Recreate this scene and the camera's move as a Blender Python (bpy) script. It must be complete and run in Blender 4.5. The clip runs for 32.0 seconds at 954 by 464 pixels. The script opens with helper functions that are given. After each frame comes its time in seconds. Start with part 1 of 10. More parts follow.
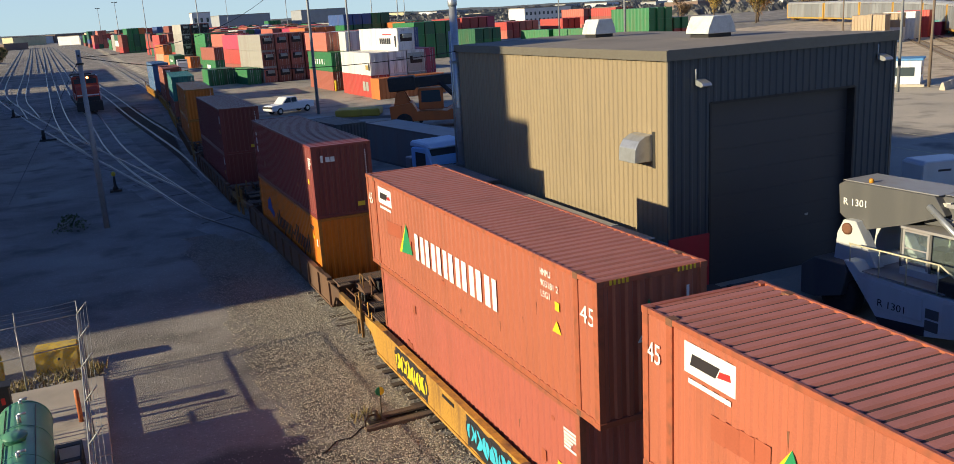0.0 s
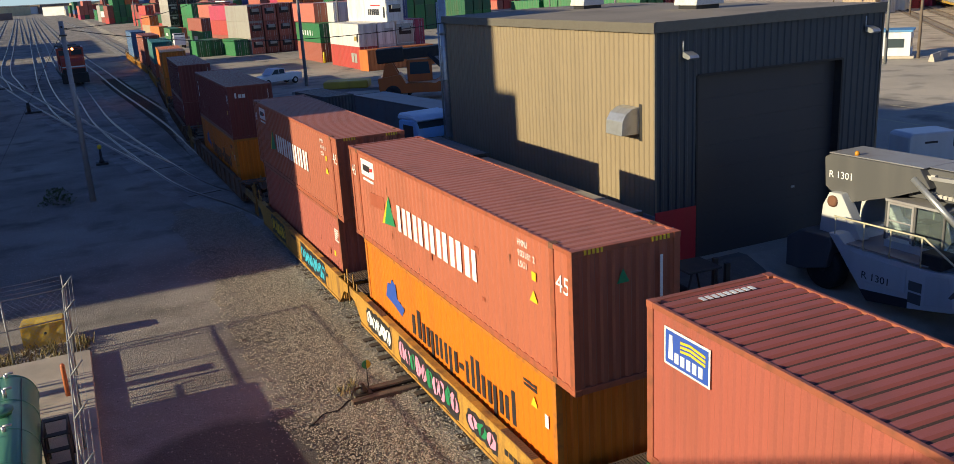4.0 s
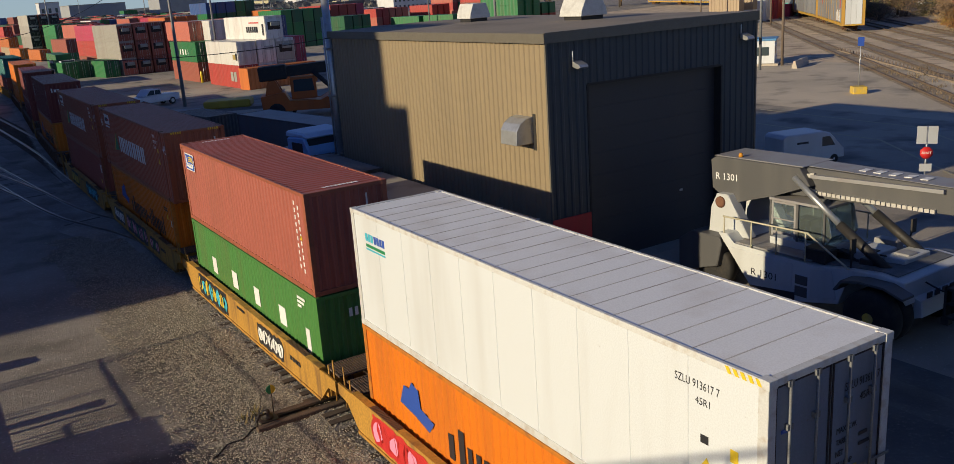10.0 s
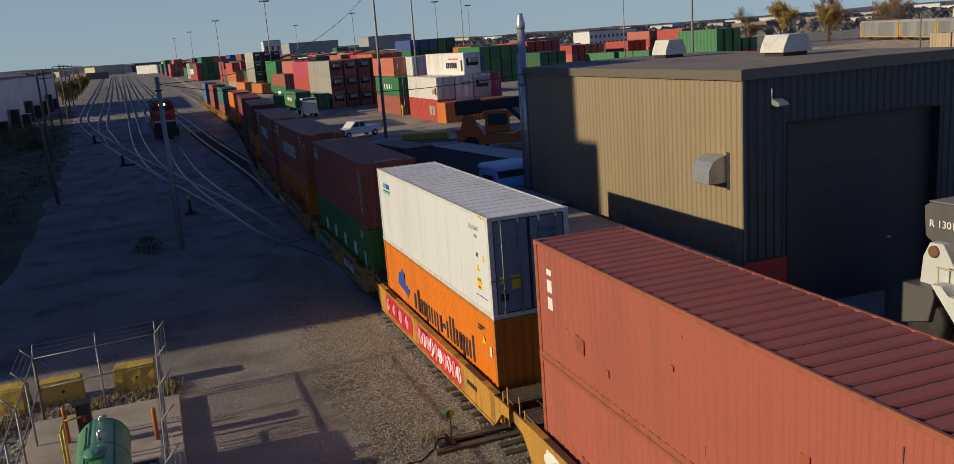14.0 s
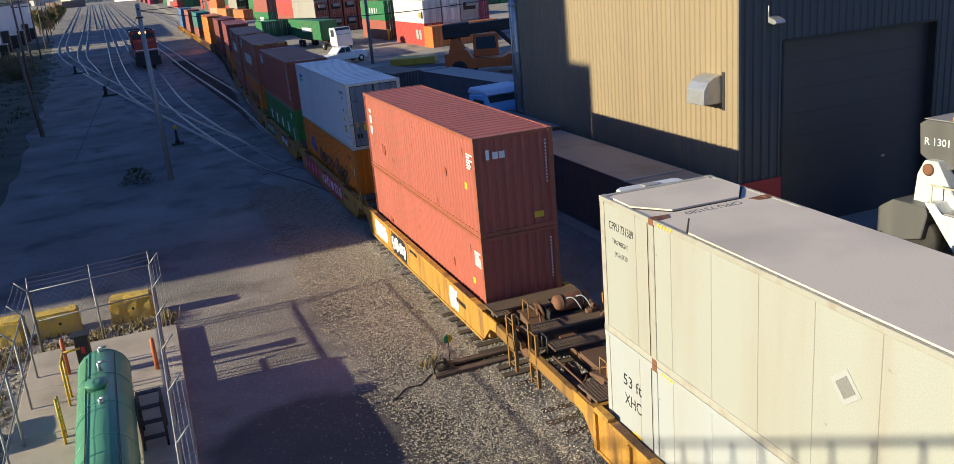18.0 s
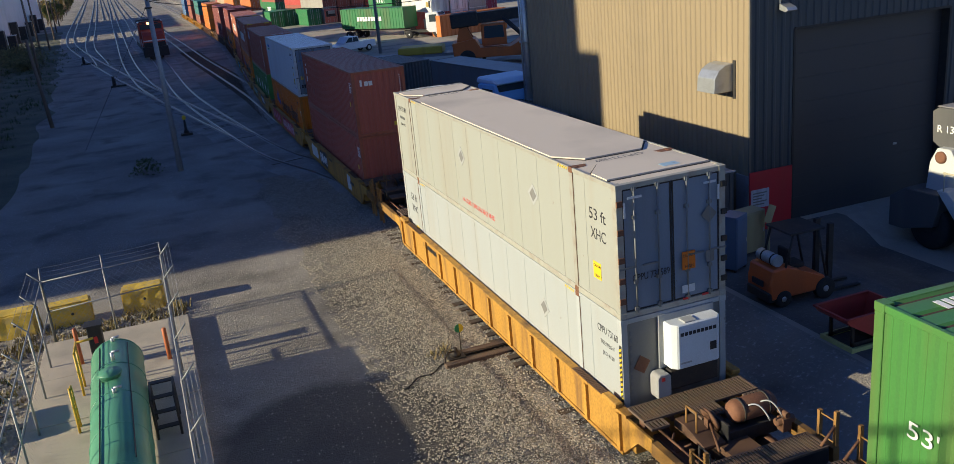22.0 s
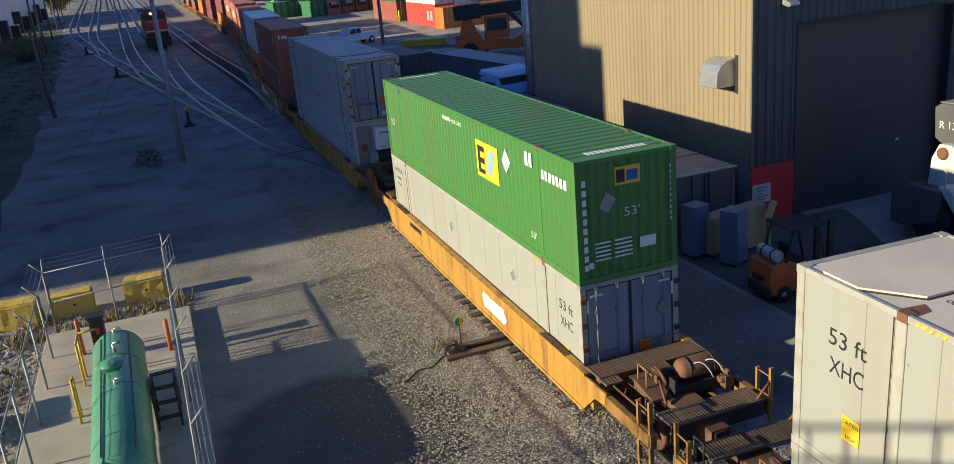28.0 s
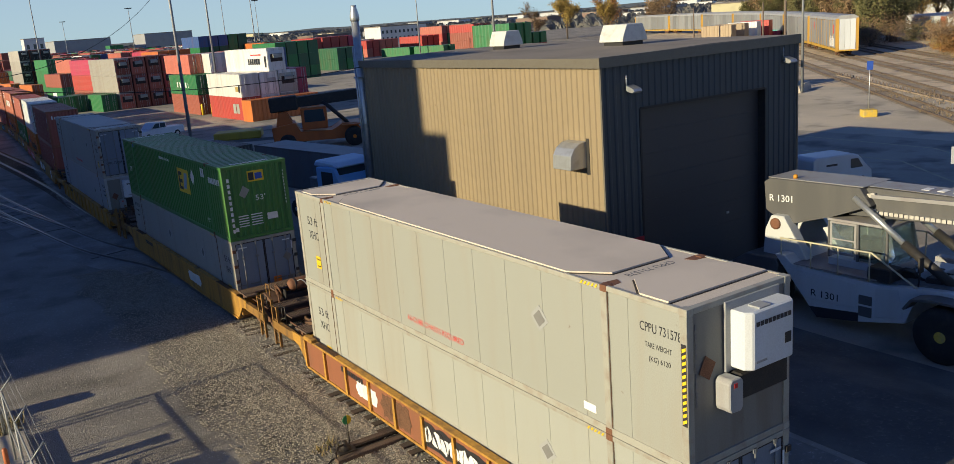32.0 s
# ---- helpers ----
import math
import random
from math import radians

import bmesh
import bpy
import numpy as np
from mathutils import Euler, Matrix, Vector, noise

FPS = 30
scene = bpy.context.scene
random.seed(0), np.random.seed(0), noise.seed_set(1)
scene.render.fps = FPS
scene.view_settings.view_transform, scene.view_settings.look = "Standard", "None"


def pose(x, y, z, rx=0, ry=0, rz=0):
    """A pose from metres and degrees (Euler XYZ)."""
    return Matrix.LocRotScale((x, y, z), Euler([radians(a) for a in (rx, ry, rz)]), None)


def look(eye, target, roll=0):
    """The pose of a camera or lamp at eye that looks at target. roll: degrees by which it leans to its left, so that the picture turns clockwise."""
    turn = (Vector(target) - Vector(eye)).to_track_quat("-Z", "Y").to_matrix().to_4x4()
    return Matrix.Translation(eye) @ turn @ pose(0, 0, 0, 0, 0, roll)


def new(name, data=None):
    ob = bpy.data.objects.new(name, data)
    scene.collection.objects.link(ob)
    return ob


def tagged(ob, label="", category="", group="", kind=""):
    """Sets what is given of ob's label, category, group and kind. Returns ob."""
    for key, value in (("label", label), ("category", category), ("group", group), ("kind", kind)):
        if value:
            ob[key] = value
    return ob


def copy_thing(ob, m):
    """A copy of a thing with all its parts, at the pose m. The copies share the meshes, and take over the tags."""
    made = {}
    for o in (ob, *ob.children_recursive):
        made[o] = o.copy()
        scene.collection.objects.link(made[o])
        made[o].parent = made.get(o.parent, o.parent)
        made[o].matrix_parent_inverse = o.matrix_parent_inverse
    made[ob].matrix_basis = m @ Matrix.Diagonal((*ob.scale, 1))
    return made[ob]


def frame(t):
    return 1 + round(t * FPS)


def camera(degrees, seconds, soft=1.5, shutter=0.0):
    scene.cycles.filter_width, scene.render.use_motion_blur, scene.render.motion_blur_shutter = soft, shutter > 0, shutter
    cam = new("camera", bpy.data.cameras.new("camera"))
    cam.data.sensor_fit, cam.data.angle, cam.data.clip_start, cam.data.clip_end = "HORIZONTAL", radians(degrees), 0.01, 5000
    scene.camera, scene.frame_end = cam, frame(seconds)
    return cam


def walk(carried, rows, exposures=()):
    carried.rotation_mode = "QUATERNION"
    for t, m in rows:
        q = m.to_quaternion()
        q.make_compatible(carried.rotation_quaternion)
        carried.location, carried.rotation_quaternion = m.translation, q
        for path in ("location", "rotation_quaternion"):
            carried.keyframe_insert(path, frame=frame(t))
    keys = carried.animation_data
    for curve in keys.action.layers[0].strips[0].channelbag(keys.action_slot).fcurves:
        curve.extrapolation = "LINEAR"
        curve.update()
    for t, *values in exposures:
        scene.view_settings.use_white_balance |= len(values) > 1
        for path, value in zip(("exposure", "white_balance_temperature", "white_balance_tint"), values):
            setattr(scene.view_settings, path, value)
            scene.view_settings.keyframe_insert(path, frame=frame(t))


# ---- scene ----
# ---- camera ----
cam = camera(57.20, 32.0, soft=0.8)
PATH = [
    (0, -9.114, -0.000, 11.002, 75.714, 3.305, -24.583),
    (0.5, -9.016, 0.023, 11.028, 73.691, 3.242, -24.795),
    (1, -9.001, 0.024, 11.033, 72.803, 3.223, -25.960),
    (1.5, -8.987, 0.036, 11.037, 72.655, 3.315, -25.986),
    (2, -8.971, 0.021, 11.031, 72.584, 3.389, -26.153),
    (2.5, -8.987, 0.015, 11.014, 72.457, 3.504, -26.113),
    (3, -9.159, -0.019, 10.972, 72.345, 3.553, -26.166),
    (3.5, -9.022, -0.037, 11.017, 72.482, 3.447, -25.765),
    (4, -8.979, -0.038, 11.024, 73.861, 3.258, -25.199),
    (4.5, -8.988, -0.044, 11.025, 75.225, 3.496, -23.866),
    (6.5, -9.027, 0.091, 11.090, 76.715, 6.202, -24.403),
    (7, -9.128, 0.152, 11.003, 78.614, 5.764, -29.948),
    (7.5, -9.251, 0.303, 10.956, 78.699, 3.996, -41.551),
    (8, -9.281, 0.458, 10.931, 78.609, 4.108, -45.039),
    (8.5, -9.325, 0.500, 10.932, 78.863, 2.858, -43.175),
    (9, -9.305, 0.397, 10.958, 78.977, 2.187, -39.596),
    (9.5, -9.272, 0.310, 10.941, 78.809, 2.598, -36.382),
    (10, -9.247, 0.323, 10.926, 74.381, 3.771, -32.937),
    (10.5, -9.296, 0.306, 10.931, 72.797, 4.722, -30.222),
    (11, -9.241, 0.289, 10.933, 73.303, 5.392, -27.379),
    (11.5, -9.198, 0.166, 10.936, 75.598, 5.079, -24.464),
    (12, -9.220, 0.202, 10.933, 77.366, 4.169, -21.449),
    (12.5, -9.227, 0.227, 10.927, 77.817, 3.906, -20.740),
    (13, -9.283, 0.177, 10.909, 78.208, 4.002, -20.697),
    (13.5, -9.228, 0.234, 10.930, 78.207, 4.131, -20.534),
    (14, -9.232, 0.229, 10.935, 77.505, 4.167, -20.469),
    (14.5, -9.254, 0.228, 10.935, 77.605, 4.219, -20.380),
    (16.5, -9.449, 0.456, 10.881, 74.886, 5.105, -18.846),
    (17, -9.453, 0.461, 10.871, 72.589, 4.723, -21.479),
    (17.5, -9.438, 0.455, 10.876, 72.557, 4.794, -21.631),
    (18, -9.358, 0.420, 10.883, 72.611, 4.901, -21.424),
    (18.5, -9.429, 0.440, 10.873, 72.661, 4.961, -21.460),
    (19, -9.428, 0.445, 10.869, 72.724, 4.942, -21.377),
    (19.5, -9.443, 0.410, 10.866, 72.663, 5.000, -21.309),
    (20, -9.451, 0.412, 10.867, 72.407, 5.053, -21.260),
    (20.5, -9.446, 0.411, 10.878, 72.087, 5.140, -21.198),
    (21, -9.446, 0.408, 10.870, 72.093, 5.168, -21.099),
    (21.5, -9.438, 0.474, 10.870, 72.025, 5.178, -21.073),
    (22, -9.442, 0.453, 10.885, 71.971, 5.187, -20.999),
    (22.5, -9.434, 0.450, 10.896, 71.960, 5.206, -20.936),
    (23, -9.362, 0.446, 10.916, 71.897, 5.177, -20.742),
    (23.5, -9.445, 0.456, 10.882, 72.013, 5.130, -20.814),
    (24, -9.456, 0.449, 10.860, 72.018, 5.172, -20.770),
    (24.5, -9.456, 0.448, 10.863, 71.975, 5.146, -20.709),
    (25, -9.456, 0.450, 10.872, 71.937, 5.124, -20.656),
    (25.5, -9.440, 0.428, 10.874, 71.905, 5.133, -20.559),
    (27.5, -9.443, 0.419, 10.892, 71.643, 4.938, -20.736),
    (28, -9.404, 0.419, 10.931, 71.480, 4.919, -20.747),
    (28.5, -9.425, 0.410, 10.885, 71.486, 4.971, -20.874),
    (29, -9.418, 0.454, 10.886, 72.049, 4.781, -21.014),
    (29.5, -9.517, 0.616, 10.935, 74.982, 4.327, -27.636),
    (30, -9.845, 0.869, 10.968, 76.554, 4.822, -31.293),
    (30.5, -10.245, 1.057, 10.984, 76.532, 4.865, -32.142),
    (31, -10.613, 1.322, 10.974, 76.580, 5.572, -34.230),
    (31.5, -10.906, 1.526, 10.949, 76.209, 5.100, -34.207),
    (32, -11.205, 1.798, 10.934, 76.226, 4.397, -34.065),
]
EXPOSURES = [(t, e + 0.48, 6430 if 16 < t < 29.5 else 6850, 2 if t < 9 else 6 if t < 16 else 1) for t, e in ((0, 0.12), (2, 0.08), (4.5, 0.0), (6.5, 0.0), (8, -0.12), (9, -0.06), (10, -0.55), (11, -0.92), (12, -0.84), (14.5, -0.68), (16.5, 0.36), (18, 0.3), (19, 0.1), (25, 0.1), (29, 0.2), (30, -0.03), (32, -0.14))]
walk(cam, [(t, pose(*q)) for t, *q in PATH], EXPOSURES)

# ---- sky and sun ----
world = bpy.data.worlds.new("sky")
scene.world = world
world.use_nodes = True
_n = world.node_tree.nodes
_sky = _n.new("ShaderNodeTexSky")
_sky.sky_type, _sky.sun_disc = "NISHITA", False
_sky.sun_elevation, _sky.sun_rotation = radians(16), radians(-90)
_sky.air_density, _sky.dust_density, _sky.ozone_density = 0.7, 0.0, 4.0
_cool = _n.new("ShaderNodeMix")
_cool.data_type, _cool.blend_type = "RGBA", "MULTIPLY"
_cool.inputs[0].default_value, _cool.inputs[7].default_value = 1.0, (0.5, 0.84, 1.62, 1)
world.node_tree.links.new(_sky.outputs[0], _cool.inputs[6])
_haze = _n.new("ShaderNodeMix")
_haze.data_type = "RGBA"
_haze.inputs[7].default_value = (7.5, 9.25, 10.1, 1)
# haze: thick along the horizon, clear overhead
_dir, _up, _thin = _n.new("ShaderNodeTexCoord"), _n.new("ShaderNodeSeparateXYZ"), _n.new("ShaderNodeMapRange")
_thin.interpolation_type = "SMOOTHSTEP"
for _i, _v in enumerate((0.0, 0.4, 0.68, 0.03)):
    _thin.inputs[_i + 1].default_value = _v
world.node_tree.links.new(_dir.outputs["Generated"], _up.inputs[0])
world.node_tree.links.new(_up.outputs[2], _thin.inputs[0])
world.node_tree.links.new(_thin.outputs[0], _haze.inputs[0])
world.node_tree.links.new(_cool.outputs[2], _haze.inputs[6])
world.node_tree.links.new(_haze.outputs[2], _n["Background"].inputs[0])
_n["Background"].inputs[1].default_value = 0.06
SUN_WAY = Vector((1.0, -0.01, -0.287))
sun = new("sun", bpy.data.lights.new("sun", "SUN"))
sun.data.energy, sun.data.angle, sun.data.color = 5.0, radians(0.53), (1.0, 0.845, 0.62)
sun.matrix_world = look((-100, 0, 60), Vector((-100, 0, 60)) + SUN_WAY)


# ---- materials ----
MATS = {}


def mat(name, col, rough=0.6, metal=0.0, var=0.18, scale=4.0, bump=0.15, dirt=(0.12, 0.09, 0.06), dirty=0.25, rnd=0.0,
        streak=False, fine=40.0):
    """Painted or plain surface: fine grain, blotches of dirt, optional run-down streaks."""
    if name in MATS:
        return MATS[name]
    m = bpy.data.materials.new(name)
    MATS[name] = m
    m.use_nodes = True
    nt = m.node_tree
    N, L = nt.nodes, nt.links
    b = N["Principled BSDF"]
    b.inputs["Roughness"].default_value = rough
    b.inputs["Metallic"].default_value = metal
    tc = N.new("ShaderNodeTexCoord")
    src = tc.outputs["Object"]
    n1 = N.new("ShaderNodeTexNoise")
    n1.inputs["Scale"].default_value, n1.inputs["Detail"].default_value = scale, 6
    n2 = N.new("ShaderNodeTexNoise")
    n2.inputs["Scale"].default_value, n2.inputs["Detail"].default_value = fine, 4
    L.new(src, n2.inputs["Vector"])
    if streak:
        mp = N.new("ShaderNodeMapping")
        mp.inputs["Scale"].default_value = (1, 1, 0.12)
        L.new(src, mp.inputs["Vector"])
        L.new(mp.outputs[0], n1.inputs["Vector"])
    else:
        L.new(src, n1.inputs["Vector"])
    r1 = N.new("ShaderNodeMapRange")
    r1.inputs[1].default_value, r1.inputs[2].default_value = 0.3, 0.7
    r1.inputs[3].default_value, r1.inputs[4].default_value = 1 - var, 1 + var
    L.new(n2.outputs[0], r1.inputs[0])
    hsv = N.new("ShaderNodeHueSaturation")
    hsv.inputs["Color"].default_value = (*col, 1)
    last = r1.outputs[0]
    if rnd:
        oi = N.new("ShaderNodeObjectInfo")
        r3 = N.new("ShaderNodeMapRange")
        r3.inputs[3].default_value, r3.inputs[4].default_value = 1 - rnd, 1 + rnd
        L.new(oi.outputs["Random"], r3.inputs[0])
        mu = N.new("ShaderNodeMath")
        mu.operation = "MULTIPLY"
        L.new(last, mu.inputs[0])
        L.new(r3.outputs[0], mu.inputs[1])
        last = mu.outputs[0]
    L.new(last, hsv.inputs["Value"])
    r2 = N.new("ShaderNodeMapRange")
    r2.inputs[1].default_value, r2.inputs[2].default_value = 0.48, 0.75
    r2.inputs[3].default_value, r2.inputs[4].default_value = 0.0, dirty
    L.new(n1.outputs[0], r2.inputs[0])
    mix = N.new("ShaderNodeMix")
    mix.data_type = "RGBA"
    L.new(r2.outputs[0], mix.inputs[0])
    L.new(hsv.outputs[0], mix.inputs[6])
    mix.inputs[7].default_value = (*dirt, 1)
    out = mix.outputs[2]
    if streak:
        # rust freckles and rubbed spots
        n3, r4, m4 = N.new("ShaderNodeTexNoise"), N.new("ShaderNodeMapRange"), N.new("ShaderNodeMix")
        n3.inputs["Scale"].default_value, n3.inputs["Detail"].default_value, n3.inputs["Roughness"].default_value = 5.0, 9, 0.7
        L.new(src, n3.inputs["Vector"])
        for i_, v_ in enumerate((0.66, 0.71, 0.0, 0.6)):
            r4.inputs[i_ + 1].default_value = v_
        L.new(n3.outputs[0], r4.inputs[0])
        m4.data_type = "RGBA"
        L.new(r4.outputs[0], m4.inputs[0])
        L.new(out, m4.inputs[6])
        m4.inputs[7].default_value = (0.13, 0.06, 0.035, 1)
        out = m4.outputs[2]
    L.new(out, b.inputs["Base Color"])
    if bump:
        bp = N.new("ShaderNodeBump")
        bp.inputs["Strength"].default_value, bp.inputs["Distance"].default_value = bump, 0.01
        L.new(n2.outputs[0], bp.inputs["Height"])
        L.new(bp.outputs[0], b.inputs["Normal"])
    return m


def paint(name, col, **k):
    k = dict(dict(rough=0.5, var=0.07, scale=1.2, dirt=(0.16, 0.07, 0.04), dirty=0.35, streak=True, bump=0.05, rnd=0.08), **k)
    return mat(name, col, **k)


def ground_mat(name, a, c, stone, scale_big=0.12, gravel=26.0, relief=0.5, dark=(0.05, 0.045, 0.04), damp_shade=None):
    """Trodden dirt and gravel: two earth colours, scattered stones, dark moist patches."""
    m = bpy.data.materials.new(name)
    MATS[name] = m
    m.use_nodes = True
    nt = m.node_tree
    N, L = nt.nodes, nt.links
    b = N["Principled BSDF"]
    b.inputs["Roughness"].default_value = 0.93
    tc = N.new("ShaderNodeTexCoord")
    big = N.new("ShaderNodeTexNoise")
    big.inputs["Scale"].default_value, big.inputs["Detail"].default_value, big.inputs["Roughness"].default_value = scale_big, 8, 0.62
    vor = N.new("ShaderNodeTexVoronoi")
    vor.inputs["Scale"].default_value = gravel
    small = N.new("ShaderNodeTexNoise")
    small.inputs["Scale"].default_value, small.inputs["Detail"].default_value = 9.0, 8
    for t in (big, vor, small):
        L.new(tc.outputs["Object"], t.inputs["Vector"])
    rb = N.new("ShaderNodeValToRGB")
    rb.color_ramp.elements[0].position, rb.color_ramp.elements[1].position = 0.38, 0.62
    rb.color_ramp.elements[0].color, rb.color_ramp.elements[1].color = (*a, 1), (*c, 1)
    L.new(big.outputs[0], rb.inputs[0])
    rs = N.new("ShaderNodeMapRange")
    rs.inputs[1].default_value, rs.inputs[2].default_value, rs.inputs[3].default_value, rs.inputs[4].default_value = 0.55, 0.75, 0, 0.8
    L.new(small.outputs[0], rs.inputs[0])
    sep = N.new("ShaderNodeSeparateColor")
    L.new(vor.outputs["Color"], sep.inputs[0])
    st = N.new("ShaderNodeValToRGB")
    st.color_ramp.elements[0].color = (*[v * 0.45 for v in stone], 1)
    st.color_ramp.elements[1].color = (*[min(1, v * 1.5) for v in stone], 1)
    L.new(sep.outputs[0], st.inputs[0])
    m1 = N.new("ShaderNodeMix")
    m1.data_type = "RGBA"
    L.new(rs.outputs[0], m1.inputs[0])
    L.new(rb.outputs[0], m1.inputs[6])
    L.new(st.outputs[0], m1.inputs[7])
    d = N.new("ShaderNodeTexNoise")
    d.inputs["Scale"].default_value, d.inputs["Detail"].default_value = 0.35, 5
    L.new(tc.outputs["Object"], d.inputs["Vector"])
    rd = N.new("ShaderNodeMapRange")
    rd.inputs[1].default_value, rd.inputs[2].default_value, rd.inputs[3].default_value, rd.inputs[4].default_value = 0.52, 0.7, 0, 0.75
    L.new(d.outputs[0], rd.inputs[0])
    m2 = N.new("ShaderNodeMix")
    m2.data_type = "RGBA"
    L.new(rd.outputs[0], m2.inputs[0])
    L.new(m1.outputs[2], m2.inputs[6])
    m2.inputs[7].default_value = (*dark, 1)
    out = m2.outputs[2]
    if damp_shade:
        # one oil-dark wet stain with a ragged rim; its colour also deepens the bridge's shadow
        far, rag, ms = N.new("ShaderNodeVectorMath"), N.new("ShaderNodeMath"), N.new("ShaderNodeMapRange")
        far.operation, rag.operation = "DISTANCE", "MULTIPLY_ADD"
        far.inputs[1].default_value = (*damp_shade[:2], 0)
        rag.inputs[1].default_value = 2.6
        L.new(tc.outputs["Object"], far.inputs[0])
        L.new(big.outputs[0], rag.inputs[0])
        L.new(far.outputs["Value"], rag.inputs[2])
        for i_, v_ in enumerate((damp_shade[2] + 1.2, damp_shade[2] + 1.75, 0.8, 0.0)):
            ms.inputs[i_ + 1].default_value = v_
        L.new(rag.outputs[0], ms.inputs[0])
        m3 = N.new("ShaderNodeMix")
        m3.data_type = "RGBA"
        L.new(ms.outputs[0], m3.inputs[0])
        L.new(out, m3.inputs[6])
        m3.inputs[7].default_value = (0.075, 0.068, 0.06, 1)
        out = m3.outputs[2]
    L.new(out, b.inputs["Base Color"])
    bp = N.new("ShaderNodeBump")
    bp.inputs["Strength"].default_value, bp.inputs["Distance"].default_value = relief, 0.03
    L.new(vor.outputs["Distance"], bp.inputs["Height"])
    bp2 = N.new("ShaderNodeBump")
    bp2.inputs["Strength"].default_value, bp2.inputs["Distance"].default_value = 0.4, 0.06
    L.new(small.outputs[0], bp2.inputs["Height"])
    L.new(bp.outputs[0], bp2.inputs["Normal"])
    L.new(bp2.outputs[0], b.inputs["Normal"])
    return m


def glass_mat(name, col=(0.05, 0.07, 0.08)):
    return mat(name, col, rough=0.08, var=0.05, dirty=0.1, bump=0)


DIRT = ground_mat("packed_dirt", (0.195, 0.177, 0.153), (0.335, 0.302, 0.257), (0.45, 0.41, 0.36), dark=(0.085, 0.075, 0.065), damp_shade=(-6.9, 19.2, 2.9))
BALLAST = ground_mat("ballast_gravel", (0.24, 0.225, 0.2), (0.35, 0.325, 0.29), (0.46, 0.43, 0.39), 0.5, 26.0, 0.9, (0.14, 0.12, 0.1))
PAVING = ground_mat("worn_asphalt", (0.275, 0.245, 0.2), (0.415, 0.37, 0.3), (0.4, 0.37, 0.31), 0.05, 60.0, 0.15, (0.08, 0.08, 0.08))
CONCRETE = mat("concrete", (0.48, 0.42, 0.34), 0.85, scale=0.8, dirty=0.5, dirt=(0.2, 0.18, 0.15))
STEEL = mat("galvanised_steel", (0.5, 0.52, 0.53), 0.42, 0.7, var=0.1)
RAIL_TOP = mat("polished_rail", (0.34, 0.32, 0.3), 0.34, 0.9, var=0.1)
RUST = mat("rusty_steel", (0.16, 0.08, 0.045), 0.8, 0.2, var=0.3, dirty=0.5, dirt=(0.07, 0.04, 0.03))
DARK = mat("dark_steel", (0.035, 0.034, 0.034), 0.6, 0.3, var=0.2)
BLACK = mat("black_rubber", (0.02, 0.02, 0.02), 0.8)
WOOD = mat("weathered_tie", (0.1, 0.075, 0.055), 0.9, var=0.3, scale=6)
POLE_WOOD = mat("pole_wood", (0.17, 0.13, 0.1), 0.9, var=0.25)
WHITE = paint("white_marking", (0.78, 0.78, 0.76), dirty=0.12)
YELLOW = paint("yellow_marking", (0.75, 0.52, 0.03), dirty=0.15)
BLUE = paint("blue_marking", (0.03, 0.09, 0.42), dirty=0.1)
INK = paint("black_marking", (0.025, 0.025, 0.03), dirty=0.1)
GREEN = paint("green_marking", (0.02, 0.25, 0.1), dirty=0.1)
RED = paint("red_marking", (0.55, 0.03, 0.03), dirty=0.1)
PINK = paint("pink_marking", (0.75, 0.3, 0.45), dirty=0.1)
SKYBLUE = paint("sky_blue_marking", (0.05, 0.45, 0.6), dirty=0.1)
GLASS = glass_mat("dark_glass")
CAB_GLASS = mat("clear_tinted_glass", (0.55, 0.66, 0.64), 0.03, var=0.02, dirty=0.05, bump=0)
CAB_GLASS.node_tree.nodes["Principled BSDF"].inputs["Transmission Weight"].default_value = 0.9
CAB_GLASS.node_tree.nodes["Principled BSDF"].inputs["IOR"].default_value = 1.2


# ---- mesh helpers ----
def box(bm, x0, x1, y0, y1, z0, z1, m=None):
    v = [bm.verts.new((x, y, z)) for z in (z0, z1) for y in (y0, y1) for x in (x0, x1)]
    if m is not None:
        for q in v:
            q.co = m @ q.co
    for f in ((0, 2, 3, 1), (4, 5, 7, 6), (0, 1, 5, 4), (2, 6, 7, 3), (0, 4, 6, 2), (1, 3, 7, 5)):
        bm.faces.new([v[i] for i in f])
    return bm


def wire(bm, pts, r, seg=5):
    """One unbroken round wire along a line of points."""
    rings = []
    for i, p in enumerate(pts):
        d = (pts[min(i + 1, len(pts) - 1)] - pts[max(i - 1, 0)]).to_track_quat("Z", "Y")
        rings.append([bm.verts.new(p + d @ Vector((r * math.cos(2 * math.pi * k / seg), r * math.sin(2 * math.pi * k / seg), 0))) for k in range(seg)])
    for a, b in zip(rings, rings[1:]):
        for k in range(seg):
            bm.faces.new((a[k], a[(k + 1) % seg], b[(k + 1) % seg], b[k])).smooth = True
    bm.faces.new(rings[0][::-1])
    bm.faces.new(rings[-1])


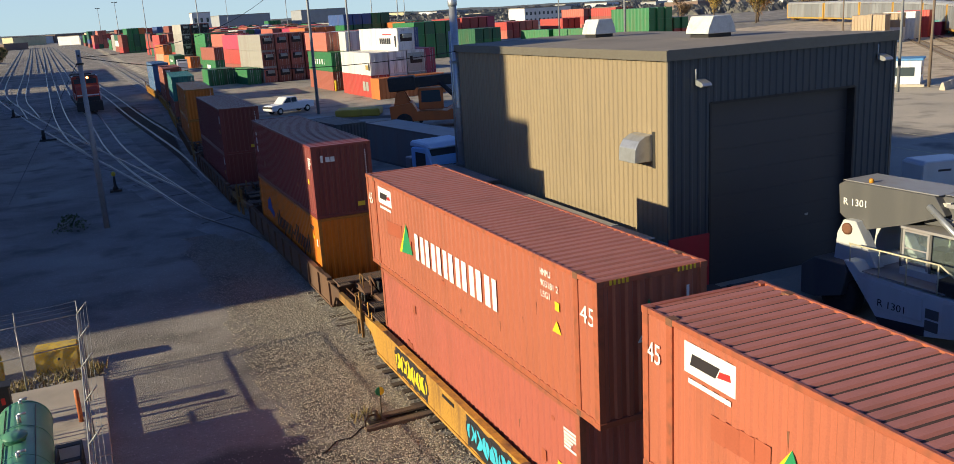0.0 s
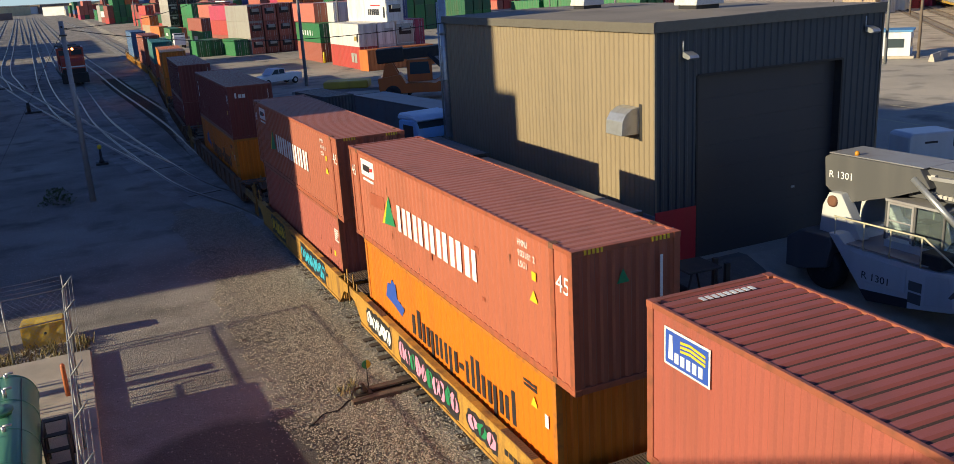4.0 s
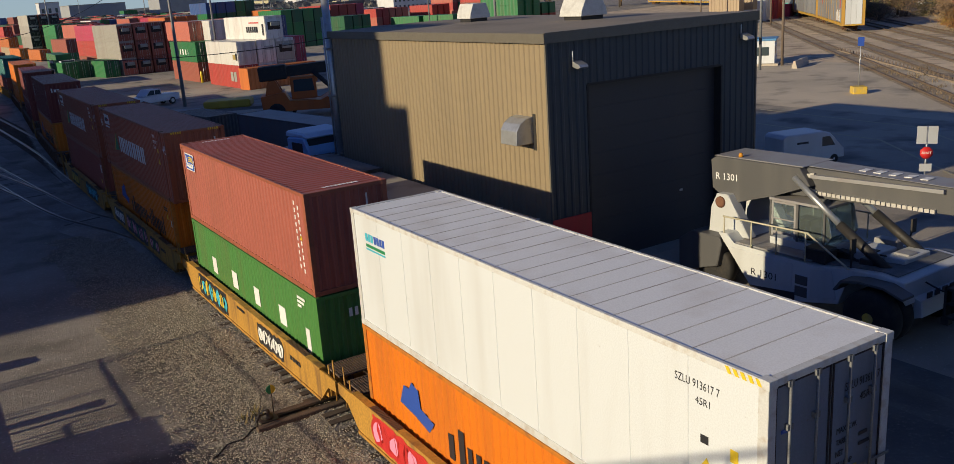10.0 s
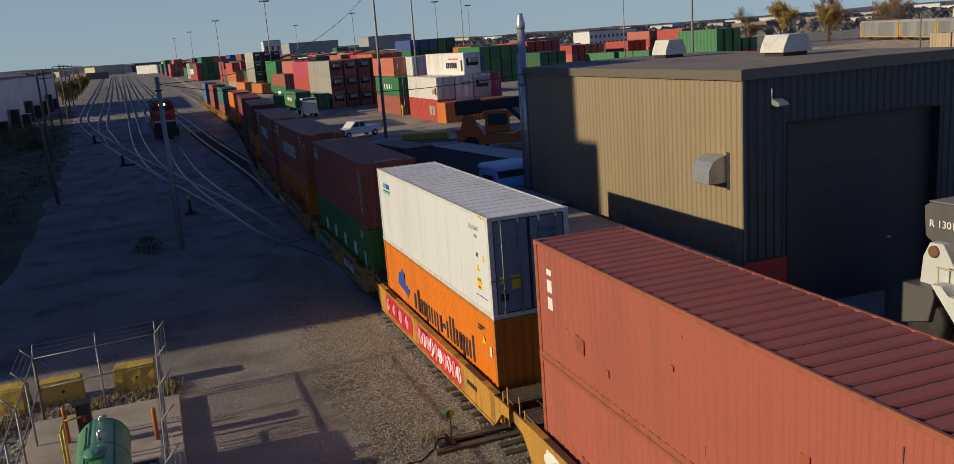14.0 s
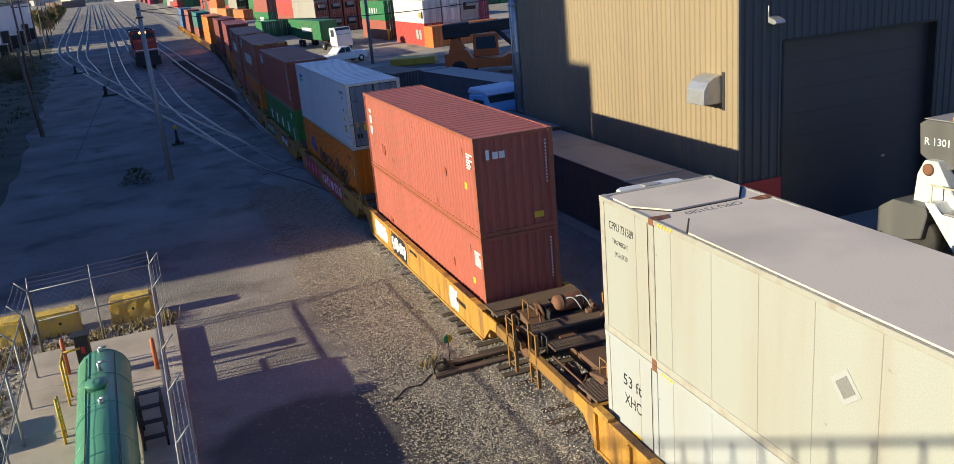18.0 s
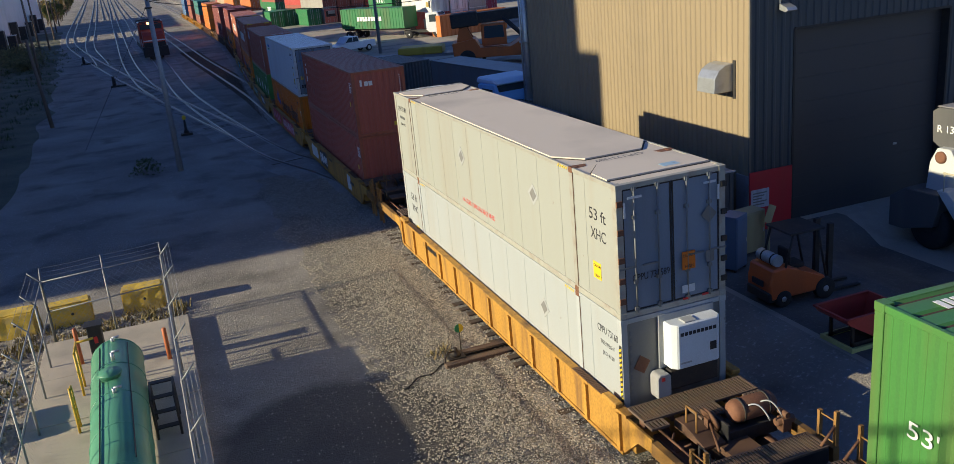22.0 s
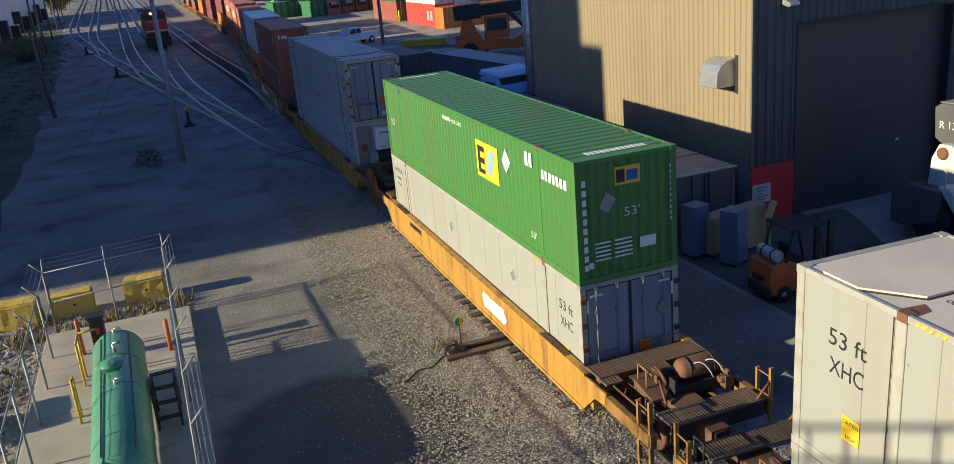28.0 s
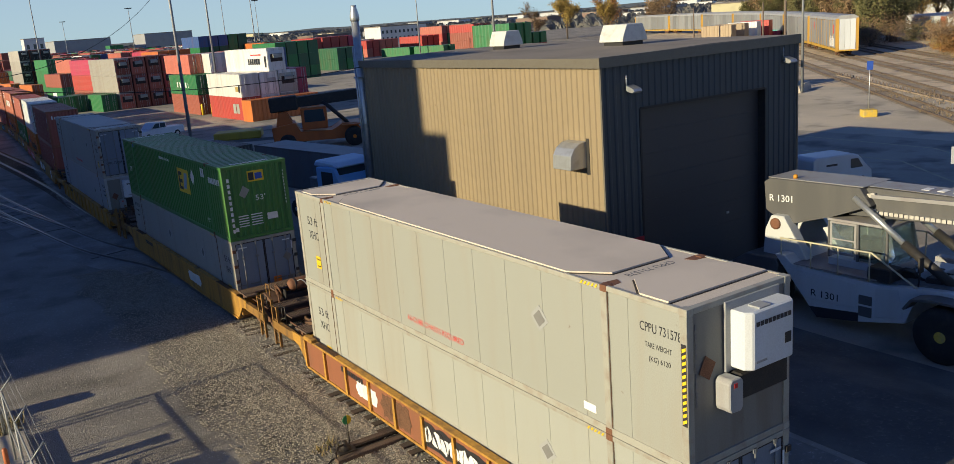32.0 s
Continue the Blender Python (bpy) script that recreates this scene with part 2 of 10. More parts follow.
def tube(bm, a, b, r, seg=10, r2=None, caps=True):
    a, b = Vector(a), Vector(b)
    q = (b - a).to_track_quat("Z", "Y")
    r2 = r if r2 is None else r2
    rings = []
    for c, rr in ((a, r), (b, r2)):
        rings.append([bm.verts.new(c + q @ Vector((rr * math.cos(2 * math.pi * i / seg), rr * math.sin(2 * math.pi * i / seg), 0)))
                      for i in range(seg)])
    for i in range(seg):
        j = (i + 1) % seg
        f = bm.faces.new((rings[0][i], rings[0][j], rings[1][j], rings[1][i]))
        f.smooth = True
    if caps:
        bm.faces.new(rings[0][::-1])
        bm.faces.new(rings[1])
    return bm


def prism(bm, pts, a, b, axis="x", m=None):
    """A polygon in the plane across an axis, drawn out from a to b along it."""
    put = {"x": lambda s, p: (s, p[0], p[1]), "y": lambda s, p: (p[0], s, p[1]), "z": lambda s, p: (p[0], p[1], s)}[axis]
    lo = [bm.verts.new(put(a, p)) for p in pts]
    hi = [bm.verts.new(put(b, p)) for p in pts]
    if m is not None:
        for q in lo + hi:
            q.co = m @ q.co
    n = len(pts)
    for i in range(n):
        bm.faces.new((lo[i], lo[(i + 1) % n], hi[(i + 1) % n], hi[i]))
    bm.faces.new(lo[::-1])
    bm.faces.new(hi)
    return bm


def lathe(bm, prof, seg=24, m=None):
    """Rings (radius, height) about z."""
    rings = []
    for r, z in prof:
        ring = [bm.verts.new((r * math.cos(2 * math.pi * i / seg), r * math.sin(2 * math.pi * i / seg), z)) for i in range(seg)]
        rings.append(ring)
    for p, q in zip(rings, rings[1:]):
        for i in range(seg):
            f = bm.faces.new((p[i], p[(i + 1) % seg], q[(i + 1) % seg], q[i]))
            f.smooth = True
    bm.faces.new(rings[0][::-1])
    bm.faces.new(rings[-1])
    if m is not None:
        for ring in rings:
            for v in ring:
                v.co = m @ v.co
    return bm


def mesh_of(name, bm, material, bevel=0.0):
    if bevel:
        bmesh.ops.bevel(bm, geom=bm.edges[:], offset=bevel, segments=1, affect="EDGES", clamp_overlap=True)
    bmesh.ops.recalc_face_normals(bm, faces=bm.faces[:])
    me = bpy.data.meshes.new(name)
    bm.to_mesh(me)
    bm.free()
    me.materials.append(material)
    return me


def part(name, bm, material, parent=None, label="", bevel=0.0):
    ob = new(name, mesh_of(name, bm, material, bevel))
    ob.parent = parent
    return tagged(ob, label)


def share(name, me, parent, m=None):
    ob = new(name, me)
    ob.parent = parent
    if m is not None:
        ob.matrix_basis = m
    return ob


def thing(name, label, category, group="", kind="", m=None):
    ob = new(name)
    ob.empty_display_size = 0.3
    if m is not None:
        ob.matrix_basis = m
    return tagged(ob, label, category, group, kind)


def solid(name, bm, material, label, category, group="", kind="", m=None, bevel=0.0):
    ob = new(name, mesh_of(name, bm, material, bevel))
    if m is not None:
        ob.matrix_basis = m
    return tagged(ob, label, category, group, kind)


def B():
    return bmesh.new()


def letters(text, size, material, parent, m, name="lettering", label="", spacing=1.0, width=None):
    """Built-in font, as a thin mesh; m puts its lower left corner."""
    cu = bpy.data.curves.new("text", "FONT")
    cu.body, cu.size, cu.extrude, cu.resolution_u, cu.space_character = text, size, 0.002, 3, spacing
    tmp = bpy.data.objects.new("text", cu)
    me = bpy.data.meshes.new_from_object(tmp)
    bpy.data.objects.remove(tmp)
    if width and len(me.vertices):
        xs = [v.co.x for v in me.vertices]
        k = width / max(1e-6, max(xs) - min(xs))
        for v in me.vertices:
            v.co.x *= k
    me.materials.append(material)
    ob = new(name, me)
    ob.parent = parent
    ob.matrix_basis = m
    return tagged(ob, label)


def on_left(x, y, z):
    """Lettering on a face that looks to -x: it reads towards -y."""
    return Matrix(((0, 0, -1, x), (-1, 0, 0, y), (0, 1, 0, z), (0, 0, 0, 1)))


def on_near(x, y, z):
    """Lettering on a face that looks to -y."""
    return Matrix(((1, 0, 0, x), (0, 0, -1, y), (0, 1, 0, z), (0, 0, 0, 1)))


def on_top(x, y, z, turn=0):
    return pose(x, y, z, 0, 0, turn)


# ---- ground ----
def smooth(a, b, x):
    k = min(1.0, max(0.0, (x - a) / (b - a)))
    return k * k * (3 - 2 * k)


def line_x(y):
    """Centre line of the train's track, to the right of the plan's y axis."""
    if y < 20:
        return -0.000993 * (y - 20) ** 2
    return 3.6 * smooth(58, 150, y) - 34 * smooth(180, 1500, y)


def ground_z(x, y):
    up = smooth(2.6, 5.0, x - line_x(min(max(y, -40), 300)))
    dip = smooth(9.0, 11.5, x) * (1 - smooth(34, 46, x)) * (1 - smooth(22.2, 24.0, y))
    return 0.6 * up * (1 - dip)


def build_ground():
    xs = [-4000, -900, -300, -120, -60, -30, -14, -6, 0, 2.6, 3.2, 3.8, 4.4, 5, 7, 9, 10.2, 11.5, 18, 25, 34, 40, 46, 50, 90, 160, 300, 900, 4000]
    ys = [-600, -120, -60, -30, -15, 0, 10, 18, 22.2, 23.1, 24, 30, 40, 50, 60, 75, 90, 110, 130, 150, 180, 220, 300, 450, 700, 1200, 2500, 4500]
    vs, fs = [], []
    for y in ys:
        for x in xs:
            dx = line_x(min(max(y, -40), 300)) * (1 if -20 < x < 60 else 0)
            vs.append((x + dx, y, ground_z(x + dx, y)))
    n = len(xs)
    for j in range(len(ys) - 1):
        for i in range(n - 1):
            a = j * n + i
            fs.append((a, a + 1, a + n + 1, a + n))
    me = bpy.data.meshes.new("ground")
    me.from_pydata(vs, [], fs)
    me.materials.append(DIRT)
    tagged(new("ground", me), "packed grey-brown dirt yard with gravel and tyre marks", "ground", kind="structure")
    # paved yard to the right of the line
    vs, fs = [], []
    yy = [-60, -30, -10, 0, 10, 18, 22.2, 23.1, 24, 30, 40, 50, 60, 75, 90, 110, 130, 150, 180, 220, 300, 430]
    for y in yy:
        for x in (5.2, 7, 9, 10.2, 11.5, 18, 25, 34, 40, 46, 56 if y < 60 else 75, 60 if y < 60 else 130):
            x2 = x + line_x(min(max(y, -40), 300)) * (1 if x < 20 else 0)
            vs.append((x2, y, ground_z(x2, y) + 0.01))
    n = 12
    for j in range(len(yy) - 1):
        for i in range(n - 1):
            a = j * n + i
            fs.append((a, a + 1, a + n + 1, a + n))
    me = bpy.data.meshes.new("paved_yard")
    me.from_pydata(vs, [], fs)
    me.materials.append(PAVING)
    tagged(new("pavement", me), "worn grey asphalt of the container yard", "pavement", kind="structure")


build_ground()
# darker sheet over the paving: deepens the train's and workshop's shade by colour
SHADED_APRON = ground_mat("shade_dark_asphalt", (0.085, 0.082, 0.076), (0.15, 0.14, 0.125), (0.19, 0.175, 0.15), 0.3, 60.0, 0.15, (0.05, 0.05, 0.05))


def build_apron():
    vs, fs = [], []
    xs, ys = (5.4, 7, 9, 10.2, 11.5, 12.6), (-10, 0, 10, 18, 22.2, 23.1, 24, 24.4)
    for y in ys:
        for x in xs:
            e = 0.5 * noise.noise(Vector((y * 0.4, x, 0))) if x > 12 else 0.0
            vs.append((x + e + line_x(y), y, ground_z(x + e + line_x(y), y) + 0.016))
    n = len(xs)
    for j in range(len(ys) - 1):
        for i in range(n - 1):
            a = j * n + i
            fs.append((a, a + 1, a + n + 1, a + n))
    me = bpy.data.meshes.new("apron")
    me.from_pydata(vs, [], fs)
    me.materials.append(SHADED_APRON)
    tagged(new("apron_pavement", me), "asphalt coloured dark for the shade between line and workshop", "pavement", kind="structure")


build_apron()
# paler copy of the paving: brightens the sunlit yard by colour
SUNLIT_PAVING = ground_mat("sunlit_yard_paving", (0.44, 0.38, 0.29), (0.58, 0.5, 0.38), (0.56, 0.49, 0.39), 0.07, 60.0, 0.15, (0.2, 0.18, 0.15))


def build_sunlit_paving():
    vs = []
    for k, (x0, x1, y) in enumerate(((46.5, 56, 8), (46.5, 62, 24.5), (46.5, 70, 46), (46.5, 74.5, 58), (48, 76, 74))):
        vs += [(x0, y, 0.6235), (x1, y, 0.6235)]
    me = bpy.data.meshes.new("slab")
    me.from_pydata(vs, [], [(2 * k, 2 * k + 1, 2 * k + 3, 2 * k + 2) for k in range(4)])
    me.materials.append(SUNLIT_PAVING)
    tagged(new("yard_road", me), "yard paving beside the tracks, coloured pale as in full sun", "road", kind="structure")


build_sunlit_paving()


def build_verge():
    """Rough grass to the left of the dirt road, with a ragged edge."""
    vs, fs = [], []
    n = 90
    for i in range(n + 1):
        y = 34 + i * 2.4
        e = -17.4 - 0.028 * (y - 40) - (0.03 * (y - 100) if y > 100 else 0) + 1.6 * noise.noise(Vector((y * 0.13, 0, 0))) + 0.6 * noise.noise(Vector((y * 0.6, 4, 0)))
        vs += [(-46, y, 0.012), (e - 4, y, 0.03), (e, y, 0.012)]
    for i in range(n):
        for k in range(2):
            a = 3 * i + k
            fs.append((a, a + 1, a + 4, a + 3))
    me = bpy.data.meshes.new("verge")
    me.from_pydata(vs, [], fs)
    me.materials.append(ground_mat("rough_verge", (0.075, 0.085, 0.05), (0.15, 0.14, 0.085), (0.2, 0.18, 0.12), 0.25, 9.0, 0.8, (0.05, 0.055, 0.035)))
    tagged(new("grass_verge", me), "rough dark grass verge beside the dirt road", "verge", kind="structure")


build_verge()


# ---- tracks ----
def track_points(fn, y0, y1, step):
    n = max(2, int(abs(y1 - y0) / step) + 1)
    return [(fn(y0 + (y1 - y0) * i / (n - 1)), y0 + (y1 - y0) * i / (n - 1)) for i in range(n)]


def sweep(bm, pts, off, prof, z):
    """A closed profile (across, up) drawn along plan points, shifted sideways by off."""
    rings = []
    for i, (x, y) in enumerate(pts):
        a, b = pts[max(0, i - 1)], pts[min(len(pts) - 1, i + 1)]
        d = Vector((b[0] - a[0], b[1] - a[1])).normalized()
        nx, ny = d.y, -d.x
        zz = z(x, y) if callable(z) else z
        rings.append([bm.verts.new((x + nx * (off + p), y + ny * (off + p), zz + q)) for p, q in prof])
    n = len(prof)
    for r, s in zip(rings, rings[1:]):
        for k in range(n):
            bm.faces.new((r[k], r[(k + 1) % n], s[(k + 1) % n], s[k]))
    bm.faces.new(rings[0][::-1])
    bm.faces.new(rings[-1])


RAIL = [(-0.07, 0), (-0.07, 0.02), (-0.015, 0.045), (-0.015, 0.11), (-0.036, 0.125), (-0.036, 0.155), (0.036, 0.155),
        (0.036, 0.125), (0.015, 0.11), (0.015, 0.045), (0.07, 0.02), (0.07, 0)]
RAIL_FAR = [(-0.045, 0), (-0.045, 0.155), (0.045, 0.155), (0.045, 0)]
_tie = mesh_of("tie", box(B(), -1.3, 1.3, -0.115, 0.115, -0.1, 0.012), WOOD)


def track(fn, y0, y1, label, ties=0, step=3.0, z=0.02, prof=RAIL, tie_from=None, mat_=None):
    t = thing("railway_track", label, "railway track", "yard tracks", "structure")
    pts = track_points(fn, y0, y1, step)
    for s in (-0.755, 0.755):
        bm = B()
        sweep(bm, pts, s, prof, z)
        part("rail", bm, mat_ or RAIL_TOP, t)
    y = y0 if tie_from is None else tie_from
    for i in range(ties):
        dx = fn(y + 0.3) - fn(y - 0.3)
        zz = z(fn(y), y) if callable(z) else z
        share("tie", _tie, t, pose(fn(y), y, zz + random.uniform(-0.01, 0.01), 0, 0, math.degrees(-math.atan2(dx, 0.6)) + random.uniform(-1, 1)))
        y += 0.52
    bm = B()
    while y < min(y1, 140) and ties:
        zz = z(fn(y), y) if callable(z) else z
        box(bm, fn(y) - 1.3, fn(y) + 1.3, y - 0.115, y + 0.115, zz - 0.1, zz + 0.008)
        y += 0.52
    if len(bm.verts):
        tagged(part("far_ties", bm, WOOD, t), kind="stuff")
    else:
        bm.free()
    return t


def ballast(fn, y0, y1, half, label, z=0.0):
    bm = B()
    sweep(bm, track_points(fn, y0, y1, 4.0), 0, [(-half - 0.7, -0.05), (-half, 0.05), (half, 0.05), (half + 0.7, -0.05)], z)
    solid("ballast_bed", bm, BALLAST, label, "ballast", "ballast beds", "structure")


_main = track(line_x, -40, 900, "main yard track with wooden ties and worn rails", 130, tie_from=-12)
# longer ties where the switch gear stands
_long = mesh_of("switch_tie", box(B(), -1.7, 1.3, -0.12, 0.12, -0.1, 0.075), WOOD)
for _i in range(44):
    _y = 10.3 + _i * 0.56
    share("switch_tie", _long, _main, pose(line_x(_y) + 0.09 * math.sin(_i * 2.3), _y, 0.012 * math.sin(_i * 1.1) + (0.02 if 20.3 < _y < 25.5 else -0.022), 0, 0, 2.0 * math.sin(_i * 1.7)))
ballast(line_x, -40, 420, 1.75, "grey crushed-stone ballast under the train")


def curve(pts):
    """A smooth line through plan points (y, x)."""
    def fn(y):
        if y <= pts[0][0]:
            return pts[0][1]
        if y >= pts[-1][0]:
            return pts[-1][1]
        i = max(k for k in range(len(pts) - 1) if pts[k][0] <= y)
        p0, p1, p2, p3 = pts[max(0, i - 1)], pts[i], pts[i + 1], pts[min(len(pts) - 1, i + 2)]
        h = p2[0] - p1[0]
        m1 = (p2[1] - p0[1]) / (p2[0] - p0[0])
        m2 = (p3[1] - p1[1]) / (p3[0] - p1[0])
        k = (y - p1[0]) / h
        return ((2 * k ** 3 - 3 * k * k + 1) * p1[1] + (k ** 3 - 2 * k * k + k) * h * m1 + (3 * k * k - 2 * k ** 3) * p2[1] + (k ** 3 - k * k) * h * m2)
    return fn


side_a = curve([(38, 0.0), (46, -1.0), (53.5, -3.05), (66, -4.6), (81, -6.0), (92, -6.7), (106, -7.1), (122, -7.5), (140, -8.1), (180, -9.7), (268, -11.7), (355, -14), (524, -18.2), (992, -29.5)])
ladder = curve([(60, -3.9), (66, -4.9), (83, -7.6), (104, -11.0), (122, -13.7), (150, -17.6), (179, -21.2), (206, -23.4), (250, -25.4), (400, -30.5), (1000, -51)])
track(side_a, 40, 900, "curving siding with shiny rails", 120, 2.5)
track(ladder, 62, 900, "ladder track that swings away to the left", 100, 2.5)
track(curve([(52, -0.1), (66, -0.6), (80, -0.75), (100, -1.6), (122, -2.65), (155, -3.75), (190, -5.1), (254, -7.1), (400, -10.6), (620, -16), (1000, -26)]), 56, 900, "straight track beside the train", 100, 3.0)
track(curve([(88, -8.3), (97, -9.5), (104.5, -10.2), (123, -11.3), (147, -12.2), (188, -13.3), (259, -15.2), (441, -19.6), (1030, -35)]), 90, 900, "long parallel yard siding", 0, 3.0)
track(curve([(132, -14.9), (148, -16.2), (167, -17.8), (195, -19.1), (270, -21.2), (492, -27.8), (1100, -46.7)]), 134, 900, "long parallel yard siding", 20, 3.0)
track(curve([(300, -18.3), (1000, -40.5)]), 300, 900, "long parallel yard siding", 0, 5.0, prof=RAIL_FAR)
for fn, a, b_, hw, z_ in ((side_a, 46, 300, 1.8, -0.009), (ladder, 66, 250, 1.8, -0.018)):
    ballast(fn, a, b_, hw, "dark ballast under the siding", z_)


# ---- maintenance building ----
def corrugated(bm, a, b, z0, z1, out, pitch=0.3, depth=0.04):
    """Upright ribbed sheet from plan point a to b; ribs stand out along `out`."""
    a, b, out = Vector((*a, 0)), Vector((*b, 0)), Vector((*out, 0))
    d = b - a
    n = max(1, int(d.length / pitch))
    prof = []
    for i in range(n):
        for f, h in ((0.0, 0), (0.5, 0), (0.62, depth), (0.88, depth)):
            prof.append(((i + f) / n, h))
    prof.append((1.0, 0))
    lo = [bm.verts.new(a + d * s + out * h + Vector((0, 0, z0))) for s, h in prof]
    hi = [bm.verts.new(a + d * s + out * h + Vector((0, 0, z1))) for s, h in prof]
    for i in range(len(prof) - 1):
        bm.faces.new((lo[i], lo[i + 1], hi[i + 1], hi[i]))


TAN = mat("tan_siding", (0.30, 0.235, 0.145), 0.55, 0.1, var=0.05, scale=0.5, dirty=0.3, dirt=(0.17, 0.14, 0.1), streak=True, bump=0.03)
CHARCOAL = mat("charcoal_siding", (0.05, 0.063, 0.075), 0.5, 0.1, var=0.06, scale=0.6, dirty=0.25, streak=True, bump=0.03)
DOOR_PAINT = mat("dark_door", (0.05, 0.05, 0.056), 0.5, 0.1, var=0.05, scale=0.6, dirty=0.15, streak=True)
ROOFING = mat("roof_membrane", (0.25, 0.215, 0.175), 0.9, var=0.12, scale=0.35, dirty=0.5, dirt=(0.09, 0.08, 0.075))
FASCIA = mat("roof_fascia", (0.16, 0.145, 0.115), 0.5, 0.2)


def build_shop():
    X0, X1, Y0, Y1, Z0, Z1 = 9.02, 19.55, 24.5, 42.3, 0.55, 9.05
    s = thing("workshop_building", "flat-roofed workshop with tan ribbed side and charcoal front", "building", kind="structure")
    bm = B()
    corrugated(bm, (X0, Y1), (X0, Y0), Z0, Z1, (-1, 0))
    part("side_wall", bm, TAN, s, "tan ribbed metal wall lit by the sun")
    D0, D1, DZ = 10.75, 17.6, 7.38
    bm = B()
    corrugated(bm, (X0, Y0), (D0, Y0), Z0, Z1, (0, -1))
    corrugated(bm, (D1, Y0), (X1, Y0), Z0, Z1, (0, -1))
    corrugated(bm, (D0, Y0), (D1, Y0), DZ, Z1, (0, -1))
    part("front_wall", bm, CHARCOAL, s, "charcoal ribbed metal wall")
    bm = B()
    box(bm, X0 - 0.06, X0 + 0.02, Y0 - 0.06, Y0 + 0.02, Z0, Z1)
    box(bm, X1 - 0.02, X1 + 0.06, Y0 - 0.06, Y0 + 0.02, Z0, Z1)
    part("corner_trim", bm, FASCIA, s)
    bm = B()
    box(bm, X0 + 0.03, X1 - 0.03, Y1 - 0.2, Y1 - 0.02, Z0, Z1)
    box(bm, X1 - 0.2, X1 - 0.03, Y0 + 0.1, Y1 - 0.25, Z0, Z1)
    part("back_walls", bm, CHARCOAL, s)
    # door: sectional panels set back, with jambs
    dm = mesh_of("door_panel", box(B(), D0 + 0.02, D1 - 0.02, Y0 + 0.3, Y0 + 0.36, 0.0, 0.846), DOOR_PAINT, 0.003)
    door = thing("door_1", "", "")
    door.parent = s
    for i in range(8):
        share("door_panel", dm, door, pose(0, 0, Z0 + i * 0.848))
    bm = B()
    box(bm, D0 - 0.02, D0 + 0.06, Y0 - 0.05, Y0 + 0.42, Z0, DZ)
    box(bm, D1 - 0.06, D1 + 0.02, Y0 - 0.05, Y0 + 0.42, Z0, DZ)
    box(bm, D0 + 0.06, D1 - 0.06, Y0 - 0.05, Y0 + 0.42, DZ - 0.05, DZ + 0.04)
    part("door_frame", bm, DARK, s)
    bm = B()
    box(bm, 15.6, 15.75, Y0 + 0.27, Y0 + 0.3, 2.6, 2.68)
    part("door_handle", bm, STEEL, door)
    # roof with a shallow gable and a fascia all round
    bm = B()
    prism(bm, [(X0 - 0.12, Z1 + 0.02), (X0 - 0.12, Z1 + 0.22), ((X0 + X1) / 2, Z1 + 0.3), (X1 + 0.12, Z1 + 0.24), (X1 + 0.12, Z1 + 0.02)],
          Y0 - 0.1, Y1 + 0.1, "y")
    part("roof", bm, ROOFING, s, "dusty tan-brown flat roof")
    bm = B()
    box(bm, X0 - 0.18, X0 - 0.125, Y0 - 0.16, Y1 + 0.1, Z1 - 0.1, Z1 + 0.24)
    box(bm, X0 - 0.12, X1 + 0.15, Y0 - 0.16, Y0 - 0.105, Z1 - 0.1, Z1 + 0.26)
    part("fascia", bm, FASCIA, s)
    # side exhaust hood
    bm = B()
    pr = [(X0 - 0.05, 6.4), (X0 - 0.35, 6.36), (X0 - 0.62, 6.2), (X0 - 0.78, 5.95), (X0 - 0.82, 5.45), (X0 - 0.05, 5.45)]
    prism(bm, pr, 25.35, 26.35, "y")
    part("exhaust_hood", bm, STEEL, s, "bright galvanised exhaust hood", 0.015)
    bm = B()
    box(bm, X0 - 0.06, X0 - 0.04, 25.2, 25.36, 5.2, 6.5)
    part("hood_backplate", bm, DARK, s)
    # chimney pipe at the far corner
    bm = B()
    tube(bm, (X0 - 0.02, 42.6, 1.0), (X0 - 0.02, 42.6, 11.2), 0.2, 16)
    lathe(bm, [(0.2, 11.2), (0.24, 11.3), (0.24, 11.5), (0.14, 11.9), (0.14, 12.0)], 16, pose(X0 - 0.02, 42.6, 0))
    part("chimney_pipe", bm, STEEL, s, "tall galvanised flue pipe")
    bm = B()
    for z in (3.0, 6.0, 8.4):
        box(bm, X0 - 0.3, X0 + 0.26, 42.32, 42.86, z, z + 0.08)
    tube(bm, (X0 - 0.34, 42.5, 3.0), (X0 - 0.34, 42.5, 10.0), 0.05, 8)
    part("pipe_bracket", bm, STEEL, s)
    # wall lamps
    for x, z in ((10.3, 8.26), (18.8, 8.5)):
        bm = B()
        prism(bm, [(0, 0), (-0.35, -0.12), (-0.42, -0.22), (-0.3, -0.28), (0, -0.2)], x - 0.2, x + 0.2, "x", pose(0, Y0 - 0.05, z))
        tube(bm, (x - 0.2, Y0 - 0.1, z), (x - 0.2, Y0 - 0.1, z + 0.35), 0.025, 6)
        part("wall_lamp", bm, STEEL, s, "grey floodlight head on the wall", 0.01)
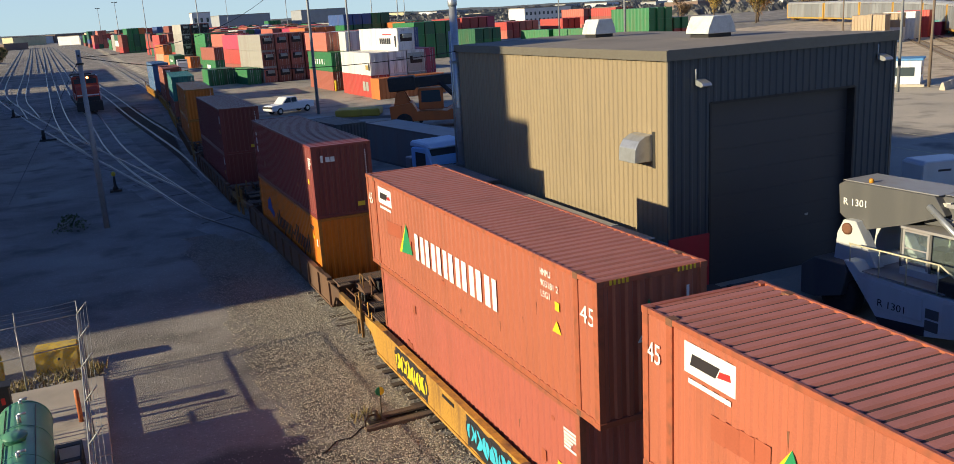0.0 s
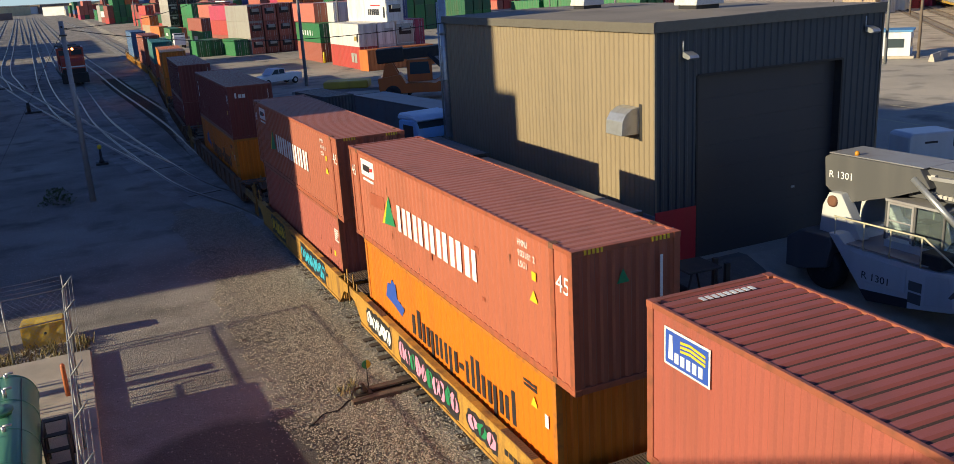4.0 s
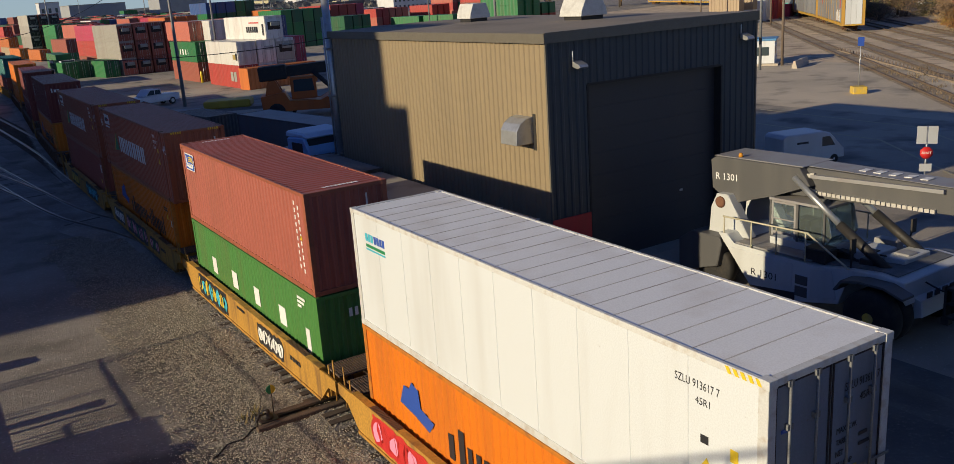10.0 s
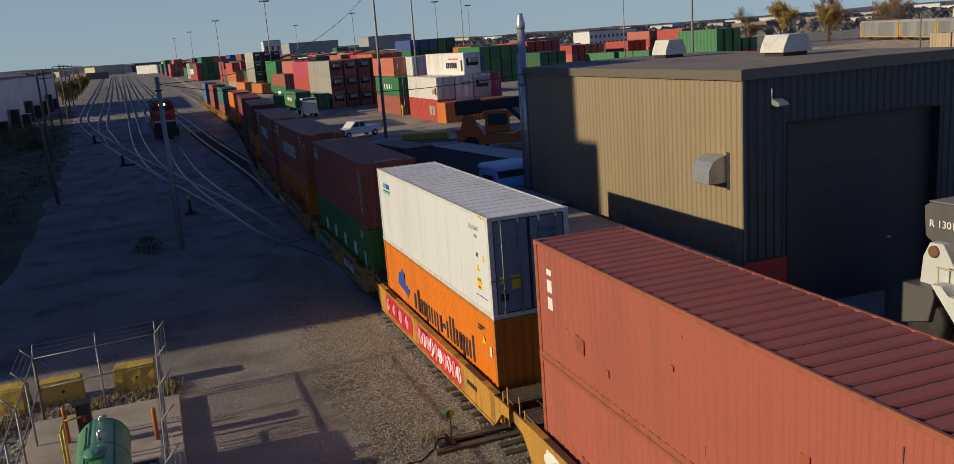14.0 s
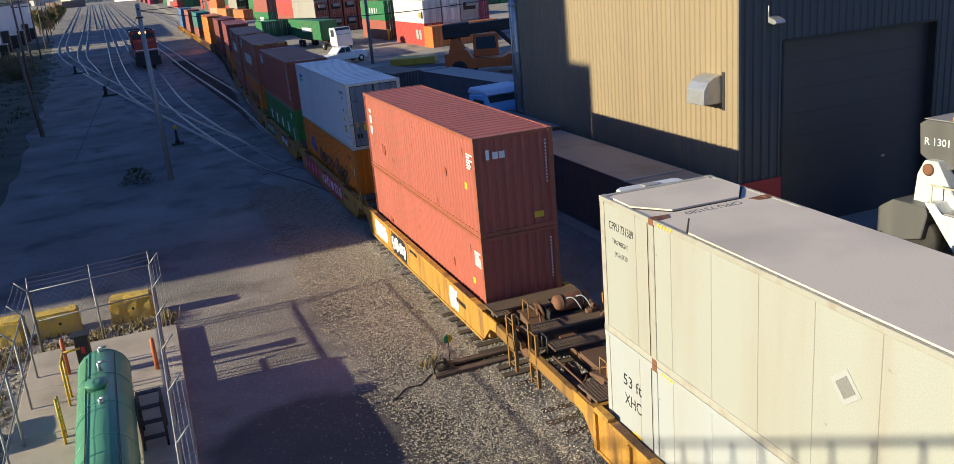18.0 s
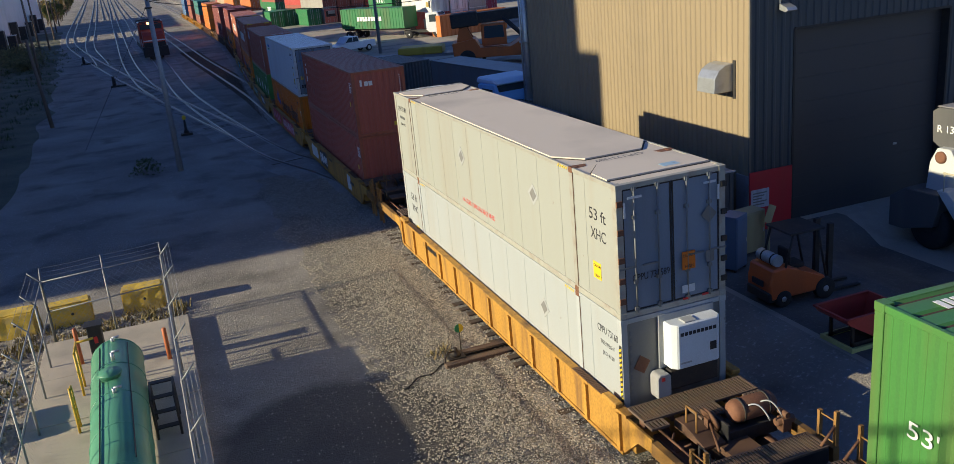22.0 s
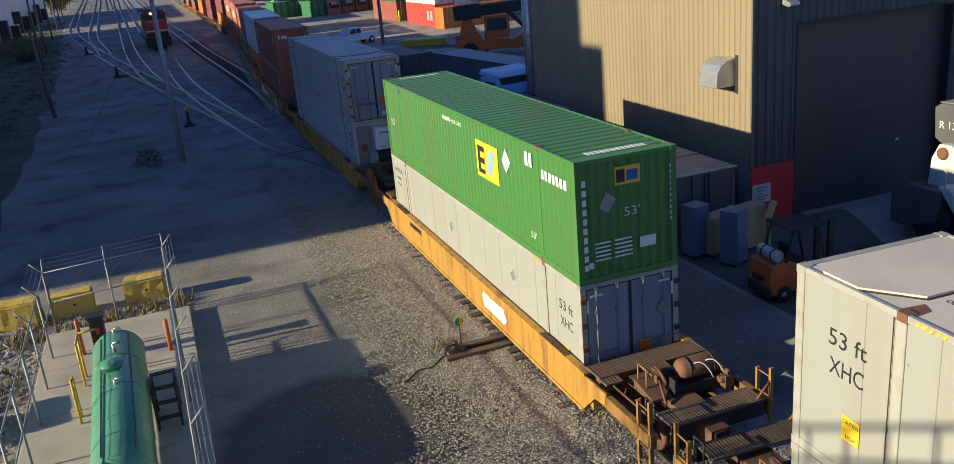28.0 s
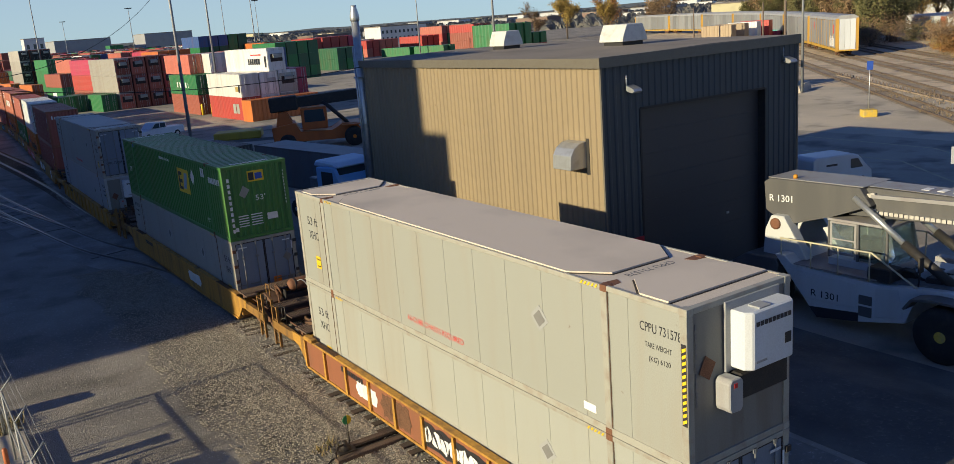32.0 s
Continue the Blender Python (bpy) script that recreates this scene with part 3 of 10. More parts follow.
    # roof vents
    for x, y, a in ((15.0, 29.7, 0.72), (14.4, 37.3, 0.6)):
        v = thing("roof_vent", "white hooded roof ventilator on the workshop", "roof vent", "roof vents")
        bm = B()
        box(bm, x - a * 0.8, x + a * 0.8, y - a * 0.8, y + a * 0.8, Z1 + 0.2, Z1 + 0.45)
        part("curb", bm, DARK, v)
        bm = B()
        q = [(-a, 0.45), (-a * 0.92, 0.7), (-a * 0.62, 1.15), (a * 0.62, 1.15), (a * 0.92, 0.7), (a, 0.45)]
        prism(bm, q, y - a, y + a, "y", pose(x, 0, Z1))
        part("hood", bm, mat("vent_white", (0.6, 0.6, 0.57), 0.5), v, "", 0.02)


build_shop()


# ---- containers ----
def ribs(bm, axis, at, s0, s1, z0, z1, sign, pitch=0.28, depth=0.026):
    n = max(1, round((s1 - s0) / pitch))
    prof = []
    for i in range(n):
        for f, h in ((0.0, 0), (0.36, 0), (0.5, -depth), (0.86, -depth)):
            prof.append((s0 + (s1 - s0) * (i + f) / n, h))
    prof.append((s1, 0))
    rows_ = []
    for z in (z0, z1):
        if axis == "x":
            rows_.append([bm.verts.new((at + sign * h, s, z)) for s, h in prof])
        elif axis == "y":
            rows_.append([bm.verts.new((s, at + sign * h, z)) for s, h in prof])
    for i in range(len(prof) - 1):
        bm.faces.new((rows_[0][i], rows_[0][i + 1], rows_[1][i + 1], rows_[1][i]))


def roof_ribs(bm, w, L, z, pitch=0.38, groove=0.065, depth=0.03):
    n = round(L / pitch)
    prof = []
    for i in range(n):
        for f, h in ((0.0, 0), (1 - 2 * groove / pitch, 0), (1 - 1.4 * groove / pitch, -depth), (1 - 0.6 * groove / pitch, -depth)):
            prof.append((-L / 2 + L * (i + f) / n, h))
    prof.append((L / 2, 0))
    a = [bm.verts.new((-w / 2, s, z + h)) for s, h in prof]
    b = [bm.verts.new((w / 2, s, z + h)) for s, h in prof]
    for i in range(len(prof) - 1):
        # groove floors take the dark second material, which draws the rib shading
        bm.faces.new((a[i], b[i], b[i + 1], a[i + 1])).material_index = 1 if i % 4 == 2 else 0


# shading of the roof grooves as a dark dusty colour
GROOVE_SHADE = mat("dusty_groove_shade", (0.07, 0.04, 0.03), 0.85, var=0.3)
CAST_RUST = mat("casting_rust", (0.2, 0.09, 0.05), 0.8, 0.2, var=0.3)
ROD = mat("dull_rod", (0.2, 0.21, 0.215), 0.6, 0.3)
GASKET = mat("dark_gap", (0.03, 0.025, 0.025), 0.8)


def rail_box(c, name, m, *q):
    bm = B()
    box(bm, *q)
    part(name, bm, m, c, "", 0.008)


def shell(c, L, w, h, m, frame_m, smooth_side=False, near="end", far="end", posts=(), roof_m=None, castings=True, door_m=None, pitch=0.38):
    """Panels, frame, corners and doors of one box; the near end looks to -y."""
    for sx in (-1, 1):
        bm = B()
        if smooth_side:
            x = sx * (w / 2 - 0.02)
            n = round((L - 0.3) / 1.21)
            prof = [(-L / 2 + 0.14, 0)]
            for i in range(1, n):
                y = -L / 2 + 0.15 + (L - 0.3) * i / n
                prof += [(y - 0.014, 0), (y - 0.006, -0.012), (y + 0.006, -0.012), (y + 0.014, 0)]
            prof.append((L / 2 - 0.14, 0))
            lo = [bm.verts.new((x + sx * d, y, 0.14)) for y, d in prof]
            hi = [bm.verts.new((x + sx * d, y, h - 0.1)) for y, d in prof]
            for i in range(len(prof) - 1):
                bm.faces.new((lo[i], lo[i + 1], hi[i + 1], hi[i]))
        else:
            ribs(bm, "x", sx * (w / 2 - 0.012), -L / 2 + 0.14, L / 2 - 0.14, 0.14, h - 0.1, sx)
        part("side_panel", bm, m, c)
    bm = B()
    if smooth_side:
        box(bm, -w / 2 + 0.04, w / 2 - 0.04, -L / 2 + 0.1, L / 2 - 0.1, h - 0.045, h - 0.015)
    else:
        roof_ribs(bm, w - 0.12, L - 0.25, h - 0.012, pitch)
    rp = part("roof_panel", bm, roof_m or m, c)
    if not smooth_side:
        rp.data.materials.append(GROOVE_SHADE)
    bm = B()
    box(bm, -w / 2 + 0.075, w / 2 - 0.075, -L / 2 + 0.08, L / 2 - 0.08, 0.02, 0.12)
    part("floor_frame", bm, DARK, c)
    for sx in (-1, 1):
        a, b = sorted((sx * w / 2, sx * (w / 2 - 0.07)))
        rail_box(c, "bottom_rail", frame_m, a, b, -L / 2 + 0.17, L / 2 - 0.17, 0.0, 0.15)
        rail_box(c, "top_rail", frame_m, a, b, -L / 2 + 0.17, L / 2 - 0.17, h - 0.1, h)
    for sy in (-1, 1):
        a, b = sorted((sy * L / 2, sy * (L / 2 - 0.12)))
        rail_box(c, "header", frame_m, -w / 2 + 0.16, w / 2 - 0.16, a, b, h - 0.11, h)
        rail_box(c, "door_sill", frame_m, -w / 2 + 0.16, w / 2 - 0.16, a, b, 0.0, 0.13)
    for sx in (-1, 1):
        for y in (-L / 2 + 0.08, L / 2 - 0.08, *posts):
            a, b = sorted((sx * (w / 2 + (0.004 if y in posts else 0)), sx * (w / 2 - 0.15)))
            rail_box(c, "corner_post", frame_m, a, b, y - 0.08, y + 0.08, 0.118, h - 0.118)
            if castings:
                a, b = sorted((sx * (w / 2 + 0.006), sx * (w / 2 - 0.16)))
                for z in (0, h - 0.118):
                    rail_box(c, "corner_casting", CAST_RUST if y in posts else frame_m, a, b, y - 0.09, y + 0.09, z - 0.004, z + 0.122)
    for sy, kind in ((-1, near), (1, far)):
        y = sy * (L / 2 - 0.03)
        if kind == "end":
            bm = B()
            ribs(bm, "y", y, -w / 2 + 0.14, w / 2 - 0.14, 0.12, h - 0.1, sy, 0.26, 0.045)
            part("end_panel", bm, m, c)
        elif kind == "flat":
            bm = B()
            a, b = sorted((y, y - sy * 0.04))
            box(bm, -w / 2 + 0.14, w / 2 - 0.14, a, b, 0.12, h - 0.1)
            part("end_panel", bm, door_m or m, c)
        else:
            for sx in (-1, 1):
                d = B()
                a, b = sorted((sx * 0.015, sx * (w / 2 - 0.15)))
                y0, y1 = sorted((y, y - sy * 0.06))
                box(d, a, b, y0, y1, 0.13, h - 0.11)
                door = part("door", d, door_m or m, c, "", 0.01)
                bm = B()
                for q in ((a, a + 0.03, 0.14, h - 0.12), (b - 0.03, b, 0.14, h - 0.12)):
                    box(bm, q[0], q[1], *sorted((y + sy * 0.001, y + sy * 0.012)), q[2], q[3])
                box(bm, a + 0.031, b - 0.031, *sorted((y + sy * 0.001, y + sy * 0.011)), 0.135, 0.165)
                box(bm, a + 0.031, b - 0.031, *sorted((y + sy * 0.001, y + sy * 0.011)), h - 0.145, h - 0.115)
                part("door_gasket", bm, GASKET, door)
                for fx in (0.3, 0.78):
                    xr = sx * (w / 2 - 0.15) * fx
                    bm = B()
                    tube(bm, (xr, y + sy * 0.045, 0.1), (xr, y + sy * 0.045, h - 0.08), 0.02, 8)
                    for z in (0.14, 0.75, h - 0.75, h - 0.16):
                        box(bm, xr - 0.05, xr + 0.05, *sorted((y + 0.001 * sy, y + sy * 0.06)), z, z + 0.08)
                    box(bm, *sorted((xr, xr + 0.4 * sx)), *sorted((y + sy * 0.05, y + sy * 0.065)), 1.1, 1.14)
                    part("lock_rod", bm, ROD, door)


def plate(c, x, y0, y1, z0, z1, m, name="marking", label="", t=0.006):
    """A thin painted patch on the face that looks to -x, from y0 (left) to y1 (right)."""
    bm = B()
    box(bm, x - t, x, min(y0, y1), max(y0, y1), z0, z1)
    return part(name, bm, m, c, label)


def poly_left(c, x, pts, m, name="marking", label="", t=0.006):
    bm = B()
    prism(bm, pts, x - t, x, "x")
    return part(name, bm, m, c, label)


def plate_near(c, y, x0, x1, z0, z1, m, name="marking", label="", t=0.006):
    bm = B()
    box(bm, x0, x1, y - t, y, z0, z1)
    return part(name, bm, m, c, label)


def word_blocks(c, x, y, z, sizes, gap, h, m, rise=()):
    """A brand's word as plain blocks of its letters' size; y runs down from the left end. rise: foot and head of each, as shares of h."""
    for i, s in enumerate(sizes):
        lo, hi = rise[i] if rise else (0.0, 1.0)
        b = min(s * (0.34 if rise else 0.37), 0.28)
        z0, z1 = z + lo * h, z + hi * h
        if hi - lo < 0.5 or s <= 0.3:
            poly_left(c, x, [(y, z0), (y - s, z0), (y - s, z1), (y, z1)], m, "logo_bar")
        else:
            body = min(hi, 1.0) * h + z
            foot = max(lo, 0.0) * h + z
            poly_left(c, x, [(y, z0), (y - b, z0), (y - b, z1), (y, z1)] if lo < 0 or hi <= 1 else [(y, foot), (y - b, foot), (y - b, body), (y, body)], m, "logo_bar")
            poly_left(c, x, [(y - s + b, foot if lo < 0 else z0), (y - s, foot if lo < 0 else z0), (y - s, z1), (y - s + b, z1)], m, "logo_bar")
        y -= s + gap


def small_bars(c, x, y, z, n, m, vertical=False, size=0.09):
    """Rows of small writing, as bars."""
    for i in range(n):
        k = random.choice((0.35, 0.5, 0.6, 0.28))
        plate(c, x, y, y - k, z - i * size * 1.6, z - i * size * 1.6 + size, m, "writing_bar")


REDDISH = paint("container_red", (0.4, 0.122, 0.07), rough=0.45)
MAROON = paint("container_maroon", (0.2, 0.04, 0.035), rough=0.45)
RUSTY = paint("container_rust", (0.27, 0.075, 0.045), dirty=0.5)
SALMON = paint("container_salmon", (0.372, 0.102, 0.072), rough=0.5)
ORANGE = paint("container_orange", (0.66, 0.175, 0.014), rough=0.4)
GRASS = paint("container_green", (0.065, 0.21, 0.05), rough=0.42)
OFFWHITE = paint("container_white", (0.63, 0.665, 0.69), rough=0.4, dirt=(0.35, 0.3, 0.24), dirty=0.3)
CREAM = paint("container_cream", (0.335, 0.345, 0.312), rough=0.5, dirt=(0.3, 0.24, 0.17), dirty=0.45)
PALE = paint("container_pale", (0.395, 0.42, 0.425), rough=0.5, dirt=(0.32, 0.27, 0.2), dirty=0.35)
# doors on the shaded end: blue shade is put into this colour, under grime
SHADED_DOORS = paint("shaded_grimy_door", (0.2, 0.245, 0.31), rough=0.5, dirty=0.5, dirt=(0.12, 0.1, 0.09))
# end wall darkened in colour for its shade, besides rust and dirt
SHADED_END = paint("shaded_grimy_end", (0.21, 0.205, 0.185), rough=0.6, dirt=(0.13, 0.08, 0.05), dirty=0.7, scale=2.0)
CREAMROOF = mat("container_roof_cream", (0.66, 0.58, 0.485), 0.7, var=0.08, scale=0.4, dirty=0.4, dirt=(0.22, 0.2, 0.18))
GREYDOOR = paint("container_grey", (0.36, 0.37, 0.37), rough=0.45)
NAVY = paint("container_blue", (0.05, 0.13, 0.27))
TEAL = paint("container_teal", (0.02, 0.16, 0.15))
CARGREY = mat("tarp_grey", (0.19, 0.19, 0.185), 0.8, var=0.1)

EDGES = {"container_red": paint("worn_red_edge", (0.36, 0.1, 0.05), dirty=0.75, scale=5.0, streak=False), "container_salmon": paint("worn_salmon_edge", (0.33, 0.1, 0.055), dirty=0.75, scale=5.0, streak=False),
         "container_orange": paint("worn_orange_edge", (0.5, 0.17, 0.02), dirty=0.7, scale=5.0, streak=False), "container_white": paint("rusty_white_edge", (0.58, 0.59, 0.58), dirty=0.45, dirt=(0.33, 0.22, 0.12), scale=7.0, streak=False),
         "container_cream": paint("rusty_cream_edge", (0.35, 0.345, 0.3), dirty=0.4, dirt=(0.2, 0.1, 0.05), scale=4.0, streak=False)}
TRAIN = []  # (object, place along the train, length, height)


def cargo(u, z, L, w, h, label, m, frame_m=None, **k):
    c = thing("shipping_container", label, "container", "containers on the train")
    shell(c, L, w, h, m, frame_m or EDGES.get(m.name, m), **k)
    TRAIN.append((c, u, L, z))
    return c


Z1_, Z2_ = 0.36, 3.27
H_, HS = 2.896, 2.896


def word45(u):
    c = cargo(u, Z2_, 13.72, 2.44, H_, "red 45-foot steel container with faded white lettering blocks", REDDISH, posts=(-6.1, 6.1), pitch=0.27,
              roof_m=paint("faded_roof_red", (0.46, 0.17, 0.12), rough=0.5, dirt=(0.24, 0.1, 0.06)))
    x = -1.2095
    poly_left(c, x, [(4.05, 0.98), (2.95, 1.1), (3.15, 1.5), (3.36, 1.93)], GREEN, "logo_triangle", "green triangle with a yellow edge")
    poly_left(c, x - 0.001, [(4.05, 0.98), (3.85, 1.0), (3.36, 1.93), (3.5, 1.75)], YELLOW, "logo_edge")
    word_blocks(c, x, 2.68, 1.05, (0.68, 0.7, 0.68, 0.7, 0.72, 0.76, 0.22), 0.13, 0.76, WHITE)
    plate(c, x, 5.7, 4.5, 2.18, 2.68, WHITE, "logo_plate")
    poly_left(c, x - 0.007, [(5.55, 2.33), (4.95, 2.33), (4.85, 2.52), (5.5, 2.52)], INK, "logo_bar")
    poly_left(c, x - 0.007, [(4.9, 2.36), (4.6, 2.4), (4.62, 2.5), (4.85, 2.47)], RED, "logo_bar")
    plate(c, x, 5.6, 4.6, 2.02, 2.1, WHITE, "writing_bar")
    letters("45", 0.5, WHITE, c, on_left(x - 0.004, -6.24, 2.0), "number", width=0.5)
    letters("45", 0.5, WHITE, c, on_left(x - 0.004, 6.72, 2.0), "number", width=0.36)
    for k, w_ in enumerate(("HMMU", "903181 2", "L5G1")):
        letters(w_, 0.2, WHITE, c, on_left(x - 0.003, -4.7, 2.52 - 0.23 * k), "lettering", width=(0.42, 0.72, 0.36)[k])
    plate(c, x, -5.28, -5.45, 1.92, 2.1, YELLOW, "warning_label")
    poly_left(c, x, [(-5.15, 1.45), (-5.5, 1.45), (-5.33, 1.7)], YELLOW, "warning_label")
    bm = B()
    prism(bm, [(-0.24, 2.1), (0.04, 2.1), (-0.1, 2.38)], -6.862, -6.856, "y")
    part("logo_triangle", bm, GREEN, c)
    if u > 10:
        letters("45", 0.5, WHITE, c, on_near(-0.35, -6.85, 1.45), "number", width=0.42)
    plate_near(c, -6.856, 0.75, 0.81, 0.9, 2.5, WHITE, "writing_bar")
    touch_ups(c, x, int(u * 3), 3)
    for k in range(4):
        plate(c, x + 0.002, 5.05 - k * 0.32, 4.72 - k * 0.32, 1.32 + 0.02 * k, 1.72 + 0.02 * k, PATCH, "paint_patch")
    for sx in (-0.95, 0.55):
        bm = B()
        for k in range(5):
            box(bm, sx + k * 0.09, sx + k * 0.09 + 0.05, -6.866, -6.86, H_ - 0.1, H_ - 0.01)
        part("hazard_stripes", bm, YELLOW, c)
    return c


PATCH = paint("touch_up_red", (0.36, 0.095, 0.05), dirty=0.2)


def touch_ups(c, x, seed, n=4):
    """Squares of fresher, darker paint and small rust marks on a side."""
    r = random.Random(seed)
    for i in range(n):
        y, z, s = r.uniform(-5.2, 5.2), r.uniform(0.4, 2.4), r.uniform(0.06, 0.2)
        plate(c, x + 0.003, y, y - s * r.uniform(0.7, 1.8), z, z + s * r.uniform(0.8, 2.0), PATCH, "paint_patch")
    for i in range(5):
        y, z = r.uniform(-5.6, 5.6), r.uniform(0.3, 2.6)
        poly_left(c, x + 0.003, [(y, z), (y - r.uniform(.02, .05), z + 0.02), (y - r.uniform(.0, .04), z - r.uniform(.06, .3))], CAST_RUST, "rust_mark")


def crest40(u, h=HS):
    c = cargo(u, Z1_, 12.19, 2.44, h, "bright orange 40-foot container with dark lettering blocks", ORANGE)
    x = -1.2095
    poly_left(c, x, [(4.35, 1.5), (4.1, 2.0), (3.85, 2.0), (3.7, 2.2), (3.4, 2.1), (3.35, 1.7), (2.75, 1.55), (3.0, 1.25), (3.6, 1.4)], BLUE, "logo_shape", "blue abstract emblem")
    word_blocks(c, x, 2.15, 1.05, (0.66, 0.5, 0.52, 0.5, 0.52, 0.3, 0.5, 0.18, 0.5, 0.5, 0.52), 0.12, 0.58, INK,
                ((0, 1.45), (0, 1), (-0.4, 1), (0, 1), (-0.4, 1), (0.4, 0.65), (0, 1.45), (0, 1.45), (0, 1), (-0.4, 1), (0, 1.45)))
    small_bars(c, x, -4.7, 2.4, 2, INK, size=0.06)
    poly_left(c, x, [(-5.0, 1.95), (-5.3, 1.95), (-5.15, 2.2)], YELLOW, "warning_label")
    plate(c, x, -5.6, -5.75, 1.7, 2.0, WHITE, "label_plate")
    return c


def plain40(u, z, m=SALMON, doors=True, word=True, h=H_, label="faded red 40-foot container with a small white word block"):
    c = cargo(u, z, 12.19, 2.44, h, label, m, near="end")
    x = -1.2095
    if word:
        for k, s in enumerate((0.14, 0.3, 0.3)):
            plate(c, x, 5.42, 5.42 - 0.26, 2.2 - k * 0.42, 2.2 - k * 0.42 + s, WHITE, "logo_block")
        for k, s in enumerate((0.1, 0.17, 0.17)):
            plate_near(c, -6.095, -0.86 + k * 0.2, -0.86 + k * 0.2 + s, 2.24, 2.24 + (0.28 if k == 0 else 0.2), WHITE, "logo_block")
    for k in range(13):
        plate_near(c, -6.095, 0.95, 0.99, 2.52 - k * 0.1, 2.58 - k * 0.1, WHITE, "writing_bar")
    plate_near(c, -6.095, 0.5, 0.8, 0.32, 0.5, YELLOW, "label_plate")
    small_bars(c, x, -5.45, 2.35, 6, WHITE, size=0.05)
    plate(c, x, -5.15, -5.35, 1.3, 1.5, YELLOW, "warning_label")
    poly_left(c, x, [(4.0, 1.15), (3.6, 1.1), (3.62, 0.75), (3.98, 0.78)], RUSTY, "paint_patch")
    if -45 < u < 45:
        touch_ups(c, x, int(u * 7))
    return c


PALE_BLUE = paint("pale_blue_sticker", (0.3, 0.45, 0.58), dirty=0.3)
ROOF_INK = paint("faded_roof_ink", (0.1, 0.1, 0.105), dirty=0.3)


def white53(u, z, label, near="flat", m=CREAM, unit=False, text=True, turned=False, number="731578"):
    """turned: its marked rear is at the near end."""
    c = cargo(u, z, 16.15, 2.59, H_, label, m, smooth_side=True, near=near, far="flat", posts=(-6.1, 6.1), roof_m=CREAMROOF, door_m=SHADED_DOORS if near == "door" else SHADED_END if unit else None)
    x = -1.2765
    far_y, near_y = (-6.85, 7.75) if turned else (7.4, -6.98)
    if text:
        letters("53 ft", 0.36, INK, c, on_left(x, far_y, 1.95), "lettering", width=0.72)
        letters("XHC", 0.36, INK, c, on_left(x, far_y - 0.05, 1.52), "lettering", width=0.66)
        letters("HI-CUBE CHASSIS REQUIRED", 0.2, RED, c, on_left(x, 1.45, 0.36), "lettering", width=2.6)
        letters("CPPU " + number, 0.24, INK, c, on_left(x, near_y, 2.3), "lettering", width=0.95)
        letters("TARE WEIGHT", 0.14, INK, c, on_left(x, near_y - 0.12, 2.02), "lettering", width=0.62)
        letters("(KG) 6120", 0.14, INK, c, on_left(x, near_y - 0.2, 1.78), "lettering", width=0.5)
    for yy in ((-3.95, 1.2) if turned else (-4.15,)):
        poly_left(c, x, [(yy + 0.3, 1.8), (yy + 0.02, 1.5), (yy - 0.28, 1.76), (yy, 2.06)], GREYDOOR, "placard_holder", "grey diamond placard holder")
        poly_left(c, x - 0.004, [(yy + 0.2, 1.79), (yy + 0.02, 1.6), (yy - 0.18, 1.77), (yy, 1.96)], CARGREY, "placard")
    cy = -6.95 if turned else 7.05
    plate(c, x, cy, cy - 0.34, 0.62, 1.0, YELLOW, "caution_label")
    letters("CAUTION", 0.09, INK, c, on_left(x - 0.007, cy - 0.02, 0.88), "lettering", width=0.3)
    letters("HIGH", 0.09, INK, c, on_left(x - 0.007, cy - 0.08, 0.66), "lettering", width=0.18)
    if not turned:
        plate(c, x, -5.4, -5.75, 0.28, 0.44, WHITE, "label_plate")
    # raised roof sheets with dark edges; low grey bands between them by the inner posts
    band = mat("roof_band_grey", (0.24, 0.23, 0.215), 0.75, dirty=0.4, scale=1.5)
    sheet_m = ((1.22, -5.0), (0.72, -5.72), (-0.72, -5.72), (-1.22, -5.0), (-1.22, 5.0), (-0.72, 5.72), (0.72, 5.72), (1.22, 5.0))
    sheet_e = ((1.22, 7.62), (-1.22, 7.62), (-1.22, 6.95), (-0.72, 6.3), (0.72, 6.3), (1.22, 6.95))
    for q in (sheet_m, sheet_e, [(-a, -b) for a, b in sheet_e]):
        bm = B()
        prism(bm, q[::-1], H_ - 0.006, H_ + 0.028, "z")
        sheet = part("roof_sheet", bm, CREAMROOF, c, "dusty tan raised roof sheet")
        bm = B()
        cy = sum(b for a, b in q) / len(q)
        prism(bm, [(a * 1.022, cy + (b - cy) + (0.035 if b > cy else -0.035)) for a, b in q][::-1], H_ - 0.014, H_ - 0.002, "z")
        part("roof_gasket", bm, GASKET, sheet)
    for yy in (-6.1, 6.1):
        s = 1 if yy > 0 else -1
        bm = B()
        box(bm, -1.24, 1.24, yy - 1.2, yy + 1.2, H_ - 0.03, H_ - 0.016)
        part("roof_band", bm, band, c, "grey low roof plate round the lifting posts")
        letters("CPPU " + number, 0.26, ROOF_INK, c, on_top(0.62, yy + 0.14 - s * 0.08, H_ - 0.0145, 180), "lettering", width=1.2)
        for sx in (-1, 1):
            bm = B()
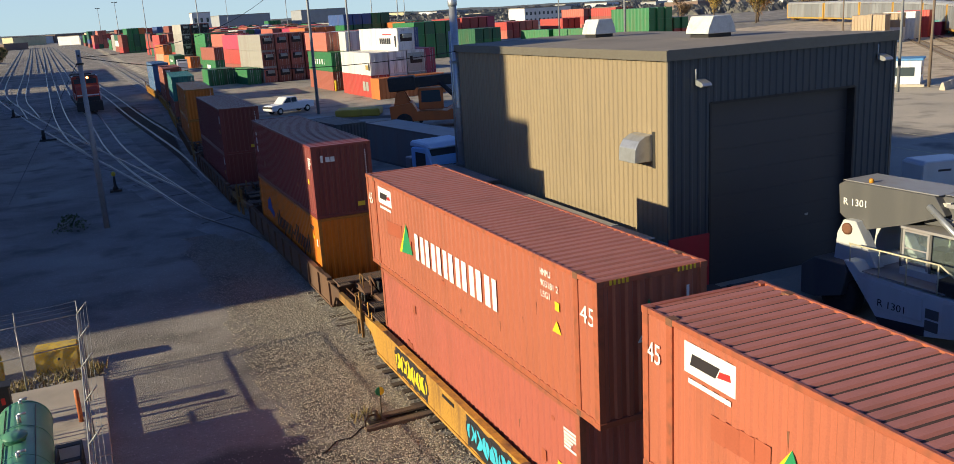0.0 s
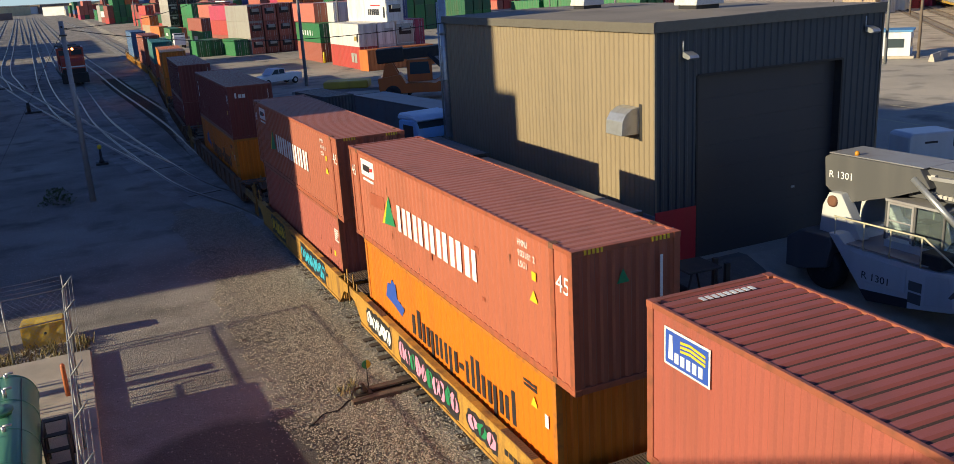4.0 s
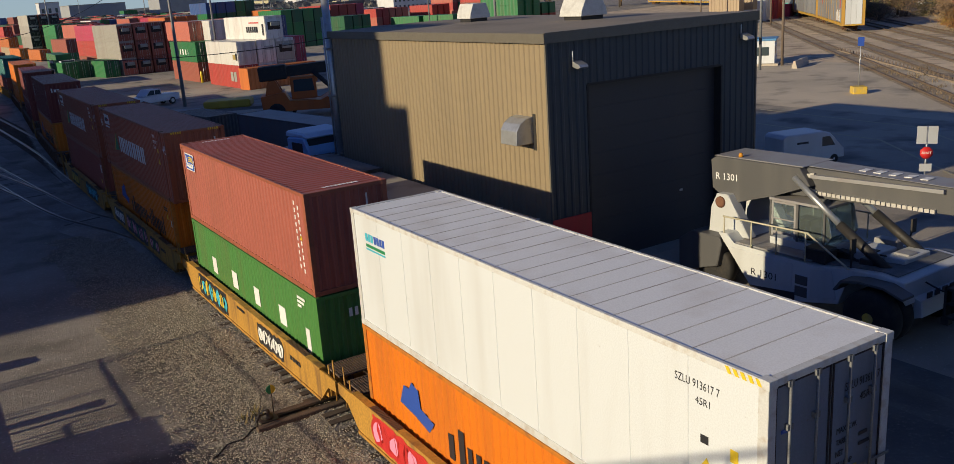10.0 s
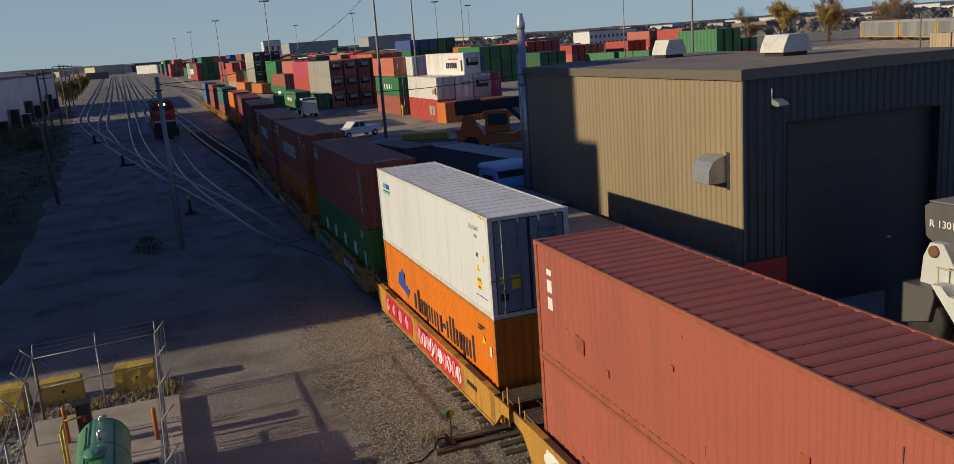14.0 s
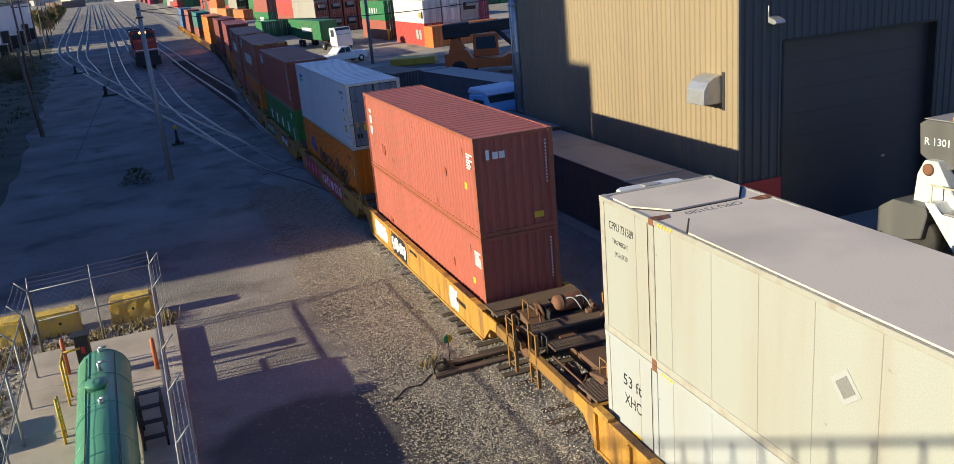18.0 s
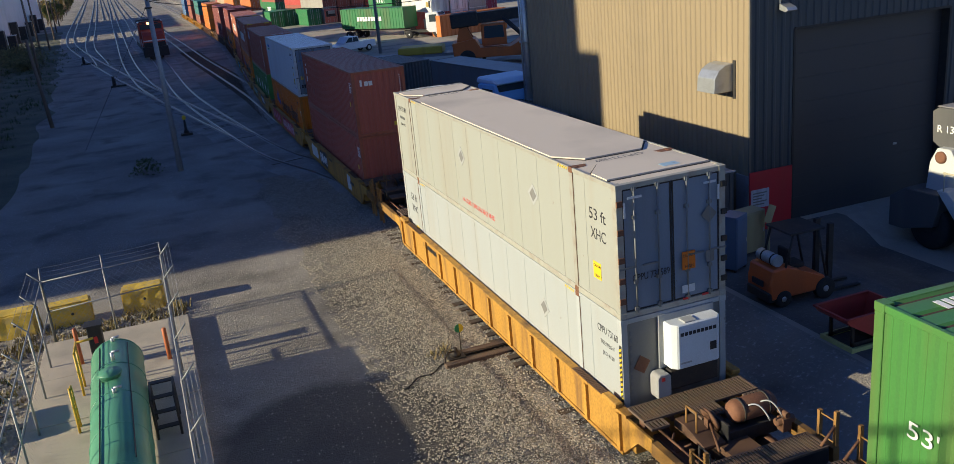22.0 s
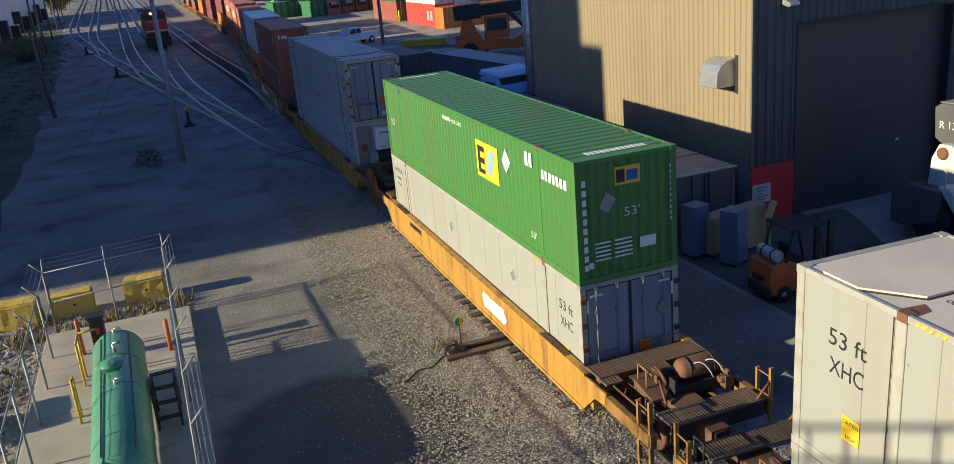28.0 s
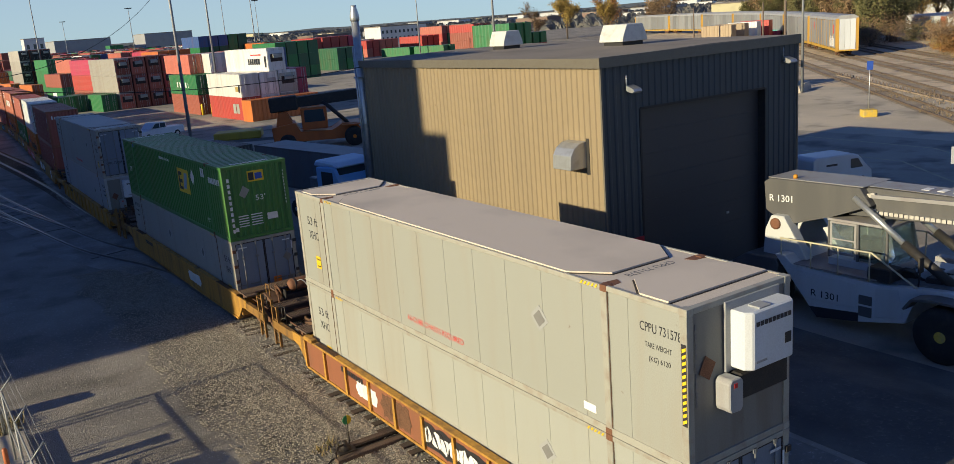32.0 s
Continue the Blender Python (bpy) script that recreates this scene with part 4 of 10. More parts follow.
            prism(bm, [(sx * 1.24, yy - 0.14), (sx * 1.24, yy + 0.14), (sx * 0.86, yy + 0.1), (sx * 0.95, yy - 0.1)][::sx], H_ - 0.014, H_ - 0.009, "z")
            part("rust_patch", bm, CAST_RUST, c)
        for sx in (-1, 1):
            bm = B()
            for k in range(5):
                a = yy - s * (0.22 + k * 0.1)
                xx = sx * 1.3
                prism(bm, [(a, H_ - 0.085), (a - 0.045, H_ - 0.085), (a - 0.09, H_ - 0.02), (a - 0.045, H_ - 0.02)], *sorted((xx, xx + sx * 0.004)), "x")
            part("hazard_stripes", bm, YELLOW, c)
            bm = B()
            box(bm, *sorted((sx * 1.305, sx * 1.29)), yy + s * 0.12, yy + s * 0.12 + 0.008, 0.15, H_ - 0.1)
            part("post_seam", bm, RUST, c)
    if near == "door":
        letters("CPPU " + number, 0.22, INK, c, on_near(-0.99, -8.095, 0.8), "lettering", width=0.88)
        for q, mm, nm in (((0.2, 0.52, 0.8, 1.2), ORANGE, "caution_label"), ((0.79, 0.99, 0.86, 1.12), CARGREY, "data_plate"), ((0.19, 0.5, 0.28, 0.45), OFFWHITE, "label_plate"),
                          ((-1.05, -0.72, 2.58, 2.63), OFFWHITE, "reflector"), ((-1.15, -1.1, 2.2, 2.52), OFFWHITE, "reflector"), ((0.74, 1.04, 2.58, 2.63), OFFWHITE, "reflector"),
                          ((1.08, 1.13, 2.2, 2.52), OFFWHITE, "reflector"), ((0.2, 0.36, 0.12, 0.17), RED, "reflector"), ((0.68, 0.84, 0.12, 0.17), RED, "reflector")):
            plate_near(c, -8.1, *q, mm, nm)
        letters("CAUTION", 0.09, INK, c, on_near(0.22, -8.108, 1.08), "lettering", width=0.28)
        letters("HIGH", 0.09, INK, c, on_near(0.26, -8.108, 0.84), "lettering", width=0.2)
        bm = B()
        prism(bm, [(0.68, 1.92), (0.88, 1.72), (1.06, 1.92), (0.86, 2.12)], -8.106, -8.1, "y")
        part("placard_holder", bm, SHADED_END, c, "dirty diamond placard holder")
        for sx in (-1, 1):
            for z_ in (0.35, 0.8, 1.25, 1.85, 2.45):
                bm = B()
                box(bm, *sorted((sx * 1.17, sx * 1.303)), -8.125, -8.085, z_, z_ + 0.12)
                part("hinge", bm, CAST_RUST if sx < 0 else DARK, c)
        bm = B()
        box(bm, 0.22, 0.62, -7.46, -7.22, H_ + 0.029, H_ + 0.033)
        part("roof_sticker", bm, PALE_BLUE, c, "pale blue sticker on the roof sheet")
        bm = B()
        prism(bm, [(-0.75, 8.075), (0.75, 8.075), (0.75, 8.4), (0.62, 8.5), (-0.62, 8.5), (-0.75, 8.4)], 1.6, H_ - 0.04, "z")
        nose = part("heater_unit", bm, OFFWHITE, c, "white boxy heater unit on the nose wall", 0.03)
        bm = B()
        box(bm, -0.2, 0.15, 8.16, 8.36, H_ - 0.038, H_ - 0.01)
        part("vent_cap", bm, GREYDOOR, nose, "", 0.01)
    if unit:
        y = -8.06
        bm = B()
        box(bm, -0.42, 0.96, y - 0.05, y, 1.58, 2.82)
        part("mounting_frame", bm, GREYDOOR, c, "", 0.01)
        bm = B()
        prism(bm, [(-0.32, y - 0.051), (-0.32, y - 0.33), (-0.2, y - 0.45), (0.8, y - 0.45), (0.9, y - 0.33), (0.9, y - 0.051)], 1.66, 2.68, "z")
        u_ = part("refrigeration_unit", bm, OFFWHITE, c, "white boxy heater unit on the end wall", 0.025)
        for k in range(9):
            plate_near(u_, y - 0.455, -0.14 + k * 0.1, -0.065 + k * 0.1, 2.42, 2.5, INK, "logo_block")
        plate_near(u_, y - 0.455, 0.58, 0.74, 1.95, 2.14, DARK, "control_panel")
        plate_near(u_, y - 0.455, -0.14, 0.12, 1.78, 1.82, GREYDOOR, "writing_bar")
        bm = B()
        box(bm, 0.0, 0.3, y - 0.4, y - 0.15, 2.681, 2.71)
        part("vent_cap", bm, GREYDOOR, u_, "", 0.01)
        bm = B()
        box(bm, -0.28, 0.94, y - 0.25, y, 1.1, 1.57)
        part("condenser_box", bm, DARK, c, "", 0.03)
        bm = B()
        prism(bm, [(-0.6, 0.98), (-0.36, 0.96), (-0.3, 1.04), (-0.3, 1.5), (-0.36, 1.57), (-0.58, 1.57), (-0.64, 1.5), (-0.64, 1.06)], y - 0.32, y, "y")
        ft = part("fuel_tank", bm, GREYDOOR, c, "pale grey fuel tank", 0.02)
        plate_near(ft, y - 0.325, -0.54, -0.46, 1.42, 1.5, RED, "filler_cap")
        bm = B()
        prism(bm, [(-1.02, 1.72), (-0.78, 1.55), (-0.62, 1.82), (-0.86, 2.0)], y - 0.012, y, "y")
        part("rusty_plate", bm, CAST_RUST, c)
        for k in range(9):
            plate_near(c, y, -1.1, -1.05, 2.5 - k * 0.17, 2.6 - k * 0.17, CARGREY, "writing_bar")
        for sx in (-1.25,):
            bm = B()
            plate(c, -1.2962, -7.95, -8.06, 0.85, 2.3, INK, "hazard_ground", t=0.002)
            for k in range(12):
                prism(bm, [(0.88 + k * 0.115, 0.015), (0.94 + k * 0.115, 0.015), (0.99 + k * 0.115, 0.1), (0.93 + k * 0.115, 0.1)], 0.003, 0.006, "z",
                      Matrix(((0, 0, -1, -1.296), (0, -1, 0, -7.95), (1, 0, 0, 0), (0, 0, 0, 1))))
            part("hazard_stripes", bm, YELLOW, c)
    return c


def green53(u):
    c = cargo(u, Z2_, 16.15, 2.59, H_, "green 53-foot ribbed container with yellow logo panels", GRASS, posts=(-6.1, 6.1))
    x = -1.2845
    plate(c, x, -1.86, -3.5, 1.3, 2.35, YELLOW, "logo_panel", "yellow logo panel with dark and blue strokes")
    plate(c, x - 0.007, -2.0, -2.5, 1.42, 2.2, INK, "logo_block")
    plate(c, x - 0.011, -2.2, -2.52, 1.55, 1.72, YELLOW, "logo_block")
    plate(c, x - 0.011, -2.2, -2.52, 1.88, 2.05, YELLOW, "logo_block")
    poly_left(c, x - 0.007, [(-2.6, 1.5), (-3.0, 1.5), (-3.3, 2.2), (-2.9, 2.2)], paint("pale_blue_logo", (0.3, 0.45, 0.62)), "logo_block")
    poly_left(c, x, [(-3.8, 2.1), (-4.07, 1.8), (-4.36, 2.14), (-4.08, 2.46)], WHITE, "placard_holder")
    letters("53'", 0.34, WHITE, c, on_left(x, 7.45, 1.28), "number", width=0.5)
    for k in range(6):
        plate(c, x, 0.98 - k * 0.12, 0.98 - k * 0.12 - 0.08, 2.48, 2.6, WHITE, "writing_bar")
    letters("HIGH CUBE", 0.17, WHITE, c, on_left(x, 0.22, 2.48), "lettering", width=0.9)
    for k in range(2):
        plate(c, x, -5.35 - k * 0.24, -5.35 - k * 0.24 - 0.18, 2.3, 2.65, WHITE, "logo_block")
    for k in range(7):
        plate(c, x, -6.3 - k * 0.2, -6.3 - k * 0.2 - 0.14, 2.15, 2.38, WHITE, "writing_bar")
    letters("53'", 0.24, WHITE, c, on_left(x, -5.45, 0.45), "number", width=0.32)
    y = -8.065
    plate_near(c, y, -0.3, 0.35, 2.2, 2.62, YELLOW, "logo_panel")
    plate_near(c, y - 0.007, -0.26, -0.05, 2.26, 2.56, INK, "logo_block")
    plate_near(c, y - 0.007, 0.0, 0.28, 2.28, 2.52, BLUE, "logo_block")
    letters("53'", 0.3, WHITE, c, on_near(-0.1, y, 1.45), "number", width=0.4)
    bm = B()
    prism(bm, [(-0.72, 1.75), (-0.5, 1.6), (-0.28, 1.9), (-0.52, 2.1)], y - 0.006, y, "y")
    part("placard_holder", bm, CREAM, c)
    plate_near(c, y, 0.3, 0.72, 0.62, 0.88, WHITE, "label_plate")
    for k in range(10):
        plate_near(c, y, -1.13, -1.03, 2.3 - k * 0.22, 2.44 - k * 0.22, WHITE, "writing_bar")
        plate_near(c, y, 1.12, 1.16, 2.4 - k * 0.14, 2.48 - k * 0.14, WHITE, "writing_bar")
    for r in range(5):
        plate_near(c, y, -0.85, -0.45, 0.9 - r * 0.1, 0.94 - r * 0.1, WHITE, "writing_bar")
        plate_near(c, y, -0.35, 0.1, 0.9 - r * 0.1, 0.94 - r * 0.1, WHITE, "writing_bar")
    plate_near(c, y, -1.02, -0.9, 0.35, 0.5, WHITE, "label_plate")
    bm = B()
    for k in range(12):
        for y0 in (-7.7, 7.45):
            bm = B()
            box(bm, -0.75 + k * 0.13, -0.75 + k * 0.13 + 0.09, y0, y0 + 0.25, H_ + 0.001, H_ + 0.006)
            part("writing_bar", bm, WHITE, c)
    plate(c, x, 6.0, 5.8, 2.62, 2.8, BLUE, "paint_patch")
    return c


def badge40(u):
    c = cargo(u, Z2_ - 0.12, 12.19, 2.44, H_ - 0.03, "plain faded red 40-foot container with a blue and yellow badge", SALMON, pitch=0.27)
    x = -1.2095
    plate(c, x, 5.62, 4.5, 1.98, 2.6, WHITE, "logo_panel", "blue badge with white edge and yellow flag")
    plate(c, x - 0.007, 5.58, 4.54, 2.02, 2.56, BLUE, "logo_field")
    for k in range(3):
        z = 2.3 + k * 0.07
        poly_left(c, x - 0.012, [(5.2, z), (4.95, z + 0.03), (4.6, z - 0.01), (4.6, z + 0.03), (4.95, z + 0.07), (5.2, z + 0.04)], YELLOW, "logo_stripe")
    poly_left(c, x - 0.012, [(5.5, 2.1), (5.38, 2.1), (5.4, 2.5), (5.48, 2.5)], WHITE, "logo_tower")
    for k in range(5):
        plate(c, x - 0.012, 5.34 - k * 0.145, 5.34 - k * 0.145 - 0.1, 2.08, 2.25, WHITE, "logo_bar")
    for k in range(10):
        plate(c, x, -5.25, -5.33, 2.45 - k * 0.2, 2.57 - k * 0.2, WHITE, "writing_bar")
        plate(c, x, -5.5, -5.58, 2.35 - k * 0.2, 2.47 - k * 0.2, WHITE, "writing_bar")
    plate(c, x, -5.48, -5.62, 1.5, 1.62, YELLOW, "warning_label")
    plate_near(c, -6.1, 0.55, 0.6, 1.2, 2.6, WHITE, "writing_bar")
    bm = B()
    for k in range(9):
        for y0 in (-5.75, 5.6):
            bm = B()
            box(bm, -0.5 + k * 0.12, -0.5 + k * 0.12 + 0.08, y0, y0 + 0.15, H_ - 0.04, H_ - 0.035)
            part("writing_bar", bm, WHITE, c)
    return c


def green40(u):
    c = cargo(u, Z1_, 12.19, 2.44, 2.75, "green 40-foot container with large white letter blocks", GRASS)
    x = -1.2095
    for k, s in enumerate((0.5, 0.55, 0.5, 0.55)):
        plate(c, x, 3.95 - k * 2.28, 3.95 - k * 2.28 - s, 1.12, 1.72, WHITE, "logo_block")
    small_bars(c, x, -4.6, 2.4, 3, WHITE, size=0.08)
    plate(c, x, -5.0, -5.3, 0.7, 1.6, WHITE, "label_plate")
    for k in range(6):
        plate_near(c, -6.1, -0.3 + k * 0.18, -0.3 + k * 0.18 + 0.1, 2.0, 2.25, WHITE, "writing_bar")
    return c


SEAM = paint("pale_roof_seam", (0.6, 0.58, 0.54), dirty=0.4)


def reefer(u):
    c = cargo(u, Z2_, 12.19, 2.44, H_, "white 40-foot refrigerated container with doors coloured as in shade", OFFWHITE, smooth_side=True, near="door", far="flat", door_m=SHADED_DOORS,
              roof_m=paint("reefer_roof", (0.84, 0.85, 0.84), rough=0.38, dirt=(0.42, 0.32, 0.18), dirty=0.3, scale=0.9, streak=False))
    x = -1.2015
    for k in range(3):
        plate(c, x, 5.4 - k * 0.14, 5.4 - k * 0.14 - 0.11, 2.24, 2.42, SKYBLUE, "logo_block")
    for k in range(4):
        plate(c, x, 4.96 - k * 0.14, 4.96 - k * 0.14 - 0.11, 2.24, 2.42, BLUE, "logo_block")
    plate(c, x, 5.4, 4.43, 2.1, 2.17, GREEN, "logo_bar")
    plate(c, x, 5.4, 4.43, 2.03, 2.07, SKYBLUE, "logo_bar")
    letters("SZLU 913617 7", 0.17, INK, c, on_left(x, -4.5, 2.38), "lettering", width=0.8)
    letters("45R1", 0.15, INK, c, on_left(x, -4.88, 2.16), "lettering", width=0.26)
    plate(c, x, -4.98, -5.12, 1.62, 1.74, INK, "label_plate")
    plate(c, x, -5.5, -5.63, 1.56, 1.74, YELLOW, "label_plate")
    poly_left(c, x, [(-4.94, 1.2), (-5.24, 1.2), (-5.09, 1.42)], YELLOW, "warning_label")
    plate(c, x, -4.94, -5.27, 0.66, 1.02, YELLOW, "caution_label")
    letters("CAUTION", 0.09, INK, c, on_left(x - 0.007, -4.96, 0.91), "lettering", width=0.28)
    letters("HIGH", 0.09, INK, c, on_left(x - 0.007, -5.0, 0.7), "lettering", width=0.2)
    plate(c, x, -4.8, -5.7, 0.46, 0.48, INK, "writing_bar")
    y = -6.07
    letters("SZLU 913617 7", 0.17, INK, c, on_near(0.28, y - 0.003, 2.3), "lettering", width=0.72)
    letters("45R1", 0.15, INK, c, on_near(0.6, y - 0.003, 2.08), "lettering", width=0.25)
    for k, w_ in enumerate(("MAX.G.W.", "TARE", "NET", "CU.CAP.")):
        letters(w_, 0.12, INK, c, on_near(0.14, y - 0.003, 1.72 - 0.17 * k), "lettering", width=0.07 * len(w_) * 0.75)
    for q, mm in (((-0.95, -0.78, 1.0, 1.2), YELLOW), ((-0.6, -0.3, 0.8, 1.2), YELLOW), ((-0.95, -0.7, 0.5, 0.7), INK), ((-0.95, -0.75, 2.1, 2.15), BLUE),
                  ((0.62, 0.8, 1.55, 1.6), INK), ((0.62, 0.85, 1.4, 1.45), INK), ((0.4, 0.6, 1.0, 1.15), YELLOW)):
        plate_near(c, y, *q, mm, "label_plate")
    bm = B()
    for k in range(5):
        for sx in (-1, 1):
            a = -6.0 + k * 0.12
            prism(bm, [(a, H_ - 0.1), (a + 0.06, H_ - 0.1), (a + 0.11, H_ - 0.01), (a + 0.05, H_ - 0.01)], *sorted((sx * 1.223, sx * 1.228)), "x")
    part("hazard_stripes", bm, YELLOW, c)
    # roof seams
    bm = B()
    for k in range(21):
        bm = B()
        box(bm, -1.16, 1.16, -5.3 + k * 0.53, -5.3 + k * 0.53 + 0.014, H_ - 0.016, H_ - 0.006)
        part("roof_seam", bm, SEAM, c)
    return c


# ---- well cars ----
CAR_YELLOW = paint("car_yellow", (0.45, 0.236, 0.04), rough=0.65, var=0.2, fine=14.0, dirty=0.95, dirt=(0.13, 0.065, 0.033), scale=2.6)
CAR_BROWN = paint("car_brown", (0.13, 0.07, 0.04), rough=0.75, dirty=0.6, dirt=(0.06, 0.04, 0.03))
LADDER = paint("rusty_yellow_ladder", (0.27, 0.14, 0.035), rough=0.7, dirty=0.8, dirt=(0.1, 0.05, 0.03), scale=4.0)
SOOTY = paint("sooty_yellow", (0.26, 0.135, 0.03), rough=0.75, var=0.25, dirty=1.0, dirt=(0.075, 0.045, 0.028), scale=2.5)
GRATING = mat("walkway_grating", (0.16, 0.11, 0.08), 0.8, 0.3, var=0.25)


def wheelset(bm, y):
    for sx in (-1, 1):
        tube(bm, (sx * 0.68, y, 0.62), (sx * 0.82, y, 0.62), 0.44, 20)
    tube(bm, (-0.7, y, 0.62), (0.7, y, 0.62), 0.08, 8)


def bogie(parent, y):
    bm = B()
    box(bm, -0.88, 0.88, y - 0.2, y + 0.2, 0.5, 0.85)
    w_ = part("bogie", bm, RUST, parent, "rusty bogie with steel wheels")
    for d in (-0.88, 0.88):
        bm = B()
        wheelset(bm, y + d)
        part("wheelset", bm, RUST, w_)
    for sx in (-1, 1):
        bm = B()
        prism(bm, [(y - 1.2, 0.58), (y - 1.1, 0.78), (y - 0.45, 0.88), (y + 0.45, 0.88), (y + 1.1, 0.78), (y + 1.2, 0.58), (y + 0.5, 0.5), (y + 0.35, 0.3), (y - 0.35, 0.3), (y - 0.5, 0.5)],
              sx * 0.95 - 0.07, sx * 0.95 + 0.07, "x")
        for k in (-0.2, 0, 0.2):
            tube(bm, (sx * 0.95, y + k, 0.35), (sx * 0.95, y + k, 0.6), 0.07, 8)
        part("side_frame", bm, RUST, w_)


def grate(parent, x0, x1, y0, y1, z, name="walkway"):
    """Slotted steel walkway: a rim and bars with gaps."""
    bm = B()
    for xa in (x0, x1 - 0.03):
        box(bm, xa, xa + 0.03, y0, y1, z - 0.052, z + 0.001)
    box(bm, x0 + 0.01, x1 - 0.01, y0, y0 + 0.03, z - 0.05, z)
    box(bm, x0 + 0.01, x1 - 0.01, y1 - 0.03, y1, z - 0.05, z)
    n = max(2, int((x1 - x0) / 0.075))
    for i in range(n):
        a = x0 + (x1 - x0) * (i + 0.2) / n
        box(bm, a, a + (x1 - x0) / n * 0.55, y0 + 0.012, y1 - 0.012, z - 0.03, z - 0.002)
    tagged(part(name, bm, GRATING, parent), kind="stuff")


def end_deck(c, e, hw, end, top, m):
    """The long deck of a well car's end: stepped walkways round an open middle with the air tank, valves and brake gear."""
    def Y(d):
        return e * (hw + d)
    ye = e * end
    grate(c, -1.4, 1.4, *sorted((Y(0.15), Y(0.8))), top + 0.1)
    grate(c, -1.4, -0.98, *sorted((Y(0.82), Y(1.12))), top + 0.08)
    grate(c, 0.98, 1.4, *sorted((Y(0.82), Y(1.12))), top + 0.08)
    grate(c, -0.35, 0.25, *sorted((Y(0.82), Y(1.3))), top + 0.13)
    grate(c, -1.0, 1.25, *sorted((ye - e * 0.6, ye)), top - 0.02, "end_platform")
    for x in (-1.36, -0.72, 0.66, 1.3):
        bm = B()
        box(bm, x, x + 0.06, *sorted((Y(0.55), Y(0.75))), 1.2, top + 0.048)
        part("bracket", bm, RUST, c)
    bm = B()
    box(bm, -1.0, 1.25, *sorted((ye - e * 0.001, ye - e * 0.05)), top - 0.4, top - 0.075)
    part("platform_apron", bm, DARK, c)
    # sloping cover over the centre sill, and a low dark cradle under the tank
    bm = B()
    prism(bm, [(Y(0.85), 1.125), (Y(0.85), 1.32), (Y(1.2), 1.36), (Y(1.9), 1.2), (Y(1.9), 1.125)][::int(e)], -0.72, -0.22, "x")
    part("sill_cover", bm, CAR_BROWN, c, "", 0.01)
    bm = B()
    box(bm, -0.1, 1.1, *sorted((Y(1.32), Y(1.82))), 1.0, 1.3)
    box(bm, -0.16, -0.1, *sorted((Y(1.25), Y(1.9))), 1.0, 1.52)
    part("tank_cradle", bm, DARK, c, "", 0.01)
    bm = B()
    r = 0.24
    prof = [(0.0, 0.0), (0.14, 0.02), (0.21, 0.07), (r, 0.14), (r, 0.96), (0.21, 1.03), (0.14, 1.08), (0.0, 1.1)]
    lathe(bm, prof, 18, Matrix.Translation((0.1, Y(1.55), 1.56)) @ Matrix.Rotation(radians(90), 4, "Y"))
    tank = part("air_tank", bm, CAST_RUST, c, "rusty brown air tank")
    for x in (0.35, 0.95):
        bm = B()
        lathe(bm, [(r + 0.002, -0.025), (r + 0.014, -0.025), (r + 0.014, 0.025), (r + 0.002, 0.025)], 18, Matrix.Translation((x, Y(1.55), 1.56)) @ Matrix.Rotation(radians(90), 4, "Y"))
        part("strap", bm, DARK, tank)
    bm = B()
    box(bm, 1.0, 1.22, *sorted((Y(1.9), Y(2.1))), 1.12, 1.42)
    tube(bm, (0.9, Y(2.0), 1.34), (1.32, Y(2.0), 1.34), 0.09, 10)
    tube(bm, (1.1, Y(1.86), 1.5), (1.1, Y(2.12), 1.5), 0.07, 10)
    part("brake_valve", bm, RUST, c, "", 0.01)
    for x in (0.45, 0.75):
        bm = B()
        wire(bm, [Vector((x + 0.3 * q, Y(1.72 + 0.3 * q), 1.72 - 0.1 * q + 0.14 * math.sin(2.6 * q) - 0.25 * q * q)) for q in (0, .15, .3, .45, .6, .75, .9, 1.0)], 0.017, 6)
        part("hose", bm, GREYDOOR, c, "pale braided air hose")
    # bell crank, chain and hand-brake gear in the middle
    bm = B()
    lathe(bm, [(0.16, -0.03), (0.27, -0.03), (0.27, 0.03), (0.16, 0.03), (0.16, -0.03)], 18, Matrix.Translation((-0.24, Y(1.42), 1.45)) @ Matrix.Rotation(radians(70), 4, "Y"))
    box(bm, -0.34, -0.2, *sorted((Y(1.35), Y(1.5))), 1.1, 1.5)
    tube(bm, (-0.3, Y(1.5), 1.42), (-0.5, Y(2.1), 1.15), 0.03, 6)
    part("brake_gear", bm, RUST, c)
    bm = B()
    for x, d in ((-0.62, 1.15), (-0.62, 1.5)):
        tube(bm, (x, Y(d), 1.2), (x, Y(d), 1.75), 0.022, 6)
    tube(bm, (-0.62, Y(1.15), 1.74), (-0.62, Y(1.5), 1.74), 0.022, 6)
    part("grab_iron", bm, LADDER, c)
    bm = B()
    for k, z in enumerate((1.06, 1.16)):
        tube(bm, (-1.2 + 0.12 * k, Y(0.85), z), (-1.2 + 0.12 * k, ye - e * 0.62, z), 0.028, 6)
    wire(bm, [Vector((-0.95 - 0.16 * math.sin(q), Y(1.2) + e * 0.14 * q, 1.1 + 0.13 * math.cos(q * 1.7))) for q in (0, .6, 1.2, 1.8, 2.4, 3.0, 3.6)], 0.024, 6)
